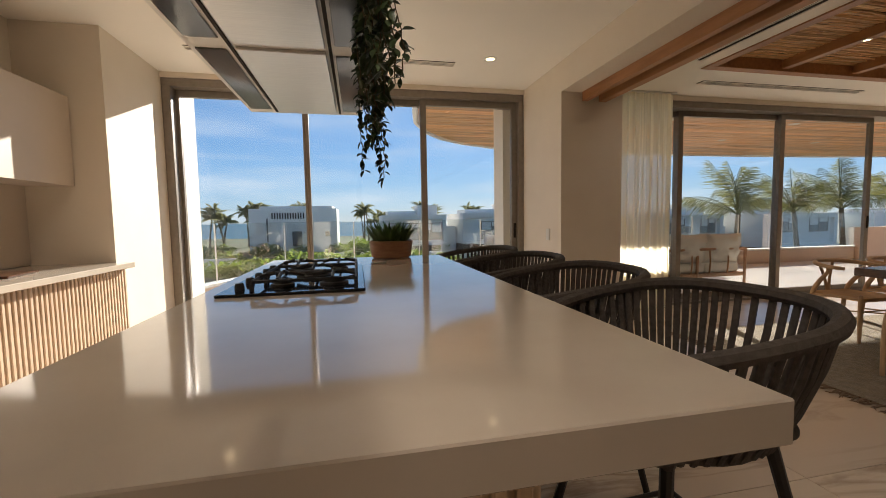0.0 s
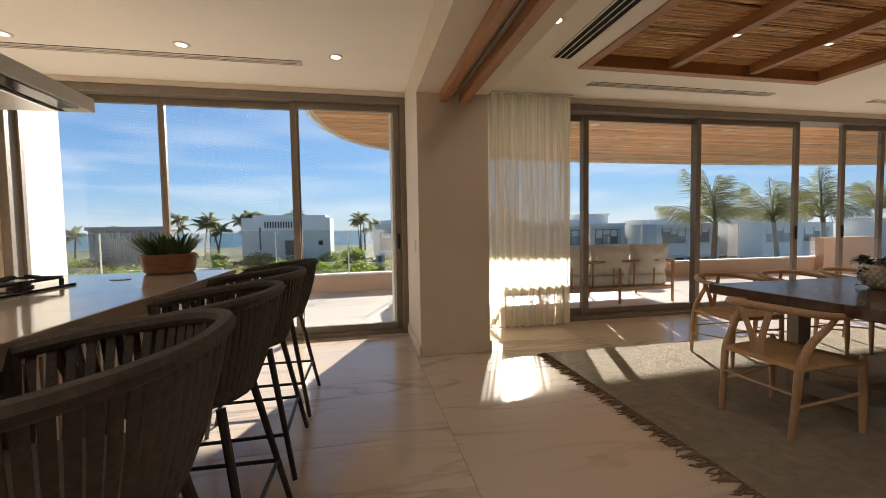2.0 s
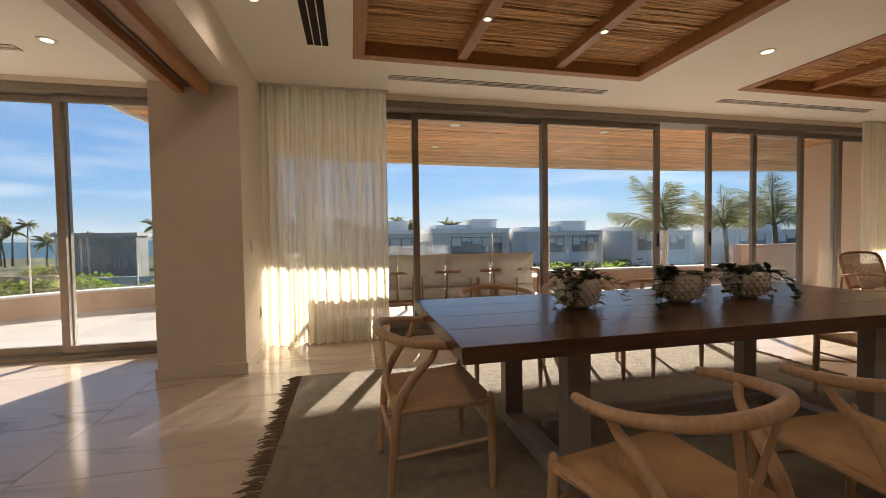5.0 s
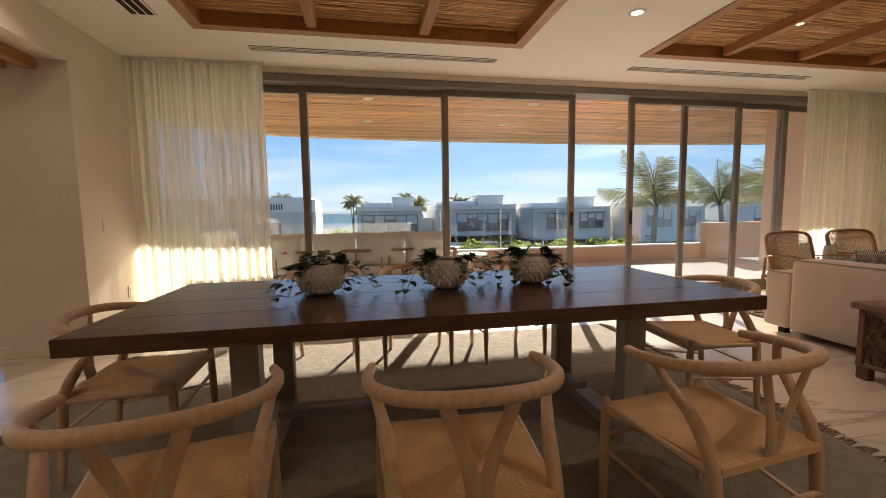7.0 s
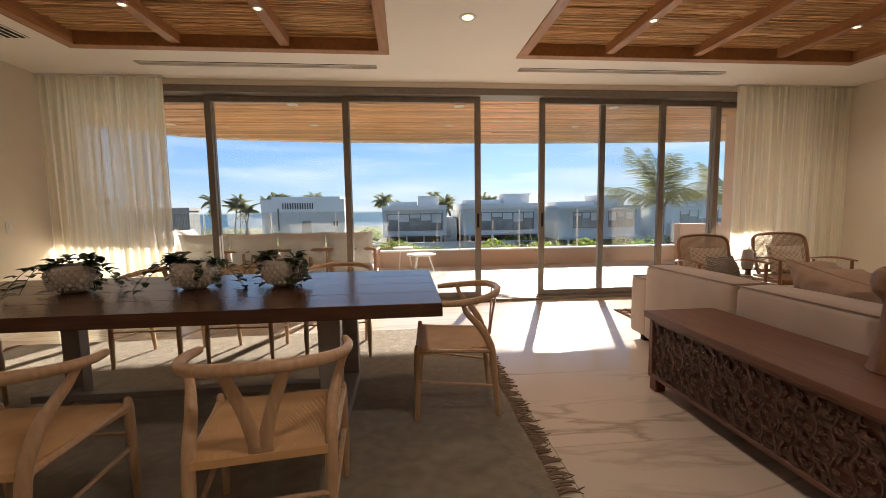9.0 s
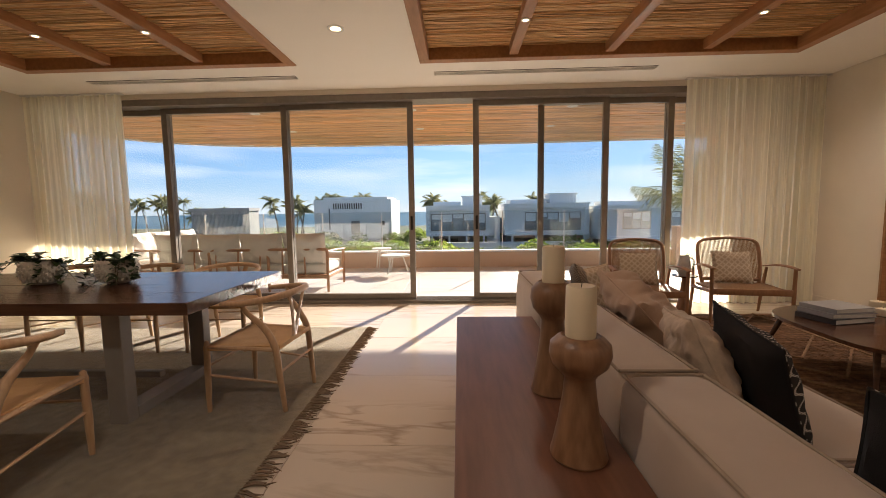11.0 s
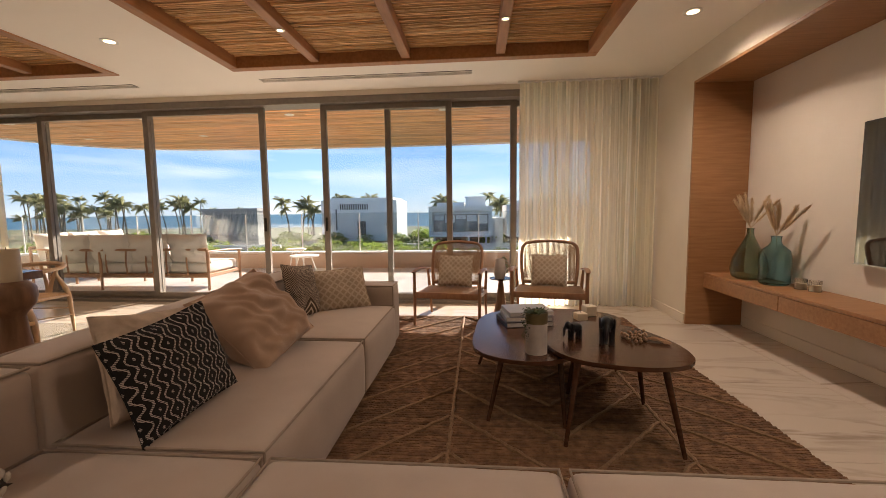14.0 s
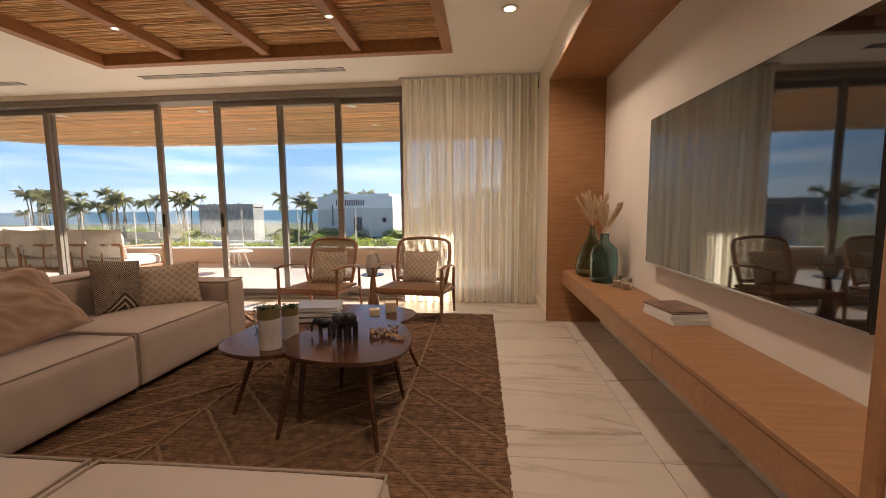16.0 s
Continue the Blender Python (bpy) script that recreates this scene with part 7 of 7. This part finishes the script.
# ---- terrace furniture ----
def outdoor_sofa(name, label, length, seats, m):
    """Back along -y, seat to +y, origin at the floor's middle of the back."""
    s = thing(name, label, "outdoor sofa", "terrace sofas")
    s.matrix_basis = m
    L = length / 2
    bm = bm_new()
    sweep(bm, [(-L, 0, 0.65), (L, 0, 0.65)], 0.028, 8, True, 0.8)
    part("back_rail", bm, OUTWOOD, s)
    part("seat_frame", box(bm_new(), -L, L, 0.0, 0.85, 0.20, 0.26, 0.01), OUTWOOD, s, smooth=False)
    for x in (-L, -L / 3, L / 3, L):
        for y in (0.0, 0.85):
            bm = bm_new()
            sweep(bm, [(x, y, 0.0), (x, y, 0.65 if y == 0 else 0.6 if abs(x) == L else 0.22)], [0.02, 0.025], 8)
            part("leg", bm, OUTWOOD, s)
    n = int(length / 0.32)
    for k in range(1, n):
        x = -L + length * k / n
        bm = bm_new()
        sweep(bm, smooth_path([(x, 0.0, 0.25), (x, -0.02, 0.45), (x, 0.0, 0.65)], 3), 0.013, 7)
        part("back_spindle", bm, OUTWOOD, s)
    for x in (-L, L):
        bm = bm_new()
        sweep(bm, [(x, -0.02, 0.62), (x, 0.45, 0.61), (x, 0.9, 0.585)], [0.026, 0.03, 0.026], 8, True, 0.6)
        part("arm", bm, OUTWOOD, s)
    w = (length - 0.08) / seats
    for k in range(seats):
        a = -L + 0.04 + k * w
        part("seat_cushion", rbox(bm_new(), a + 0.005, a + w - 0.005, 0.06, 0.84, 0.26, 0.42, 0.04, 0.02, 5, seed=k), OUTCUSH, s, "white canvas cushion")
        o = part("back_cushion", pillow_mesh(w + 0.02, 0.50, 0.26, k + 40, 14, 0.022), OUTCUSH, s, "white canvas cushion")
        o.matrix_basis = Matrix.Translation((a + w / 2, 0.13, 0.41)) @ Matrix.Rotation(radians(10), 4, "X")


outdoor_sofa("outdoor_sofa", "teak terrace sofa with white canvas cushions", 2.75, 4, pose(4.83, 5.46, 0.0))
outdoor_sofa("outdoor_sofa", "teak terrace side sofa with white canvas cushions", 1.9, 3, pose(2.5, 6.95, 0.0, 0, 0, -90))
for x, y, r, h in ((6.95, 7.35, 0.28, 0.36), (6.6, 7.75, 0.2, 0.46)):
    t = thing("terrace_table", "small round white terrace side table", "side table", "terrace tables", (x, y, 0.0))
    bm = bm_new()
    lathe(bm, [(0, h - 0.03), (r, h - 0.03), (r + 0.005, h - 0.015), (r, h), (0, h)], 28)
    part("tabletop", bm, WHITE, t)
    for k in range(3):
        a = k * 2.094
        bm = bm_new()
        sweep(bm, [(r * 0.9 * math.cos(a), r * 0.9 * math.sin(a), 0.0), (r * 0.5 * math.cos(a), r * 0.5 * math.sin(a), h - 0.03)], 0.013, 8)
        part("leg", bm, WHITE, t)

# ---- floor tiles ----
def tiles(parent, xs, ys, material, z, gap=0.003, off=0.9):
    meshes = {}
    for j, (ya, yb) in enumerate(zip(ys, ys[1:])):
        cuts = xs
        for xa, xb in zip(cuts, cuts[1:]):
            key = (round(xb - xa, 3), round(yb - ya, 3))
            if key not in meshes:
                bm = bm_new()
                hx, hy = (xb - xa) / 2 - gap / 2, (yb - ya) / 2 - gap / 2
                box(bm, -hx, hx, -hy, hy, -0.02, 0.0, 0.0012)
                meshes[key] = to_mesh("tile", bm, material, False)
            o = new("tile", meshes[key])
            o.parent = parent
            o.matrix_basis = pose((xa + xb) / 2, (ya + yb) / 2, z)


flo = slab("floor", X0, 13.13, Y0, 4.62, -0.3, -0.004, GROUT, "polished cream marble tiled floor with brown veins", "floor")
XS = [X0] + [1.95 + 1.8 * k for k in range(-2, 7)] + [13.13]
YS = [Y0] + [2.28 + 0.9 * k for k in range(-6, 3)] + [4.62]
tiles(flo, XS, YS, FLOOR, 0.0)
ter = slab("terrace_floor", -2.1, 13.3, 4.90, 8.1, -0.06, -0.024, GROUT, "pale stone tiled terrace floor", "floor")
tiles(ter, [-2.1] + [1.95 + 1.8 * k for k in range(-2, 7)] + [13.3], [4.90, 5.7, 6.6, 7.5, 8.1], TERR, -0.004)
